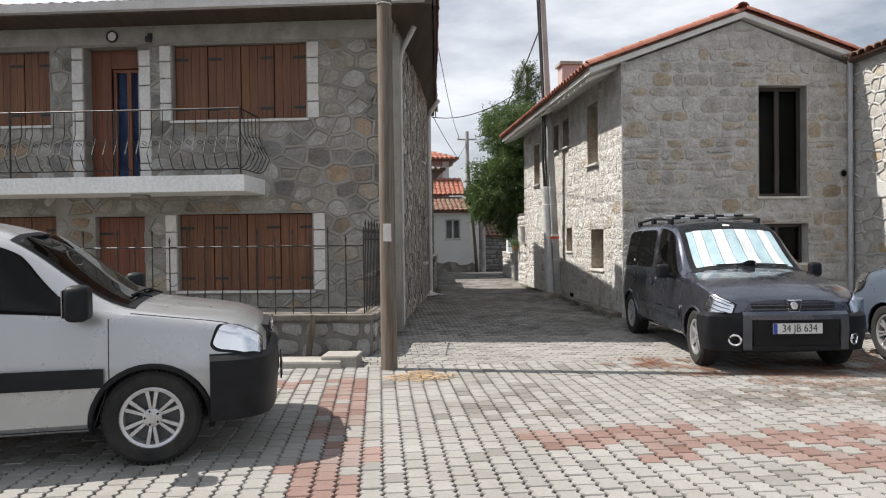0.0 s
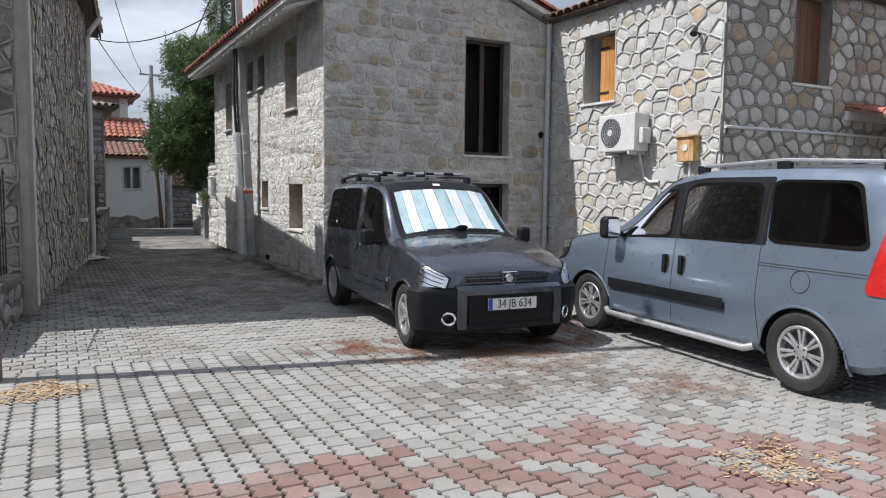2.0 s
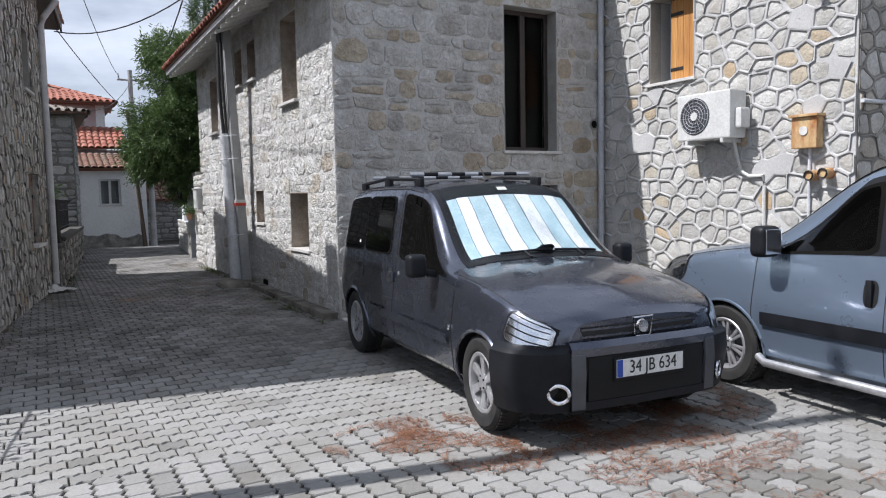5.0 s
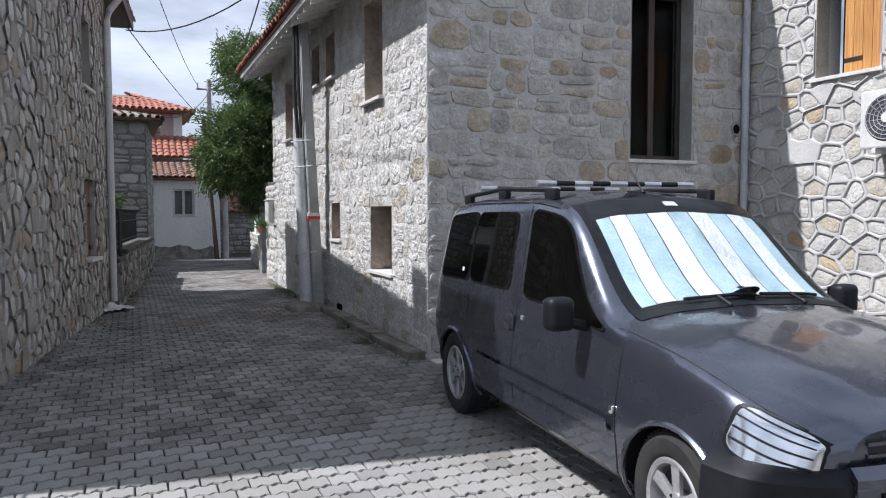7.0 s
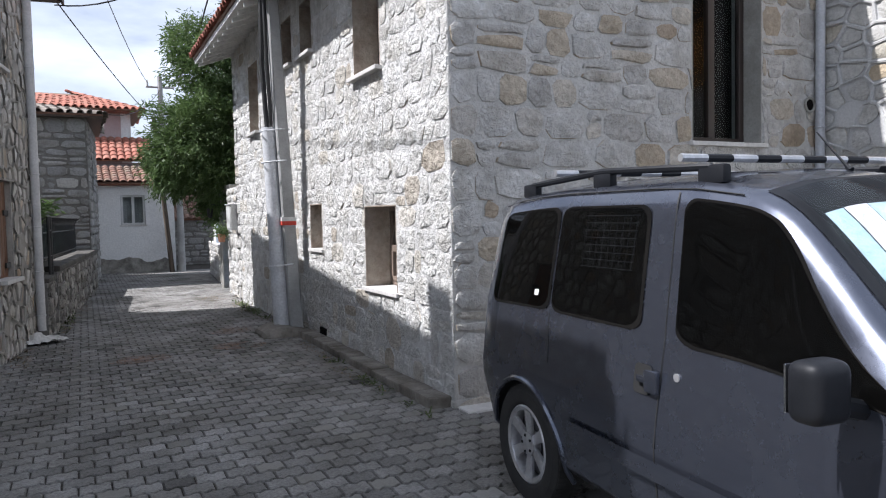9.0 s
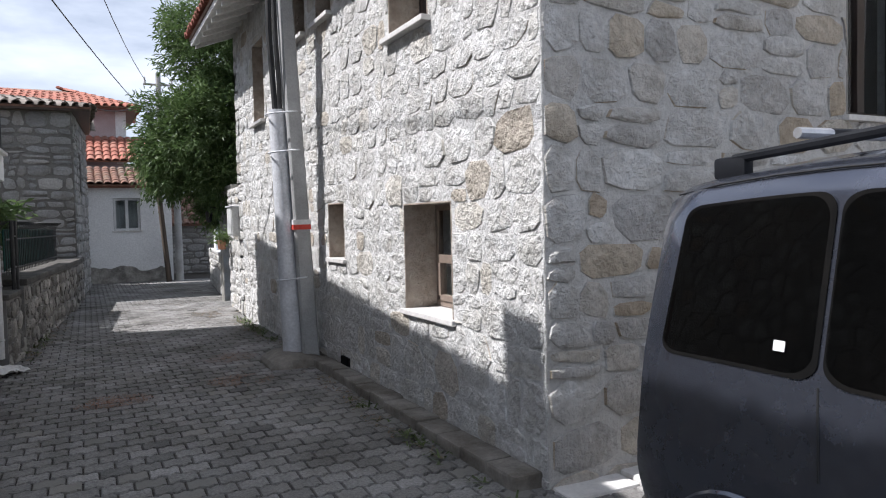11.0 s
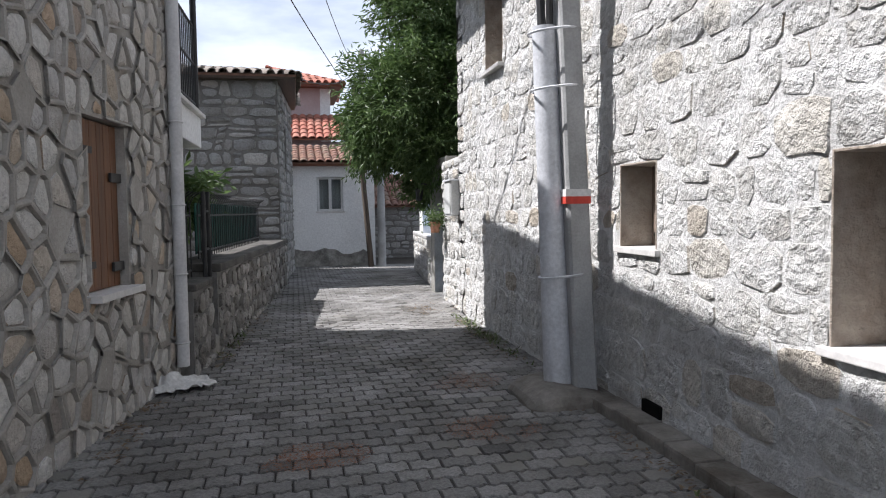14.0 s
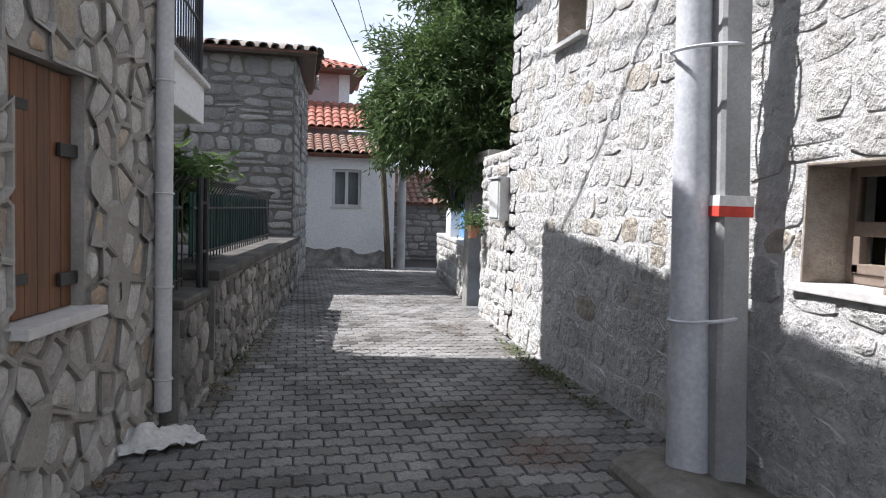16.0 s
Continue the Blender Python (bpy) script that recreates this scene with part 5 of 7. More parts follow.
def body_mesh(B, name, paint, parent, arches, r):
    xs = sorted({*[B.x0 + (B.x1 - B.x0) * k / 56 for k in range(57)], *[q[0] for q in B.keys]})
    ks = [0, 0.5, 1] + [1 + 0.2 * k for k in range(1, 26)]
    ks[-1] = 6
    vs, fs = [], []
    n = 2 * len(ks) - 2
    for x in xs:
        ring = [B.at(x, k, 1) for k in ks] + [B.at(x, k, -1) for k in ks[-2:0:-1]]
        vs += ring
    for i in range(len(xs) - 1):
        for k in range(n):
            fs.append((i * n + k, i * n + (k + 1) % n, (i + 1) * n + (k + 1) % n, (i + 1) * n + k))
    fs.append(tuple(range(n))[::-1])
    fs.append(tuple((len(xs) - 1) * n + k for k in range(n)))
    ob = mesh_ob(name, vs, fs, paint, None, mats=[paint, M["trim"]])
    bm = bmesh.new()
    bm.from_mesh(ob.data)
    bmesh.ops.recalc_face_normals(bm, faces=bm.faces)
    bm.to_mesh(ob.data)
    bm.free()
    bm = bmesh.new()
    for ax in arches:
        for side in (-1, 1):
            tube_into(bm, [(ax, side * 0.55, r * 0.9), (ax, side * 1.3, r * 0.9)], r * 1.2, 28)
    bmesh.ops.recalc_face_normals(bm, faces=bm.faces)
    me = bpy.data.meshes.new("cutter")
    bm.to_mesh(me)
    bm.free()
    me.materials.append(M["trim"])
    cutter = new("cutter", me)
    mod = ob.modifiers.new("wells", 'BOOLEAN')
    mod.operation, mod.object, mod.solver, mod.material_mode = 'DIFFERENCE', cutter, 'EXACT', 'TRANSFER'
    bpy.context.view_layer.update()
    made = bpy.data.meshes.new_from_object(ob.evaluated_get(bpy.context.evaluated_depsgraph_get()))
    ob.modifiers.clear()
    ob.data = made
    bpy.data.objects.remove(cutter)
    made.name = name
    made.polygons.foreach_set("use_smooth", [True] * len(made.polygons))
    made.set_sharp_from_angle(angle=radians(32))
    ob.parent = parent
    return ob


def patch(B, name, mat, parent, xb, xt, kl, kh, side, off=0.006, rnd=0.14, nu=14, nv=8, label="", thick=0.0):
    """A rounded panel that follows the body: xb, xt its ends along x at the lower and upper edge, kl to kh its span."""
    vs, fs = [], []
    nu *= 2
    for i in range(nu + 1):
        u = 0.5 - 0.5 * math.cos(math.pi * i / nu)
        m = 0.0
        uu = min(u, 1 - u)
        if uu < rnd:
            m = rnd * (1 - math.sqrt(max(0, 1 - ((rnd - uu) / rnd) ** 2)))
        for j in range(nv + 1):
            v = m + (1 - 2 * m) * j / nv
            x = (xb[0] + (xb[1] - xb[0]) * u) * (1 - v) + (xt[0] + (xt[1] - xt[0]) * u) * v
            vs.append(B.at(x, kl + (kh - kl) * v, side, off))
    for i in range(nu):
        for j in range(nv):
            fs.append((i * (nv + 1) + j, (i + 1) * (nv + 1) + j, (i + 1) * (nv + 1) + j + 1, i * (nv + 1) + j + 1))
    return mesh_ob(name, vs, fs, mat, parent, label, smooth=True)


def cross_patch(B, name, mat, parent, xf, xr, u0, u1, off, span=1.8, nu=18, nv=10, label=""):
    """A panel that runs across the car from one side to the other, for windscreens and bonnets."""
    vs, fs = [], []
    for i in range(nu + 1):
        u = u0 + (u1 - u0) * i / nu
        for j in range(nv + 1):
            x = xf + (xr - xf) * j / nv
            vs.append(B.at(x, 6 - abs(u) * span, 1 if u >= 0 else -1, off))
    for i in range(nu):
        for j in range(nv):
            fs.append((i * (nv + 1) + j, (i + 1) * (nv + 1) + j, (i + 1) * (nv + 1) + j + 1, i * (nv + 1) + j + 1))
    return mesh_ob(name, vs, fs, mat, parent, label, smooth=True)


def seam(B, pts, side, parent, r=0.0035):
    q = []
    for (x0, k0), (x1, k1) in zip(pts[:-1], pts[1:]):
        for j in range(8):
            q.append(B.at(x0 + (x1 - x0) * j / 8, k0 + (k1 - k0) * j / 8, side, 0.001))
    q.append(B.at(*pts[-1], side, 0.001))
    tube("panel_gap", q, r, M["black_ink"], parent, sides=4)


def lathe(bm, profile, seg=36):
    rings = []
    for k in range(seg):
        a = 2 * math.pi * k / seg
        rings.append([bm.verts.new((math.cos(a) * r, y, math.sin(a) * r)) for r, y in profile])
    for k in range(seg):
        r0, r1 = rings[k], rings[(k + 1) % seg]
        for j in range(len(profile) - 1):
            bm.faces.new((r0[j], r0[j + 1], r1[j + 1], r1[j]))


def wheel(parent, at, side, r, spokes, twin, mat, steer=0.0):
    w = new("wheel")
    w.parent = parent
    w.matrix_basis = pose(*at, 0, 0, (0 if side > 0 else 180) + steer)
    rr = r * 0.66
    bm = bmesh.new()
    lathe(bm, [(rr, -0.09), (rr + 0.02, -0.098), (r * 0.9, -0.1), (r * 0.98, -0.08), (r, -0.05), (r, 0.05), (r * 0.98, 0.08), (r * 0.9, 0.1), (rr + 0.02, 0.098), (rr, 0.09), (rr - 0.012, 0.07), (rr - 0.012, -0.07), (rr, -0.09)], 40)
    for k in range(60):
        a = 2 * math.pi * k / 60
        for y in (-0.052, 0.052):
            box_into(bm, (-0.008, -0.024, -0.003), (0.008, 0.024, 0.004), 0, Matrix.Rotation(a, 4, 'Y') @ Matrix.Translation((0, y, r)))
    part("tyre", bm, M["rubber"], w, smooth=True)
    bm = bmesh.new()
    lathe(bm, [(rr - 0.002, 0.085), (rr - 0.012, 0.092), (rr - 0.03, 0.085), (rr - 0.036, 0.05), (rr - 0.04, -0.06)], 40)
    n = spokes * (2 if twin else 1)
    for k in range(n):
        a = 2 * math.pi * (k // 2 + (0.16 if k % 2 else -0.16)) / spokes if twin else 2 * math.pi * k / spokes
        wd = 0.011 if twin else 0.026
        q = box_into(bm, (-wd, 0.052, 0.03), (wd, 0.074, rr - 0.02), 0.005)
        for v in q:
            f = v.co.z / rr
            v.co.x *= 0.75 + 0.6 * f
            v.co.y += 0.016 * (f - 0.5)
            v.co = Matrix.Rotation(a, 4, 'Y') @ v.co
    tube_into(bm, [(0, 0.03, 0), (0, 0.078, 0), (0, 0.084, 0)], [0.062, 0.06, 0.045], 20)
    part("rim", bm, mat, w, smooth=True)
    bm = bmesh.new()
    tube_into(bm, [(0, 0.0, 0), (0, 0.025, 0)], rr - 0.04, 28)
    part("brake_disc", bm, M["trim_grey"], w)
    bm = bmesh.new()
    for k in range(5):
        a = 2 * math.pi * k / 5
        tube_into(bm, [(math.cos(a) * 0.045, 0.076, math.sin(a) * 0.045), (math.cos(a) * 0.045, 0.088, math.sin(a) * 0.045)], 0.008, 6)
    part("bolt_ring", bm, M["trim"], w)
    return w


def bumper(parent, B, plan, prof, mat, name="bumper", ymax=9, label="", ymin=-1):
    """A moulding swept round the car's end: plan points from the middle to one side, profile of (out, z). ymin: leaves out the middle."""
    pts = [Vector((x, -y, 0)) for x, y in plan[::-1] if y > 0] + [Vector((x, y, 0)) for x, y in plan]
    fine = []
    for k in range(len(pts) - 1):
        p0, p1, p2, p3 = pts[max(k - 1, 0)], pts[k], pts[k + 1], pts[min(k + 2, len(pts) - 1)]
        for j in range(12):
            t = j / 12
            fine.append(0.5 * ((2 * p1) + (p2 - p0) * t + (2 * p0 - 5 * p1 + 4 * p2 - p3) * t * t + (3 * p1 - p0 - 3 * p2 + p3) * t ** 3))
    fine.append(pts[-1])
    fine = [p for p in fine if abs(p.y) <= ymax]
    m = len(prof)
    for sgn in ((1, -1) if ymin >= 0 else (0,)):
        run = [p for p in fine if not sgn or p.y * sgn >= ymin]
        vs, fs = [], []
        for k, p in enumerate(run):
            d = (run[min(k + 1, len(run) - 1)] - run[max(k - 1, 0)]).normalized()
            n = Vector((d.y, -d.x, 0))
            if (n.x < 0 and abs(d.y) > 0.3) or (abs(d.y) <= 0.3 and n.y * p.y < 0):
                n = -n
            vs += [p + n * o + Vector((0, 0, z)) for o, z in prof]
        for k in range(len(run) - 1):
            for j in range(m):
                fs.append((k * m + j, k * m + (j + 1) % m, (k + 1) * m + (j + 1) % m, (k + 1) * m + j))
        fs.append(tuple(range(m)))
        fs.append(tuple((len(run) - 1) * m + j for j in range(m)))
        made = mesh_ob(name, vs, fs, mat, parent, label, smooth=True)
    return made


def mirror_part(parent, B, x, k, side, mat, size=1.0):
    p = B.at(x, k, side)
    m = new("wing_mirror")
    m.parent = parent
    bm = bmesh.new()
    vs = box_into(bm, (-0.075, -0.10, -0.115), (0.07, 0.10, 0.115), 0.06, None, 5)
    for v in vs:
        v.co.y *= 1 - 0.8 * max(0, v.co.x)
        v.co *= size
        v.co += p + Vector((0.02, side * 0.155, 0.075))
    part("housing", bm, mat, m, smooth=True)
    bm = bmesh.new()
    box_into(bm, (-0.004, -0.075 * size, -0.09 * size), (0.004, 0.075 * size, 0.09 * size), 0.003, Matrix.Translation(p + Vector((-0.06 * size, side * 0.155, 0.075))))
    part("mirror_glass", bm, M["chrome"], m)
    tube("arm", [p + Vector((0.02, -side * 0.02, 0.0)), p + Vector((0.02, side * 0.10, 0.03))], 0.03, mat, m, sides=8)


def text_part(words, size, parent, m, mat, name="lettering"):
    cu = bpy.data.curves.new(name, 'FONT')
    cu.body, cu.size, cu.align_x, cu.align_y, cu.extrude = words, size, 'CENTER', 'CENTER', 0.001
    tmp = new(name, cu)
    bpy.context.view_layer.update()
    me = bpy.data.meshes.new_from_object(tmp.evaluated_get(bpy.context.evaluated_depsgraph_get()))
    bpy.data.objects.remove(tmp)
    me.materials.clear()
    me.materials.append(mat)
    ob = new(name, me)
    ob.parent = parent
    ob.matrix_basis = m
    return ob


def plate(parent, x, z, words, tilt=0.0):
    pl = new("number_plate")
    pl.parent = parent
    box("holder", (x - 0.012, -0.275, z - 0.075), (x, 0.275, z + 0.068), M["trim"], pl, bevel=0.004)
    box("plate", (x, -0.26, z - 0.055), (x + 0.004, 0.26, z + 0.055), M["plate_white"], pl, bevel=0.001)
    box("country_strip", (x + 0.004, -0.258, z - 0.053), (x + 0.006, -0.215, z + 0.053), M["blue_ink"], pl, bevel=0)
    if words:
        text_part(words, 0.105, pl, Matrix.Translation((x + 0.006, 0.02, z)) @ Euler((radians(90), 0, radians(90))).to_matrix().to_4x4() @ Matrix.Diagonal((0.92, 1.08, 1, 1)), M["black_ink"])
    else:
        for k in range(7):
            box("character_bar", (x + 0.004, -0.19 + 0.06 * k, z - 0.035), (x + 0.006, -0.155 + 0.06 * k, z + 0.035), M["black_ink"], pl, bevel=0)
    return pl


def car(name, label, at, rz, keys, axles, r, paint, spokes, twin, side_win, screen, cfg):
    c = thing(name, label, "car", at=at, rz=rz)
    B = Body(keys)
    body_mesh(B, "body", paint, c, axles, r)
    for ax in axles:
        for side in (1, -1):
            wheel(c, (ax, side * cfg["track"], r), side, r, spokes, twin, M["alloy"], cfg.get("steer", 0) if ax > 0 else 0)
            arc = [Vector((ax + math.cos(a) * r * 1.2, 0, r * 0.9 + math.sin(a) * r * 1.2)) for a in [math.pi * (j / 20) * 1.1 - 0.15 for j in range(21)]]
            pts = []
            for q in arc:
                kz = 1.0
                while kz < 3 and B.at(q.x, kz).z < q.z:
                    kz += 0.02
                p = B.at(q.x, kz, side, 0.002)
                pts.append(Vector((q.x, p.y, max(q.z, 0.2))))
            tube("arch_trim", pts, cfg.get("arch", 0.012), cfg.get("arch_mat", paint), c, sides=6)
    for side in (1, -1):
        for xb, xt, kl, kh in side_win:
            g = new("side_window")
            g.parent = c
            e = 0.012 if cfg.get("thin_seal") else 0.025
            # Rubber edge and, under the pane, the cabin's darkness painted near-black.
            patch(B, "seal", M["dark_room"], g, (xb[0] - e, xb[1] + e), (xt[0] - e, xt[1] + e), kl - 2 * e, kh + 2 * e, side, 0.004, 0.12)
            p = patch(B, "pane", M["glass_dark"], g, xb, xt, kl, kh, side, 0.012, 0.14)
            p.visible_shadow = False
        for line in cfg["seams"]:
            seam(B, line, side, c)
        for hx, hk in cfg["handles"]:
            if cfg.get("flat_handle"):
                patch(B, "handle_recess", M["black_gap"], c, (hx - 0.085, hx + 0.02), (hx - 0.085, hx + 0.02), hk - 0.14, hk + 0.14, side, 0.004, 0.2, 8, 6)
                p = B.at(hx, hk, side, 0.016)
                bm = bmesh.new()
                box_into(bm, (0.0, -0.012, -0.045), (0.075, 0.012, 0.045), 0.01, Matrix.Translation(p))
                box_into(bm, (-0.05, -0.008, -0.012), (0.02, 0.012, 0.016), 0.006, Matrix.Translation(p))
                part("door_handle", bm, paint, c, "body-coloured pull handle", smooth=True)
                continue
            patch(B, "handle_recess", M["black_gap"], c, (hx - 0.05, hx + 0.05), (hx - 0.05, hx + 0.05), hk - 0.2, hk + 0.2, side, 0.004, 0.35, 8, 6)
            p = B.at(hx, hk, side, 0.02)
            bm = bmesh.new()
            box_into(bm, (-0.022, -0.012, -0.09), (0.022, 0.012, 0.09), 0.01, Matrix.Translation(p))
            part("door_handle", bm, cfg.get("handle_mat", M["trim"]), c, smooth=True)
        if cfg.get("strip"):
            x0, x1, kl, kh = cfg["strip"]
            patch(B, "side_moulding", paint if cfg.get("strip_paint") else M["trim"], c, (x0, x1), (x0, x1), kl, kh, side, 0.022, 0.03, 24, 4, "rubbing strip along the doors")
        mirror_part(c, B, cfg["mirror"], cfg.get("mirror_k", 3.12), side, M["trim"], cfg.get("mirror_size", 1.0))
        xh0, xh1, kh0, kh1 = cfg["head"]
        hl = new("headlight")
        hl.parent = c
        patch(B, "reflector", M["chrome"], hl, (xh0, xh1), (xh0 + cfg["head_lean"], xh1), kh0, kh1, side, 0.004, 0.25, 12, 8)
        patch(B, "seal", M["trim"], hl, (xh0 - 0.02, xh1 + 0.02), (xh0 + cfg["head_lean"] - 0.02, xh1 + 0.02), kh0 - 0.06, kh1 + 0.06, side, 0.001, 0.25, 12, 8)
        for q in (cfg.get("dividers", ())):
            patch(B, "divider", M["trim"], hl, (xh0 + 0.02, xh1 - 0.01), (xh0 + 0.03, xh1 - 0.01), kh0 + (kh1 - kh0) * q, kh0 + (kh1 - kh0) * (q + 0.045), side, 0.008, 0.1, 8, 2)
        lens = patch(B, "lens", M["lamp_clear"], hl, (xh0, xh1), (xh0 + cfg["head_lean"], xh1), kh0, kh1, side, 0.016, 0.25, 12, 8, "clear headlight lens")
        lens.visible_shadow = False
    xf, xr = screen
    ws = new("windscreen")
    ws.parent = c
    cross_patch(B, "seal", M["trim"], ws, xf + 0.02, xr - 0.02, -1, 1, 0.004)
    if cfg.get("sunshade"):
        n = 9
        for k in range(n):
            a, b = -0.86 + 1.72 * k / n, -0.86 + 1.72 * (k + 1) / n
            cross_patch(B, "sunshade_panel", M["foil"] if k % 2 else M["foil_blue"], ws, xf - 0.08, xr + 0.16, a + 0.004, b - 0.004, 0.008 if k % 2 else 0.006, nu=3)
        cross_patch(B, "label_strip", M["sill"], ws, xr + 0.11, xr + 0.07, -0.06, 0.06, 0.009, nu=3)
    else:
        # Near-black sheet on the closed body paints the unlit cabin behind the windscreen.
        cross_patch(B, "dashboard", M["dark_room"], ws, xf - 0.05, xr + 0.05, -0.85, 0.85, 0.006)
    p = cross_patch(B, "pane", M["glass"] if cfg.get("sunshade") else M["glass_dark"], ws, xf - 0.03, xr + 0.03, -0.93, 0.93, 0.016)
    p.visible_shadow = False
    for y0 in (0.15, -0.45):
        w = new("wiper")
        w.parent = c
        q = [B.at(xf - 0.06, 6 - 1.8 * abs(y0 + t * 0.52), 1 if y0 + t * 0.52 >= 0 else -1, 0.03) for t in (0, 0.25, 0.5, 0.75, 1)]
        tube("blade", q, 0.009, M["trim"], w, sides=6)
        tube("arm", [B.at(xf + 0.05, 6 - 1.8 * abs(y0 + 0.26), 1 if y0 + 0.26 > 0 else -1, 0.02), q[2]], 0.010, M["trim"], w, sides=6)
    bumper(c, B, cfg["plan"], cfg["prof"], M["trim"] if not cfg.get("painted_bumper") else paint, "front_bumper", label="dark plastic bumper")
    fx = cfg["plan"][0][0]
    if cfg.get("centre"):
        out = [(x + 0.012, y) for x, y in cfg["plan"]]
        bumper(c, B, out, [(-.02, .565), (.006, .575), (.008, .625), (-.03, .66)], paint, "bumper_top_band", 0.56, "painted band over the intake")
        bumper(c, B, out, cfg["centre"], M["trim_grey"], "bumper_upright", 0.56, "grey upright", 0.46)
        bumper(c, B, out, [(-.03, .235), (.004, .25), (.006, .30), (-.02, .315)], M["trim"], "bumper_lip", 0.56)
        bumper(c, B, out, [(-.03, .30), (.006, .305), (.006, .57), (-.03, .575)], M["black_gap"], "intake", 0.455)
    for z0, z1, hw, mat in cfg["grille"]:
        g = new("grille")
        g.parent = c
        bumper(g, B, [(x + cfg["grille_x"], y) for x, y in cfg["plan"]], [(-0.05, z0), (0.0, z0 + 0.006), (0.002, z1 - 0.006), (-0.05, z1)], M["black_ink"], "opening", hw)
        n = 2
        for k in range(n):
            z = z0 + (z1 - z0) * (k + 0.5) / n
            bumper(g, B, [(x + cfg["grille_x"], y) for x, y in cfg["plan"]], [(-0.01, z - 0.008), (0.010, z - 0.006), (0.010, z + 0.008), (-0.01, z + 0.01)], mat, "slat", hw - 0.02)
    em = new("emblem")
    em.parent = c
    bm = bmesh.new()
    ez = cfg["emblem"]
    ex = fx + cfg["grille_x"] + 0.02
    tube_into(bm, [(ex, 0.075 * a, ez + b) for a, b in ((-0.8, -0.06), (0.8, -0.06), (1.0, 0.06), (-1.0, 0.06))], 0.008, 6, close=True)
    part("badge_rim", bm, M["chrome"], em, smooth=True)
    bm = bmesh.new()
    tube_into(bm, [(ex - 0.01, 0, ez), (ex + 0.008, 0, ez)], [0.045, 0.038], 12)
    part("badge", bm, M["chrome"], em)
    if cfg.get("fog"):
        fxx, fy, fz = cfg["fog"]
        for side in (1, -1):
            f = new("fog_lamp")
            f.parent = c
            bm = bmesh.new()
            nrm = Vector((0.82, 0.57 * side, 0))
            tx = Vector((-nrm.y, nrm.x, 0))
            ctr = Vector((fxx, fy * side, fz))
            tube_into(bm, [ctr + nrm * 0.02 + 0.062 * (math.cos(a * math.pi / 12) * tx + math.sin(a * math.pi / 12) * Vector((0, 0, 0.85))) for a in range(24)], 0.012, 6, close=True)
            part("ring", bm, M["chrome"], f, smooth=True)
            bm = bmesh.new()
            tube_into(bm, [ctr - nrm * 0.03, ctr + nrm * 0.016], 0.055, 16)
            part("lens", bm, M["glass_dark"], f)
    plate(c, fx + cfg["plate"][0], cfg["plate"][1], cfg["plate"][2])
    # roof rails
    if cfg.get("rails"):
        xa, xb, pat = cfg["rails"]
        for side in (1, -1):
            rl = new("roof_rail")
            rl.parent = c
            q = [B.at(xa + (xb - xa) * t, 4.35, side, o) for t, o in ((0, 0.01), (0.05, 0.055), (0.5, 0.07), (0.95, 0.055), (1, 0.01))]
            tube("bar", q, 0.017, M["trim"] if pat != "silver" else M["alloy"], rl, sides=8)
            for t in (0.04, 0.5, 0.96):
                p = B.at(xa + (xb - xa) * t, 4.35, side, 0.03)
                bm = bmesh.new()
                box_into(bm, (-0.07, -0.022, -0.04), (0.07, 0.022, 0.035), 0.014, Matrix.Translation(p))
                part("foot", bm, M["trim"], rl, smooth=True)
        if pat == "bars":
            for t in (0.22, 0.85):
                cb = new("cross_bar")
                cb.parent = c
                a, b = B.at(xa + (xb - xa) * t, 4.35, 1, 0.095), B.at(xa + (xb - xa) * t, 4.35, -1, 0.095)
                for k in range(9):
                    tube("band", [a.lerp(b, k / 9), a.lerp(b, (k + 1) / 9)], 0.017, M["trim"] if k % 2 else M["alloy"], cb, sides=8)
    return c, B


GREY = [(-1.80, .42, .66, .76, .62, .72, 1.0, .58, 1.50, 1.53), (-1.75, .33, .74, .82, .6, .78, 1.0, .65, 1.57, 1.61), (-1.56, .27, .80, .855, .6, .80, 1.01, .69, 1.60, 1.67), (-1.0, .25, .82, .86, .6, .80, 1.02, .69, 1.63, 1.70), (-.3, .25, .82, .86, .6, .80, 1.02, .68, 1.63, 1.70), (.15, .25, .82, .86, .6, .80, 1.02, .655, 1.58, 1.65), (.94, .25, .82, .86, .6, .80, .97, .72, 1.02, 1.08), (1.25, .25, .82, .86, .6, .80, .945, .70, .98, 1.035), (1.5, .25, .82, .86, .58, .80, .905, .67, .945, .99), (1.72, .25, .81, .855, .56, .79, .855, .64, .895, .935), (1.84, .26, .78, .835, .54, .76, .815, .60, .855, .89), (1.93, .27, .72, .78, .52, .70, .775, .55, .82, .85), (1.99, .29, .66, .71, .52, .63, .745, .50, .79, .815), (2.03, .33, .54, .58, .52, .53, .71, .44, .76, .78)]
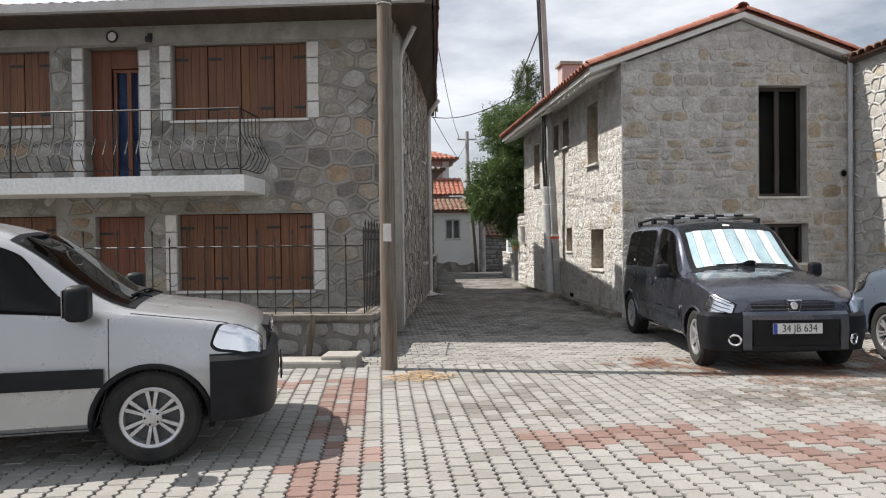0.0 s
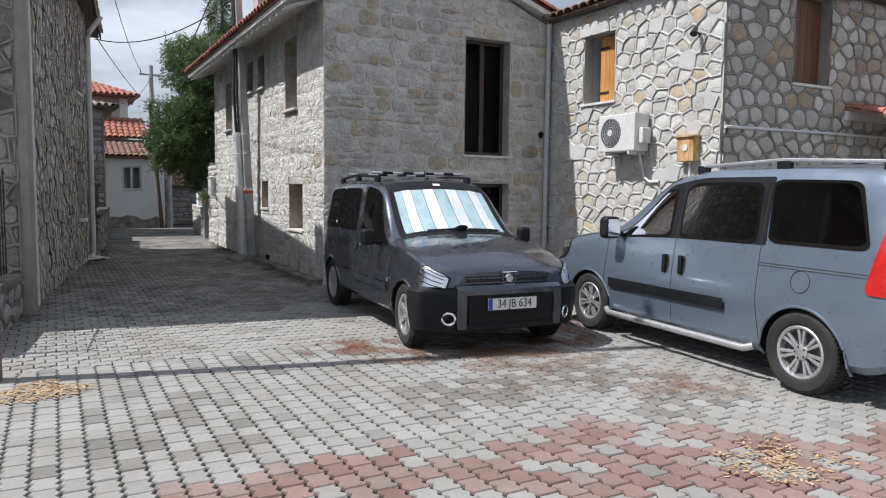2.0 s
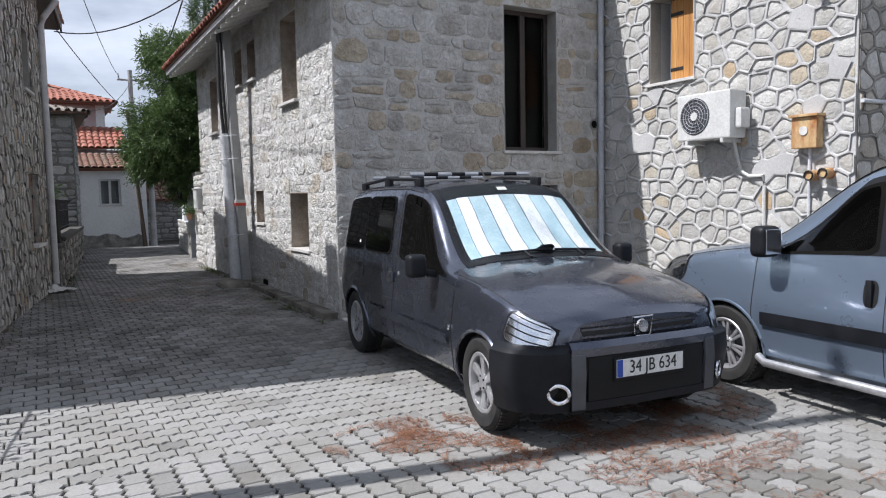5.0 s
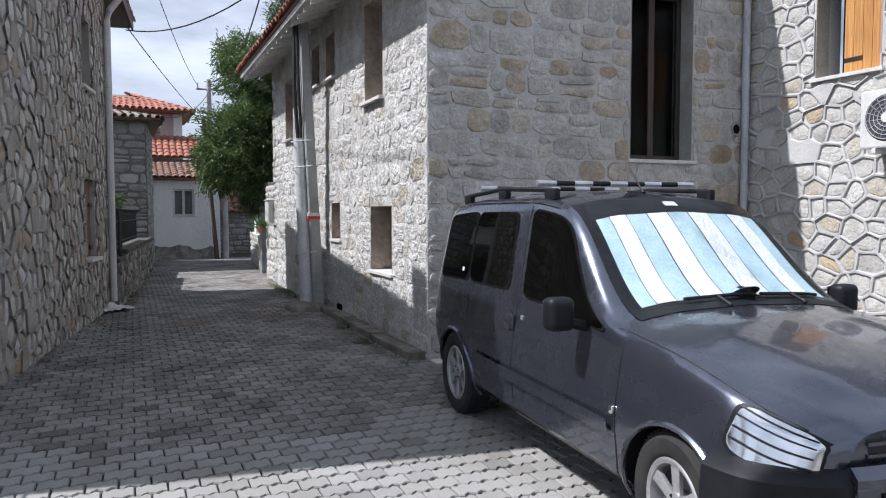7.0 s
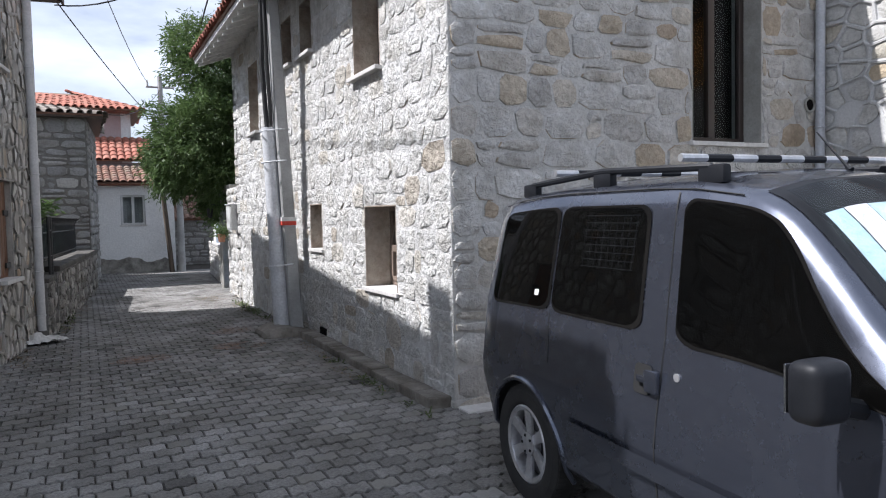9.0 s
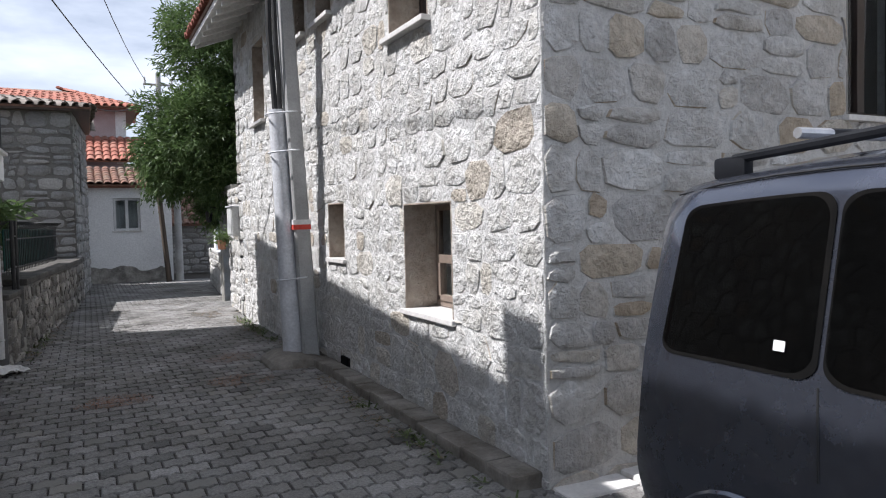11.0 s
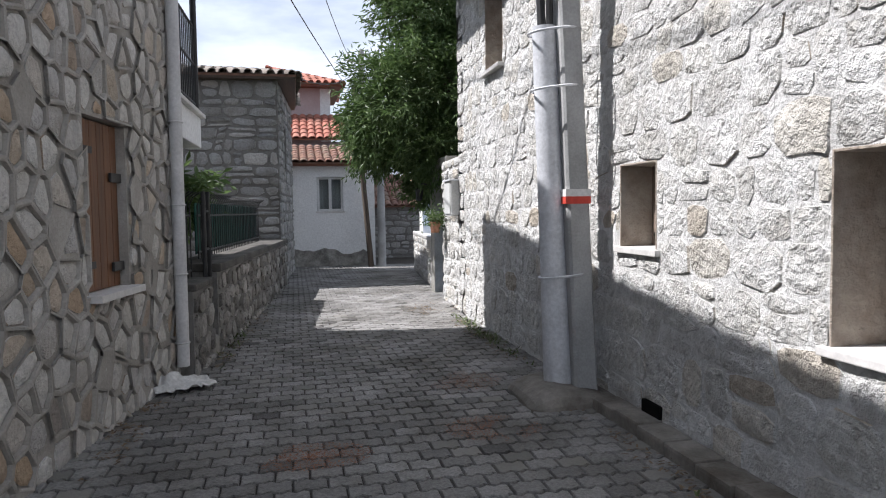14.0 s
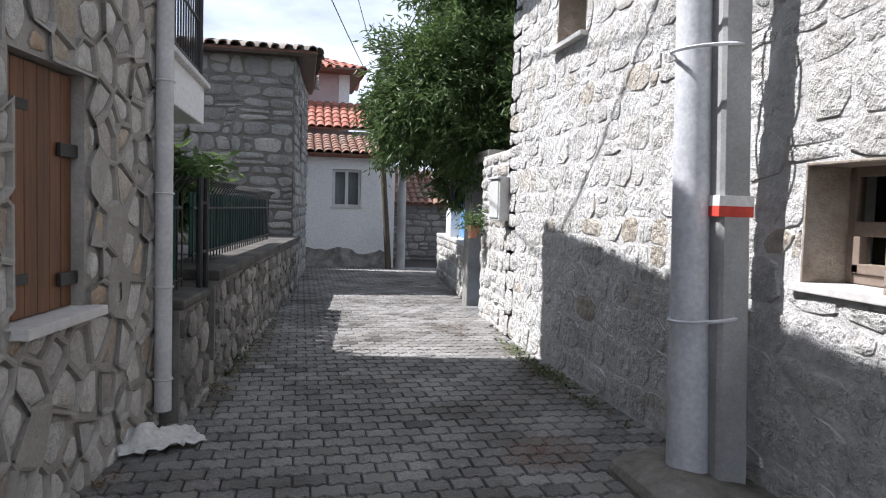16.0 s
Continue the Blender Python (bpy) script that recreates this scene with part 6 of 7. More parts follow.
grey_car, GB = car("parked_car", "slate grey high-roof estate car with a silver windscreen sunshade", (0.265, -2.955, gz(-3.0)), -94.7, GREY, (-1.20, 1.455), 0.315, M["car_grey"], 6, False,
    [((-.07, .90), (-.14, .32), 3.0, 3.92), ((-.98, -.30), (-.98, -.34), 3.04, 3.86), ((-1.63, -1.02), (-1.58, -1.02), 3.04, 3.86)], (0.95, 0.19),
    dict(track=0.745, steer=-4, arch=0.014, thin_seal=True, flat_handle=True, mirror_size=0.76, mirror_k=2.92, seams=[[(1.03, 3.0), (1.04, 1.9), (1.03, 1.1), (-.13, 1.1)], [(-.20, 4.0), (-.14, 3.0), (-.14, 1.1)], [(1.96, 3.2), (1.0, 3.5)], [(-1.70, 4.05), (.10, 4.05)], [(-1.0, 3.0), (-.97, 2.45)]],
         handles=[(-.21, 2.62)], mirror=0.66, head=(1.74, 2.0, 2.38, 3.1), head_lean=0.05, dividers=(0.2, 0.42, 0.64, 0.84), sunshade=True, strip=(-.78, 1.0, 1.70, 1.92), strip_paint=True,
         plan=[(2.10, 0), (2.092, .40), (2.06, .62), (1.98, .78), (1.86, .87), (1.71, .90)], prof=[(-.10, .22), (-.03, .235), (.0, .38), (.014, .50), (.004, .60), (-.05, .645), (-.10, .65)],
         centre=[(-.03, .235), (.006, .26), (.018, .48), (.010, .59), (-.03, .63)], grille=[(.655, .745, .47, M["car_grey"]), (.30, .395, .40, M["trim"])], grille_x=-0.06, emblem=0.715,
         fog=(2.045, .62, .36), plate=(0.03, .485, "34 JB 634"), rails=(-1.55, -0.05, "bars")))
for side in (1, -1):
    rp = GB.at(1.02, 2.05, side, 0.0)
    bm = bmesh.new()
    tube_into(bm, [rp - Vector((0, side * 0.01, 0)), rp + Vector((0, side * 0.012, 0)), rp + Vector((0, side * 0.018, 0))], [0.021, 0.021, 0.013], 14)
    part("side_repeater", bm, M["chrome"], grey_car, "small round clear side repeater", smooth=True)
    lk = GB.at(-.05, 2.72, side, 0.0)
    bm = bmesh.new()
    tube_into(bm, [lk, lk + Vector((0, side * 0.006, 0))], 0.016, 12)
    part("lock", bm, M["alloy"], grey_car)
    # cargo guard behind the side glass
    guard = new("cargo_guard")
    guard.parent = grey_car
    for k in range(9):
        x = -.76 + k * 0.045
        tube("wire", [GB.at(x, 3.42, side, 0.009), GB.at(x, 3.6, side, 0.009), GB.at(x, 3.8, side, 0.009)], 0.0022, M["trim_grey"], guard, sides=4)
    for k in range(8):
        q = 3.42 + k * 0.054
        tube("wire", [GB.at(-.77, q, side, 0.009), GB.at(-.58, q, side, 0.009), GB.at(-.39, q, side, 0.009)], 0.0022, M["trim_grey"], guard, sides=4)
    patch(GB, "permit_label", M["plate_white"], grey_car, (-1.15, -1.11), (-1.15, -1.11), 3.14, 3.19, side, 0.014, 0.02, 3, 2)
aer = GB.at(.02, 6, 1, 0.0)
tube("aerial", [aer, aer + Vector((-0.03, 0, 0.03)), aer + Vector((-0.16, 0, 0.17))], [0.016, 0.006, 0.003], M["trim"], grey_car, sides=6)
bm = bmesh.new()
tube_into(bm, [GB.at(.86, 5.9, 1, 0.0), GB.at(.86, 5.9, 1, 0.012), GB.at(.84, 5.9, 1, 0.013)], [0.10, 0.085, 0.02], 16)
part("dashboard_mount", bm, M["trim"], grey_car, "dark gadget behind the windscreen", smooth=True)

BLUE = [(-2.12, .42, .78, .86, .66, .83, 1.08, .66, 1.58, 1.61), (-2.07, .32, .82, .90, .64, .85, 1.09, .70, 1.66, 1.70), (-1.85, .24, .86, .915, .64, .86, 1.10, .73, 1.72, 1.78), (-1.0, .22, .87, .915, .65, .86, 1.10, .735, 1.745, 1.81), (-.3, .22, .87, .915, .65, .86, 1.10, .73, 1.745, 1.81), (.22, .22, .87, .915, .65, .86, 1.09, .70, 1.68, 1.75), (1.16, .22, .87, .915, .65, .86, 1.08, .76, 1.14, 1.19), (1.45, .22, .87, .915, .65, .86, 1.05, .74, 1.10, 1.14), (1.95, .24, .84, .90, .6, .84, .96, .68, 1.02, 1.06), (2.2, .28, .76, .82, .55, .74, .86, .60, .92, .95), (2.27, .33, .68, .72, .52, .64, .78, .52, .84, .86), (2.29, .36, .62, .66, .52, .58, .74, .46, .79, .80)]
van, VB = car("parked_van", "ice blue passenger van with dark windows and roof rails", (2.36, -5.86, gz(-5.9)), 85, BLUE, (-1.3775, 1.3775), 0.325, M["car_blue"], 7, True,
    [((.16, 1.00), (.20, .34), 3.08, 3.80), ((-.86, .00), (-.84, .02), 3.08, 3.80), ((-1.86, -1.02), (-1.70, -.98), 3.12, 3.84)], (1.14, 0.26),
    dict(track=0.80, arch=0.012, seams=[[(1.08, 3.0), (1.10, 1.9), (1.02, 1.1), (.08, 1.1)], [(.08, 3.95), (.06, 3.0), (.06, 1.1)], [(-.93, 3.95), (-.94, 2.2), (-.98, 1.3)], [(2.1, 3.3), (1.2, 3.5)], [(-.94, 2.75), (-1.95, 2.75)], [(-.94, 2.70), (-1.95, 2.70)]],
         handles=[(.16, 2.5), (-.06, 2.5)], mirror=0.88, head=(1.86, 2.235, 2.5, 3.4), head_lean=-0.06, strip=(-.62, 1.0, 1.75, 1.98),
         plan=[(2.34, 0), (2.33, .34), (2.29, .62), (2.2, .81), (2.05, .905), (1.82, .935)], prof=[(-.08, .26), (-.01, .28), (.0, .42), (.010, .54), (.0, .66), (-.05, .70), (-.10, .70)], painted_bumper=True,
         grille=[(.78, .88, .45, M["chrome"]), (.34, .48, .5, M["trim"])], grille_x=-0.06, emblem=0.84, plate=(0.03, .56, ""), rails=(-1.95, .05, "silver")))
for side in (1, -1):
    patch(VB, "tail_lamp", M["lamp_red"], van, (-2.11, -1.87), (-2.10, -1.97), 2.45, 3.42, side, 0.012, 0.2, 10, 12, "red tail lamp")
    tube("side_step", [Vector((-.98, side * .93, .30)), Vector((-.90, side * .96, .27)), Vector((.92, side * .96, .27)), Vector((1.0, side * .93, .30))], 0.032, M["alloy"], van, "bright tubular side step")
    patch(VB, "window_band", M["trim"], van, (-.98, 1.12), (-.96, .30), 3.03, 3.94, side, 0.0025, 0.02, 30, 8, "dark pillar trim")
bm = bmesh.new()
tube_into(bm, [VB.at(-1.35 + 0.085 * math.cos(a * math.pi / 10), 2.5 + 0.19 * math.sin(a * math.pi / 10), 1, 0.002) for a in range(20)], 0.003, 4, close=True)
part("fuel_flap", bm, M["black_ink"], van)
box("rear_window", (-2.135, -.58, 1.06), (-2.118, .58, 1.56), M["glass_dark"], van, bevel=0.004)
box("rear_window_backing", (-2.128, -.60, 1.04), (-2.1195, .60, 1.58), M["trim"], van, bevel=0.002)
box("sticker", (-2.139, .30, 1.44), (-2.136, .44, 1.50), M["lamp_red"], van, bevel=0)
box("rear_bumper", (-2.20, -.86, .34), (-2.02, .86, .62), M["car_blue"], van, bevel=0.05)
tube("rear_bar", [(-2.12, -.6, .36), (-2.25, -.55, .34), (-2.25, .55, .34), (-2.12, .6, .36)], 0.03, M["alloy"], van, "bright tubular rear bar")

WHITE = [(-1.98, .40, .70, .80, .62, .76, 1.02, .62, 1.45, 1.48), (-1.9, .3, .78, .84, .6, .79, 1.02, .66, 1.56, 1.60), (-1.0, .22, .81, .855, .6, .80, 1.03, .69, 1.60, 1.67), (-.2, .22, .81, .855, .6, .80, 1.03, .68, 1.60, 1.67), (.28, .22, .81, .855, .6, .80, 1.03, .64, 1.53, 1.60), (1.12, .22, .81, .855, .6, .80, .99, .72, 1.03, 1.07), (1.4, .22, .81, .855, .6, .80, .96, .70, .99, 1.03), (1.80, .25, .80, .845, .58, .78, .90, .62, .94, .97), (1.97, .3, .74, .79, .55, .71, .82, .54, .87, .89), (2.02, .36, .66, .70, .55, .62, .76, .46, .80, .81)]
car("parked_white_van", "silver-white compact van with dark bumper and side strip", (-7.17, -6.65, gz(-6.6)), 8, WHITE, (-1.283, 1.283), 0.315, M["car_white"], 6, True,
    [((.28, .92), (.30, .46), 3.05, 3.86), ((-.9, .18), (-.9, .2), 3.05, 3.86)], (1.14, 0.40),
    dict(track=0.745, arch=0.02, arch_mat=M["trim"], seams=[[(1.02, 3.0), (1.03, 1.9), (.92, 1.1), (.1, 1.1)], [(.2, 4.0), (.18, 3.0), (.18, 1.1)], [(1.95, 3.2), (1.15, 3.5)]], handles=[(.3, 2.5)], mirror=0.86,
         head=(1.66, 1.99, 2.5, 3.12), head_lean=0.08, strip=(.1, 1.0, 1.85, 2.15), plan=[(2.10, 0), (2.09, .36), (2.065, .6), (2.0, .77), (1.88, .86), (1.66, .89)],
         prof=[(-.08, .26), (-.01, .28), (.0, .42), (.012, .52), (.0, .68), (-.05, .72), (-.10, .72)], grille=[(.75, .86, .4, M["trim"])], grille_x=-0.06, emblem=0.82, plate=(0.03, .5, "")))

# ---- poles, pipes and cables ----
wp = thing("wooden_pole", "weathered grey wooden utility pole on the street corner", "pole")
tube("shaft", [(-4.17, -4.06, -0.2), (-4.17, -4.05, 2.0), (-4.18, -4.04, 5.0), (-4.19, -4.03, 8.6)], [0.095, 0.088, 0.08, 0.07], M["wood_pole"], wp, sides=14)
tube("tie_wire", [Vector((-4.18 + 0.086 * math.cos(a), -4.045 + 0.086 * math.sin(a), 4.1)) for a in [k * math.pi / 8 for k in range(16)]], 0.006, M["galv"], wp, sides=5, close=True)
box("tag", (-4.22, -4.155, 1.42), (-4.13, -4.135, 1.62), M["sill"], wp, bevel=0.003)

cp = thing("concrete_pole", "grey concrete utility pole with steel sheath and red-white band", "pole")
PX, PY = -0.15, 4.02
bm = bmesh.new()
lv = [(0, 0.10), (3.0, 0.085), (8.8, 0.065)]
rings = []
for z, h in lv:
    o = Vector((PX - 0.045 * z, PY - 0.01 * z, z))
    rings.append([bm.verts.new(o + Vector((a * h * 0.85, b * h, 0))) for a, b in ((-1, -0.8), (-0.8, -1), (0.8, -1), (1, -0.8), (1, 0.8), (0.8, 1), (-0.8, 1), (-1, 0.8))])
for k in range(2):
    for j in range(8):
        bm.faces.new((rings[k][j], rings[k][(j + 1) % 8], rings[k + 1][(j + 1) % 8], rings[k + 1][j]))
bm.faces.new(rings[-1])
part("shaft", bm, M["concrete_pole"], cp)
tube("sheath", [(PX - 0.15, PY + 0.06, 0.0), (PX - 0.20, PY + 0.05, 1.2), (PX - 0.255, PY + 0.04, 2.62)], [0.105, 0.09, 0.082], M["galv"], cp, "pale round steel cable sheath", sides=20)
for z in (0.92, 2.2, 2.58):
    tube("strap", [Vector((PX - 0.075 - 0.045 * z + 0.185 * math.cos(a), PY + 0.03 - 0.01 * z + 0.135 * math.sin(a), z + 0.02 * math.cos(a))) for a in [k * math.pi / 10 for k in range(20)]], 0.009, M["galv"], cp, sides=5, close=True)
for z0, z1, mat in ((1.41, 1.46, M["red_paint"]), (1.46, 1.51, M["white_paint"])):
    box("marker_band", (PX - 0.065 - 0.096, PY - 0.112, z0), (PX - 0.065 + 0.086, PY + 0.084, z1), mat, cp, bevel=0.002)
tube("supply_cable", [(PX - 0.23, PY + 0.0, 2.6), (PX - 0.25, PY - 0.06, 2.9), (PX - 0.28, PY - 0.11, 3.3), (PX - 0.31, PY - 0.14, 4.4), (PX - 0.42, PY - 0.16, 7.5)], 0.024, M["cable"], cp, sides=8)
tube("supply_cable", [(PX - 0.27, PY + 0.04, 2.6), (PX - 0.32, PY + 0.0, 3.4), (PX - 0.31, PY - 0.04, 4.6), (PX - 0.44, PY - 0.06, 7.5)], 0.03, M["cable"], cp, sides=8)
bm = bmesh.new()
vs = box_into(bm, (-0.46, -0.38, -0.3), (0.16, 0.36, 0.12), 0.2, None, 6)
for v in vs:
    v.co += Vector((0.03, 0.03, 0.03)) * noise.noise(v.co * 5)
for v in vs:
    v.co += Vector((PX, PY + 0.1, gz(4)))
tagged(part("pole_footing", bm, M["kerb_dirty"]), "rough rounded concrete footing around the utility pole", "footing")


def drain(name, label, pts, r, mat, brackets):
    d = thing(name, label, "drainpipe")
    tube("pipe", pts, r, mat, d, sides=14)
    for p in brackets:
        tube("bracket", [Vector(p) + Vector((math.cos(a) * (r + 0.004), math.sin(a) * (r + 0.004), 0)) for a in [k * math.pi / 6 for k in range(12)]], 0.007, mat, d, sides=5, close=True)


drain("drainpipe", "grey downpipe in the corner between two stone houses", [(4.2, -0.07, 4.62), (4.2, -0.07, 0.1)], 0.045, M["pipe"], [(4.2, -0.07, z) for z in (0.9, 2.3, 3.7)])
a = LS.at(0.32, 0, 0.07)
drain("drainpipe", "off-white downpipe on the fieldstone corner", [a + Vector((0.25, -0.05, 4.86)), a + Vector((0.05, 0, 4.5)), a + Vector((0, 0, 4.3)), a + Vector((0, 0, 0.05))], 0.045, M["pipe_white"], [a + Vector((0, 0, z)) for z in (1.0, 2.4, 3.8)])
b = LS.at(6.36, 0, 0.075)
drain("drainpipe", "grey downpipe at the end of the fieldstone wall", [b + Vector((0.25, 0, 4.86)), b + Vector((0.04, 0, 4.55)), b + Vector((0, 0, 4.4)), b + Vector((0, 0, 0.16))], 0.05, M["pipe_white"], [b + Vector((0, 0, z)) for z in (0.35, 0.9, 1.45, 2.1, 3.4)])


def cable(pts, sag, r=0.012, label="thin black overhead cable"):
    c = thing("overhead_cable", label, "cable")
    q = []
    for a, b in zip(pts[:-1], pts[1:]):
        a, b = Vector(a), Vector(b)
        for k in range(12):
            t = k / 12
            q.append(a.lerp(b, t) - Vector((0, 0, sag * 4 * t * (1 - t))))
    q.append(Vector(pts[-1]))
    tube("wire", q, r, M["cable"], c, sides=5)


up = thing("far_utility_pole", "grey concrete utility pole with a crossarm beyond the tree", "pole")
UX, UY = 0.3, 24.0
tube("shaft", [(UX, UY, 0), (UX, UY, 6.9)], [0.14, 0.09], M["concrete_pole"], up, sides=8)
tube("crossarm", [(UX - 0.5, UY, 6.5), (UX + 0.5, UY, 6.5)], 0.04, M["concrete_pole"], up, sides=6)
for k in (-0.45, 0, 0.45):
    tube("insulator", [(UX + k, UY, 6.52), (UX + k, UY, 6.75)], [0.045, 0.03], M["ac_white"], up, sides=8)
cable([(-4.18, -3.93, 7.8), (UX - 0.4, UY, 6.6)], 0.9, 0.010)
cable([(PX - 0.38, PY, 6.2), (UX + 0.4, UY, 6.7)], 0.8, 0.016)
cable([(-2.75, 7.9, 4.88), (PX - 0.34, PY, 5.2)], 0.35, 0.012)
cable([(-2.72, 7.85, 4.92), (-0.62, 20.55, 5.22)], 0.06, 0.011)
cable([(-2.25, 12.75, 3.98), (UX, UY, 6.4)], 0.45, 0.011)
for (x0, x1, r, mat, lab) in ((-0.28, -0.62, 0.07, M["bark"], "dark leaning wooden pole before the white house"), (-0.02, -0.02, 0.11, M["concrete_pole"], "grey concrete pole stub before the white house")):
    p = thing("short_pole", lab, "pole")
    tube("shaft", [(x0, 16.6, 0.0), (x1, 16.6, 4.4 if x0 != x1 else 2.4)], [r, r * 0.8], mat, p, sides=10)

# ---- fittings on the walls ----
ac = thing("air_conditioner", "white outdoor air conditioner unit on a wall bracket", "air conditioner")
ax0, ax1 = 3.96, 4.25
box("case", (ax0, -2.55, 2.14), (ax1, -1.75, 2.71), M["ac_white"], ac, bevel=0.02)
bm = bmesh.new()
for r in (0.05, 0.09, 0.13, 0.17, 0.21):
    tube_into(bm, [(ax0 - 0.012, -2.03 + r * math.cos(k * math.pi / 14), 2.43 + r * math.sin(k * math.pi / 14)) for k in range(28)], 0.004, 4, close=True)
for k in range(16):
    a = k * math.pi / 8
    tube_into(bm, [(ax0 - 0.008, -2.03 + 0.04 * math.cos(a), 2.43 + 0.04 * math.sin(a)), (ax0 - 0.012, -2.03 + 0.215 * math.cos(a + 0.3), 2.43 + 0.215 * math.sin(a + 0.3))], 0.003, 4)
part("fan_grille", bm, M["pipe"], ac)
bm = bmesh.new()
tube_into(bm, [(ax0 - 0.004, -2.03, 2.43), (ax0 + 0.004, -2.03, 2.43)], 0.225, 28)
part("fan_opening", bm, M["trim_grey"], ac, "dark grey fan opening")
bm = bmesh.new()
tube_into(bm, [(ax0 - 0.02, -2.03, 2.43), (ax0 - 0.004, -2.03, 2.43)], 0.05, 14)
part("fan_hub", bm, M["ac_white"], ac)
box("side_cover", (ax0 + 0.08, -2.64, 2.25), (ax1 - 0.04, -2.55, 2.49), M["ac_white"], ac, bevel=0.025)
for y in (-1.90, -2.43):
    box("bracket", (ax0, y - 0.02, 2.09), (4.3, y + 0.02, 2.14), M["ac_white"], ac, bevel=0.004)
tube("hose", [(4.15, -2.45, 2.14), (4.22, -2.45, 1.92), (4.24, -2.5, 1.74), (4.25, -2.6, 1.68), (4.26, -2.78, 1.68), (4.26, -2.80, 1.55), (4.26, -2.80, 0.2)], 0.022, M["ac_white"], ac, sides=8)
rb = thing("rusty_meter_box", "rust-streaked yellow metal meter box on the rubble wall", "box")
box("case", (4.16, -3.50, 1.96), (4.285, -3.2, 2.30), M["rust"], rb, bevel=0.012)
box("hood", (4.13, -3.52, 2.30), (4.285, -3.18, 2.33), M["rust"], rb, bevel=0.006)
bm = bmesh.new()
tube_into(bm, [(4.15, -3.35, 2.15), (4.162, -3.35, 2.15)], 0.05, 16)
part("dial", bm, M["sill"], rb)
tube("conduit", [(4.26, -3.36, 1.96), (4.26, -3.36, 0.0)], 0.018, M["galv"], rb, sides=8)
for k in (0, 1):
    vv = thing("water_valve", "rusted brass valve fitting on the wall pipe", "valve")
    bm = bmesh.new()
    tube_into(bm, [(4.16, -3.42 - 0.16 * k, 1.66 + 0.02 * k), (4.29, -3.42 - 0.16 * k, 1.66 + 0.02 * k)], 0.06, 14)
    part("body", bm, M["rust"], vv, smooth=True)
    tube("wheel", [(4.15, -3.42 - 0.16 * k + 0.05 * math.cos(q * math.pi / 6), 1.66 + 0.02 * k + 0.05 * math.sin(q * math.pi / 6)) for q in range(12)], 0.01, M["iron"], vv, sides=5, close=True)
lm = thing("wall_spotlight", "small black spotlight high on the rubble wall", "lamp")
tube("arm", [(4.29, -3.42, 3.72), (4.16, -3.42, 3.76)], 0.018, M["iron"], lm, sides=8)
tube("head", [(4.20, -3.42, 3.80), (4.12, -3.46, 3.70)], [0.03, 0.05], M["iron"], lm, sides=12)
ho = thing("flue_outlet", "round dark pipe outlet in the limestone gable", "vent")
tube("sleeve", [(4.1 + 0.07 * math.cos(k * math.pi / 10), -0.03, 2.53 + 0.07 * math.sin(k * math.pi / 10)) for k in range(20)], 0.014, M["concrete"], ho, sides=6, close=True)
bm = bmesh.new()
tube_into(bm, [(4.1, -0.026, 2.53), (4.1, 0.1, 2.53)], 0.066, 18)
# Solid near-black plug; the shade inside the pipe is its colour.
part("bore", bm, M["dark_room"], ho)
vh = thing("wall_vent", "dark square drain hole at the foot of the wall", "vent")
# No hole is cut: a near-black block paints the shade within it.
box("recess", (-0.034, 3.16, 0.07), (0.05, 3.38, 0.20), M["dark_room"], vh, bevel=0.01)
jar = thing("clay_jar", "large terracotta jar lying beside the parked cars", "jar", at=(2.4, -2.5, gz(-2.5)))
bm = bmesh.new()
lathe(bm, [(0.10, -0.42), (0.13, -0.40), (0.12, -0.36), (0.20, -0.25), (0.27, -0.05), (0.25, 0.15), (0.14, 0.33), (0.05, 0.36), (0.0, 0.36)], 24)
ob = part("pot", bm, M["clay"], jar, smooth=True)
ob.matrix_basis = pose(0, 0, 0.27, 0, 0, 25)

# ---- plants ----
def leaf_cloud(rng, centre, radii, count, size, aspect, droop=0.3, shells=0.55, lumps=0):
    """Many small folded leaves in tufts inside an uneven ellipsoid."""
    vs, fs = [], []
    tuft = []
    c = Vector(centre)
    while len(tuft) < count // 14:
        d = Vector((rng.gauss(0, 1), rng.gauss(0, 1), rng.gauss(0, 1))).normalized()
        q = shells + (1 - shells) * rng.random() ** 0.6
        wob = 0.78 + 0.45 * noise.noise(d * 1.9 + c) + 0.22 * noise.noise(d * 5.0 + c)
        p = c + Vector((d.x * radii[0], d.y * radii[1], d.z * radii[2])) * q * wob
        tuft.append((p, d))
    for p, d in tuft:
        stem = (d + Vector((rng.uniform(-.6, .6), rng.uniform(-.6, .6), rng.uniform(-.5, .7)))).normalized()
        for k in range(14):
            o = p + stem * (k / 14 - 0.4) * 0.26 + Vector((rng.gauss(0, .05), rng.gauss(0, .05), rng.gauss(0, .05)))
            e = (stem + Vector((rng.uniform(-1, 1), rng.uniform(-1, 1), rng.uniform(-1, .6) - droop))).normalized()
            x = e.cross(Vector((rng.uniform(-1, 1), rng.uniform(-1, 1), rng.uniform(-1, 1)))).normalized()
            n = e.cross(x)
            s = size * rng.uniform(0.7, 1.3)
            b = len(vs)
            vs += [o, o + e * s * 0.5 + x * s * aspect + n * s * 0.06, o + e * s - n * s * 0.05, o + e * s * 0.5 - x * s * aspect + n * s * 0.06]
            fs += [(b, b + 1, b + 2), (b, b + 2, b + 3)]
    return vs, fs


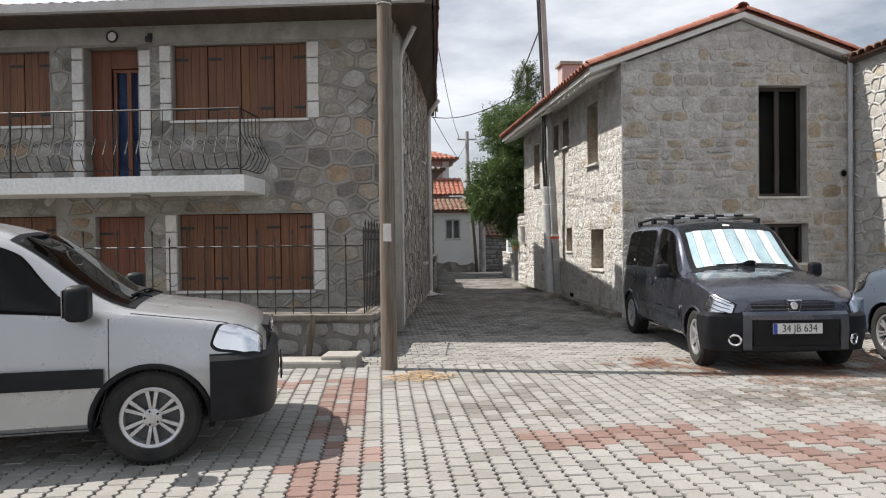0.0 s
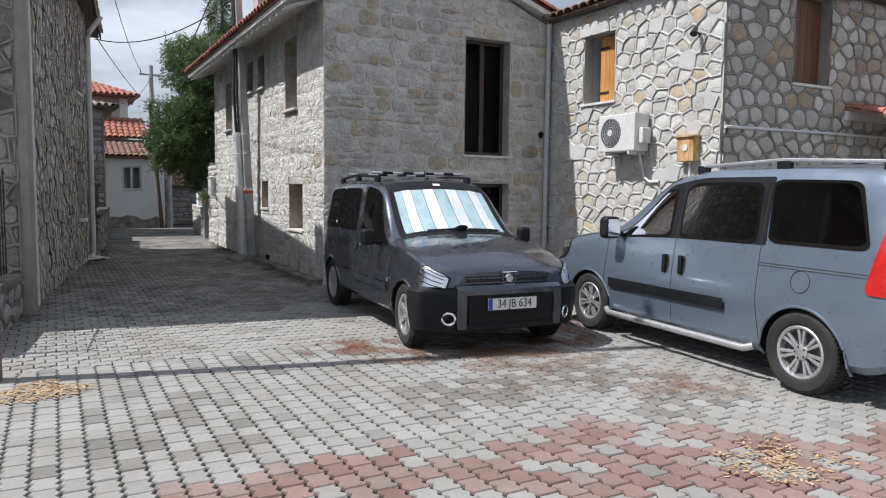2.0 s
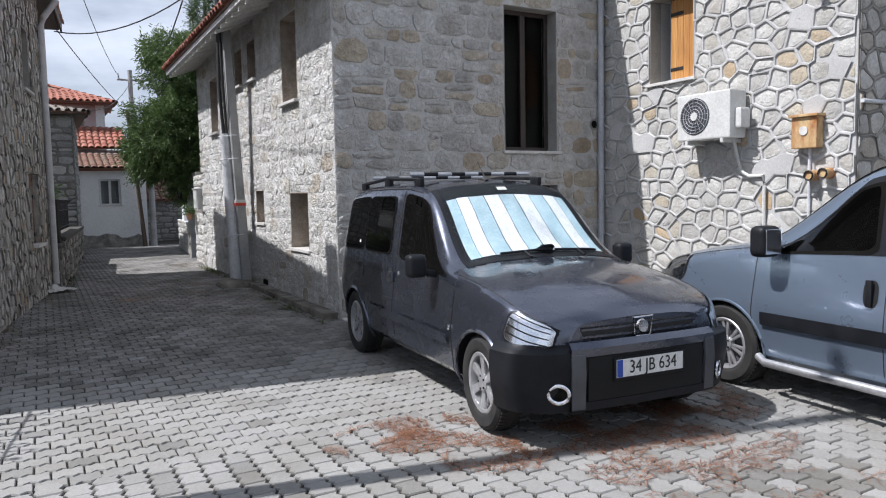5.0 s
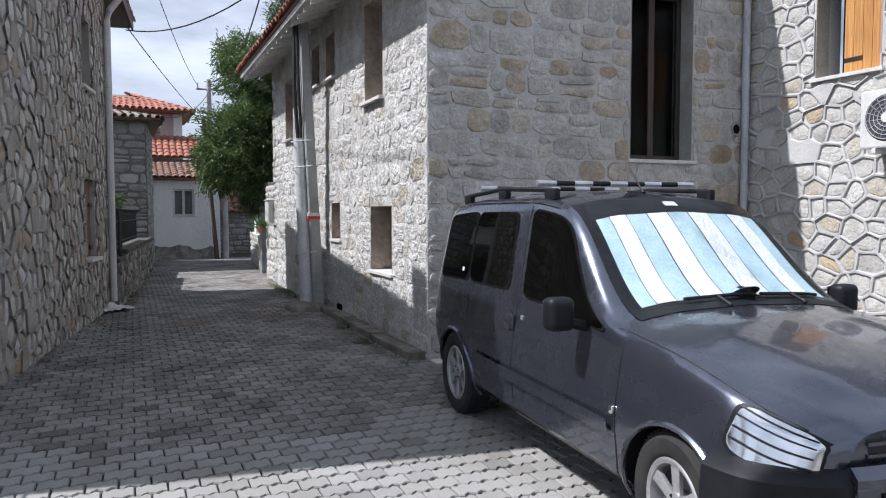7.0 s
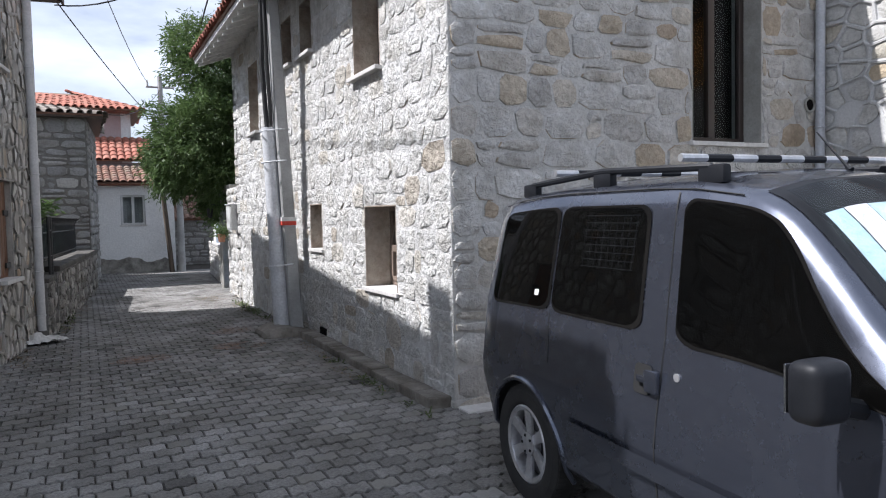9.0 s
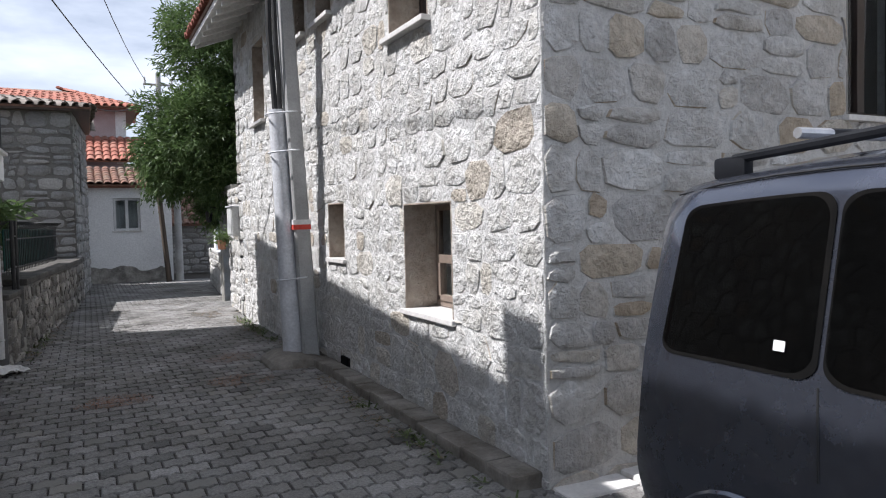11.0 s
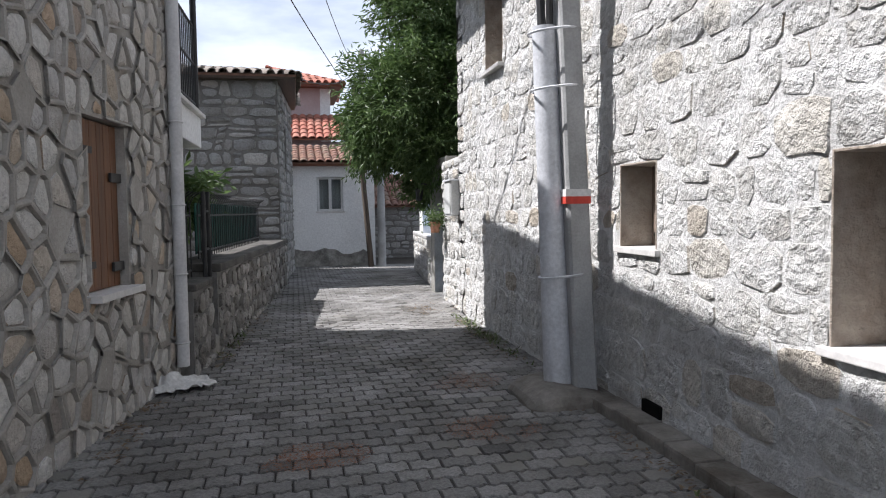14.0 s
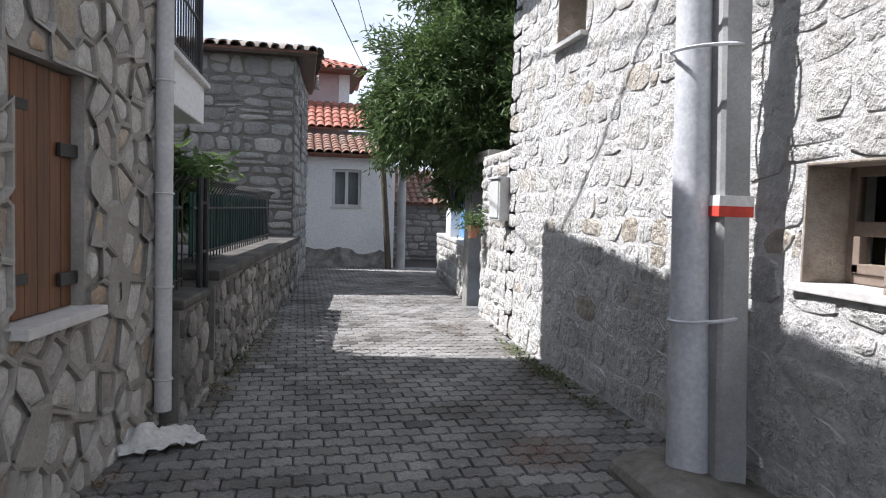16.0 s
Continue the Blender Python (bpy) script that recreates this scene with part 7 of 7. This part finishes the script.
def tree(name, label, base, top, clouds, seed, leaf, trunk_r, count, size, aspect):
    t = thing(name, label, "tree", at=base)
    rng = random.Random(seed)
    b = Vector(base)
    hi = Vector(top) - b
    pts = [Vector((0, 0, -0.1)), hi * 0.3 + Vector((0.06, 0.03, 0)), hi * 0.6 + Vector((-0.05, 0.05, 0)), hi]
    tube("trunk", pts, [trunk_r, trunk_r * 0.85, trunk_r * 0.6, trunk_r * 0.25], M["bark"], t, sides=10)
    vs, fs = [], []
    for c, r in clouds:
        c = Vector(c) - b
        tube("limb", [hi * 0.45, hi * 0.45 + (c - hi * 0.45) * 0.5 + Vector((0, 0, -0.08)), c], [trunk_r * 0.5, trunk_r * 0.35, trunk_r * 0.1], M["bark"], t, sides=7)
        v, f = leaf_cloud(rng, c, r, int(count * r[0] * r[2]), size, aspect)
        o = len(vs)
        vs += v
        fs += [tuple(o + k for k in q) for q in f]
    tagged(mesh_ob("crown", vs, fs, leaf, t), kind="stuff")


tree("laurel_tree", "dense green narrow-leaved tree leaning over the lane wall", (0.95, 11.8, 0.0), (0.5, 11.6, 4.0),
     [((0.55, 11.2, 3.5), (1.5, 1.4, 1.3)), ((-0.35, 11.2, 3.1), (1.1, 1.1, 1.1)), ((-0.6, 11.6, 2.6), (0.8, 0.9, 0.7)), ((0.5, 11.4, 4.8), (1.3, 1.3, 1.1)), ((0.3, 10.8, 2.4), (0.8, 0.8, 0.7)), ((0.9, 10.2, 2.8), (0.6, 0.7, 0.8)), ((-0.1, 11.5, 5.3), (0.8, 0.9, 0.6)), ((0.2, 11.6, 1.9), (0.5, 0.6, 0.5))], 3, M["leaf"], 0.16, 12000, 0.115, 0.12)
tree("conifer_tree", "tall dark green conifer behind the limestone house", (2.6, 19.0, 0.0), (2.4, 19.0, 9.0),
     [((2.4, 19.0, 8.3), (0.7, 0.8, 1.0)), ((2.3, 19.0, 7.2), (1.2, 1.2, 0.8)), ((2.6, 19.0, 6.2), (1.5, 1.4, 1.0)), ((2.2, 19.0, 5.2), (1.6, 1.5, 1.0)), ((2.6, 19, 4.2), (1.7, 1.5, 1.0))], 5, M["leaf_dark"], 0.2, 5500, 0.12, 0.11)
bush = thing("potted_shrub", "leafy green shrub behind the yard fence", "shrub", at=(-3.5, 7.6, 0.3))
v, f = leaf_cloud(random.Random(9), (0, 0, 1.25), (0.55, 0.6, 0.5), 2600, 0.14, 0.17, shells=0.2)
tagged(mesh_ob("foliage", v, f, M["leaf"], bush), kind="stuff")
tube("stem", [(0, 0, 0), (0.03, 0, 0.6), (0, 0, 1.3)], [0.04, 0.03, 0.015], M["bark"], bush)

# ---- litter on the ground ----
sack = thing("crumpled_sack", "crumpled white paper sack lying against the wall", "litter")
bm = bmesh.new()
bmesh.ops.create_grid(bm, x_segments=22, y_segments=16, size=0.5)
for v in bm.verts:
    x, y = v.co.x, v.co.y
    hgt = 0.10 * max(0, 1 - 2.2 * math.hypot(x + 0.12, y * 1.1)) + 0.035
    hgt += 0.05 * noise.noise(Vector((x * 6, y * 6, 1))) + 0.03 * abs(noise.noise(Vector((x * 13, y * 13, 4))))
    v.co = Vector((x * 0.46 + 0.03 * noise.noise(Vector((x * 4, y * 4, 7))), y * 0.34 + 0.04 * noise.noise(Vector((x * 5, y * 3, 2))), max(0.004, hgt)))
ob = part("sheet", bm, M["paper"], sack, smooth=True)
ob.matrix_basis = pose(-2.98, 5.02, gz(5.0), 0, 0, 25)
ob.modifiers.new("thickness", 'SOLIDIFY').thickness = 0.004


def litter(name, label, patches, count, length, mat, seed, width=0.05, flat=0.25):
    rng = random.Random(seed)
    vs, fs = [], []
    for (cx, cy, rx, ry, share) in patches:
        for k in range(int(count * share)):
            a, q = rng.uniform(0, 2 * math.pi), rng.random() ** 0.7
            x, y = cx + math.cos(a) * rx * q, cy + math.sin(a) * ry * q
            if noise.noise(Vector((x * 3.1, y * 3.1, seed))) < -0.08:
                continue
            z = gz(y) + rng.uniform(0.0, 0.012)
            h = rng.uniform(0, math.pi * 2)
            e = Vector((math.cos(h), math.sin(h), rng.uniform(-flat, flat))) * length * rng.uniform(0.5, 1.2)
            s = Vector((-math.sin(h), math.cos(h), 0)) * length * width
            o = Vector((x, y, z + 0.006))
            b = len(vs)
            vs += [o - s, o + s, o + e + s * 0.6, o + e - s * 0.6]
            fs.append((b, b + 1, b + 2, b + 3))
    tagged(mesh_ob(name, vs, fs, mat), label, "litter", kind="stuff")


litter("needle_litter", "rust-brown dry needle litter on the pavers by the cars", [(-1.15, -4.15, 0.55, 0.35, 1.0), (-0.5, -4.75, 0.7, 0.35, 1.2), (0.7, -4.7, 0.9, 0.45, 2.0), (0.2, -5.35, 0.8, 0.4, 0.9), (1.3, -4.0, 0.5, 0.5, 0.8), (0.7, -6.6, 0.6, 0.5, 0.5), (-0.2, -6.0, 0.9, 0.4, 0.3)], 2600, 0.05, M["needles"], 1, 0.045)
litter("wood_shavings", "pale wood shavings scattered near the pole", [(-3.85, -4.55, 0.4, 0.3, 1.0), (0.0, -8.0, 0.5, 0.35, 0.6)], 900, 0.03, M["straw"], 2, 0.25)
litter("leaf_litter", "brown leaf litter gathered along the wall feet", [(-3.15, 4.3, 0.12, 1.2, 1.0), (-2.8, 6.6, 0.15, 0.9, 1.0), (-2.6, 8.5, 0.15, 1.5, 0.8), (-0.3, 2.2, 0.12, 1.8, 0.5), (-0.2, 6.4, 0.15, 1.4, 0.8), (-0.35, 8.8, 0.4, 0.6, 0.6), (-3.6, 1.5, 0.15, 1.6, 0.7)], 420, 0.035, M["leaf_brown"], 3, 0.22)
litter("brick_dust", "reddish crumbs spilled on the alley pavers", [(-2.05, 3.25, 0.34, 0.22, 0.45), (-0.95, 3.5, 0.3, 0.25, 0.4), (-0.85, 4.7, 0.3, 0.3, 0.3)], 2600, 0.011, M["needles"], 6, 0.4, 0.1)
litter("wall_weeds", "small green weeds in the joints along the wall feet", [(-0.28, 1.2, 0.1, 1.4, 1.0), (-0.15, 6.6, 0.1, 1.6, 1.2), (-2.75, 7.5, 0.1, 2.0, 1.0), (-2.45, 11.0, 0.1, 1.6, 0.8), (-4.1, -1.0, 0.2, 0.5, 0.4), (1.3, -3.6, 0.3, 0.3, 0.4)], 420, 0.05, M["moss"], 4, 0.16, 0.9)

lan = thing("gate_lantern", "small black lantern beside the blue gate", "lamp")
tube("arm", [(0.12, 10.78, 1.78), (-0.06, 10.78, 1.82), (-0.10, 10.78, 1.76)], 0.012, M["iron"], lan, sides=6)
bm = bmesh.new()
tube_into(bm, [(-0.10, 10.78, 1.76), (-0.10, 10.78, 1.72), (-0.10, 10.78, 1.56), (-0.10, 10.78, 1.53)], [0.02, 0.07, 0.05, 0.02], 6)
part("cage", bm, M["iron"], lan)
pot = thing("hanging_flower_pot", "terracotta flower pot hung by the gate", "flower pot", at=(-0.06, 9.7, 1.05))
tube("pot", [(0, 0, 0), (0, 0, 0.14), (0, 0, 0.16)], [0.06, 0.085, 0.09], M["clay"], pot, sides=14)
tube("hook", [(0.0, 0, 0.14), (0.09, 0, 0.2), (0.16, 0, 0.22)], 0.006, M["iron"], pot, sides=5)
v, f = leaf_cloud(random.Random(12), (0, 0, 0.22), (0.13, 0.14, 0.12), 420, 0.06, 0.2, shells=0.1)
tagged(mesh_ob("foliage", v, f, M["leaf"], pot), kind="stuff")

# ---- stones laid into the walls ----
for args in LATE:
    lay_stones(*args)

# ---- pavers ----
PL, PW, PA = 0.172, 0.142, 0.013


def paver_mesh(mat):
    g = 0.0095
    l, w = PL / 2 - g * 0.5, PW / 2 - g
    side = [(-1.0, 0.0), (-0.72, 1.0), (-0.28, -1.0), (0.28, 1.0), (0.72, -1.0), (1.0, 0.0)]
    right = [(w + PA * b, l * a) for a, b in side]
    left = [(-w + PA * b, l * a) for a, b in side]
    ring = right + left[::-1]
    n = len(ring)
    vs = [(x, y, -0.03) for x, y in ring] + [(x, y, -0.008) for x, y in ring] + [(x * 0.925, y * 0.94, 0.0) for x, y in ring]
    fs = [(r * n + k, r * n + (k + 1) % n, (r + 1) * n + (k + 1) % n, (r + 1) * n + k) for r in (0, 1) for k in range(n)]
    m = n // 2
    for k in range(m - 1):
        fs.append((2 * n + k, 2 * n + k + 1, 2 * n + n - 2 - k, 2 * n + n - 1 - k))
    me = bpy.data.meshes.new("paver")
    me.from_pydata(vs, [], fs)
    me.materials.append(mat)
    return me, vs, fs


RED_ZONES = [(-4.85, -9.6, -4.38, -4.85), (-3.3, -7.2, -1.9, -6.75), (-2.5, -7.6, -0.9, -7.0), (-1.5, -7.9, 0.4, -7.35), (-0.9, -7.5, -0.45, -6.9), (-0.7, -8.8, 1.3, -7.9), (-5.8, -4.9, -4.3, -4.55), (-1.0, -9.4, -0.2, -8.4)]
DARK_ZONES = [(-3.6, -6.4, -2.5, -5.0), (-1.6, -6.4, 0.9, -5.6), (-0.2, -7.2, 1.2, -6.6)]


def paver_kind(x, y, rng):
    wob = 0.22 * noise.noise(Vector((x * 2.2, y * 2.2, 0)))
    for a, b, c, d in RED_ZONES:
        if a + wob < x < c + wob and b + wob < y < d + wob:
            return "paver_red" if rng.random() < 0.86 else "paver_grey"
    if y > -2.5:
        return "paver_dark" if rng.random() < 0.06 else "paver_alley" if y > -1.6 - 0.5 * noise.noise(Vector((x, y, 5))) else "paver_grey"
    for a, b, c, d in DARK_ZONES:
        if a < x < c and b < y < d and rng.random() < 0.5:
            return "paver_dark"
    return "paver_dark" if rng.random() < 0.015 else "paver_grey"


paving = tagged(new("pavement"), "interlocking grey concrete pavers with red bands", "paving", kind="structure")
protos = {k: paver_mesh(M[k]) for k in ("paver_red", "paver_grey", "paver_alley", "paver_dark")}
joined = {k: ([], []) for k in protos}
rng = random.Random(77)
single = 0


def lay_paver(x, y, turn):
    global single
    k = paver_kind(x, y, rng)
    zt = gz(y) + rng.uniform(-0.003, 0.003) + 0.008 * noise.noise(Vector((x * 0.8, y * 0.8, 2)))
    m = Matrix.Translation((x, y, zt)) @ Euler(((gz(y + 0.1) - gz(y - 0.1)) / 0.2 + rng.uniform(-0.008, 0.008), rng.uniform(-0.008, 0.008), rng.uniform(-0.02, 0.02))).to_matrix().to_4x4() @ Matrix.Rotation(turn, 4, 'Z')
    if -3.0 < x < -0.3 and -1.2 < y < 3.4 and single < 300:
        ob = new("paver", protos[k][0])
        ob.parent = paving
        ob.matrix_basis = m
        single += 1
    else:
        vs, fs = joined[k]
        b = len(vs)
        vs += [m @ Vector(v) for v in protos[k][1]]
        fs += [tuple(b + q for q in f) for f in protos[k][2]]


# the square: joints run up the street
for j in range(int(-13.0 / PL), int(-3.9 / PL)):
    for i in range(math.floor(-10.5 / PW), math.ceil(7.5 / PW)):
        lay_paver((i + 0.5) * PW, j * PL + (PL / 2 if i % 2 else 0.0), 0.0)
# the alley: joints run across
y_first = int(-3.9 / PL) * PL - PL / 2 + PW / 2 + 0.004
for j in range(int((17.3 - y_first) / PW)):
    y = y_first + j * PW
    x0, x1 = (-4.7, 4.2) if y < -0.1 else (-4.15 + 0.148 * (y + 0.95) if y < 5.5 else -3.1, 0.0 if y < 9 else 0.6)
    if y > 16.0:
        x0, x1 = -3.0, 3.2
    for i in range(math.floor(x0 / PL), math.ceil(x1 / PL)):
        lay_paver((i + 0.5) * PL + (PL / 2 if j % 2 else 0.0), y, math.pi / 2)
for k, (vs, fs) in joined.items():
    if fs:
        tagged(mesh_ob("paver_field", vs, fs, M[k], paving), kind="stuff")
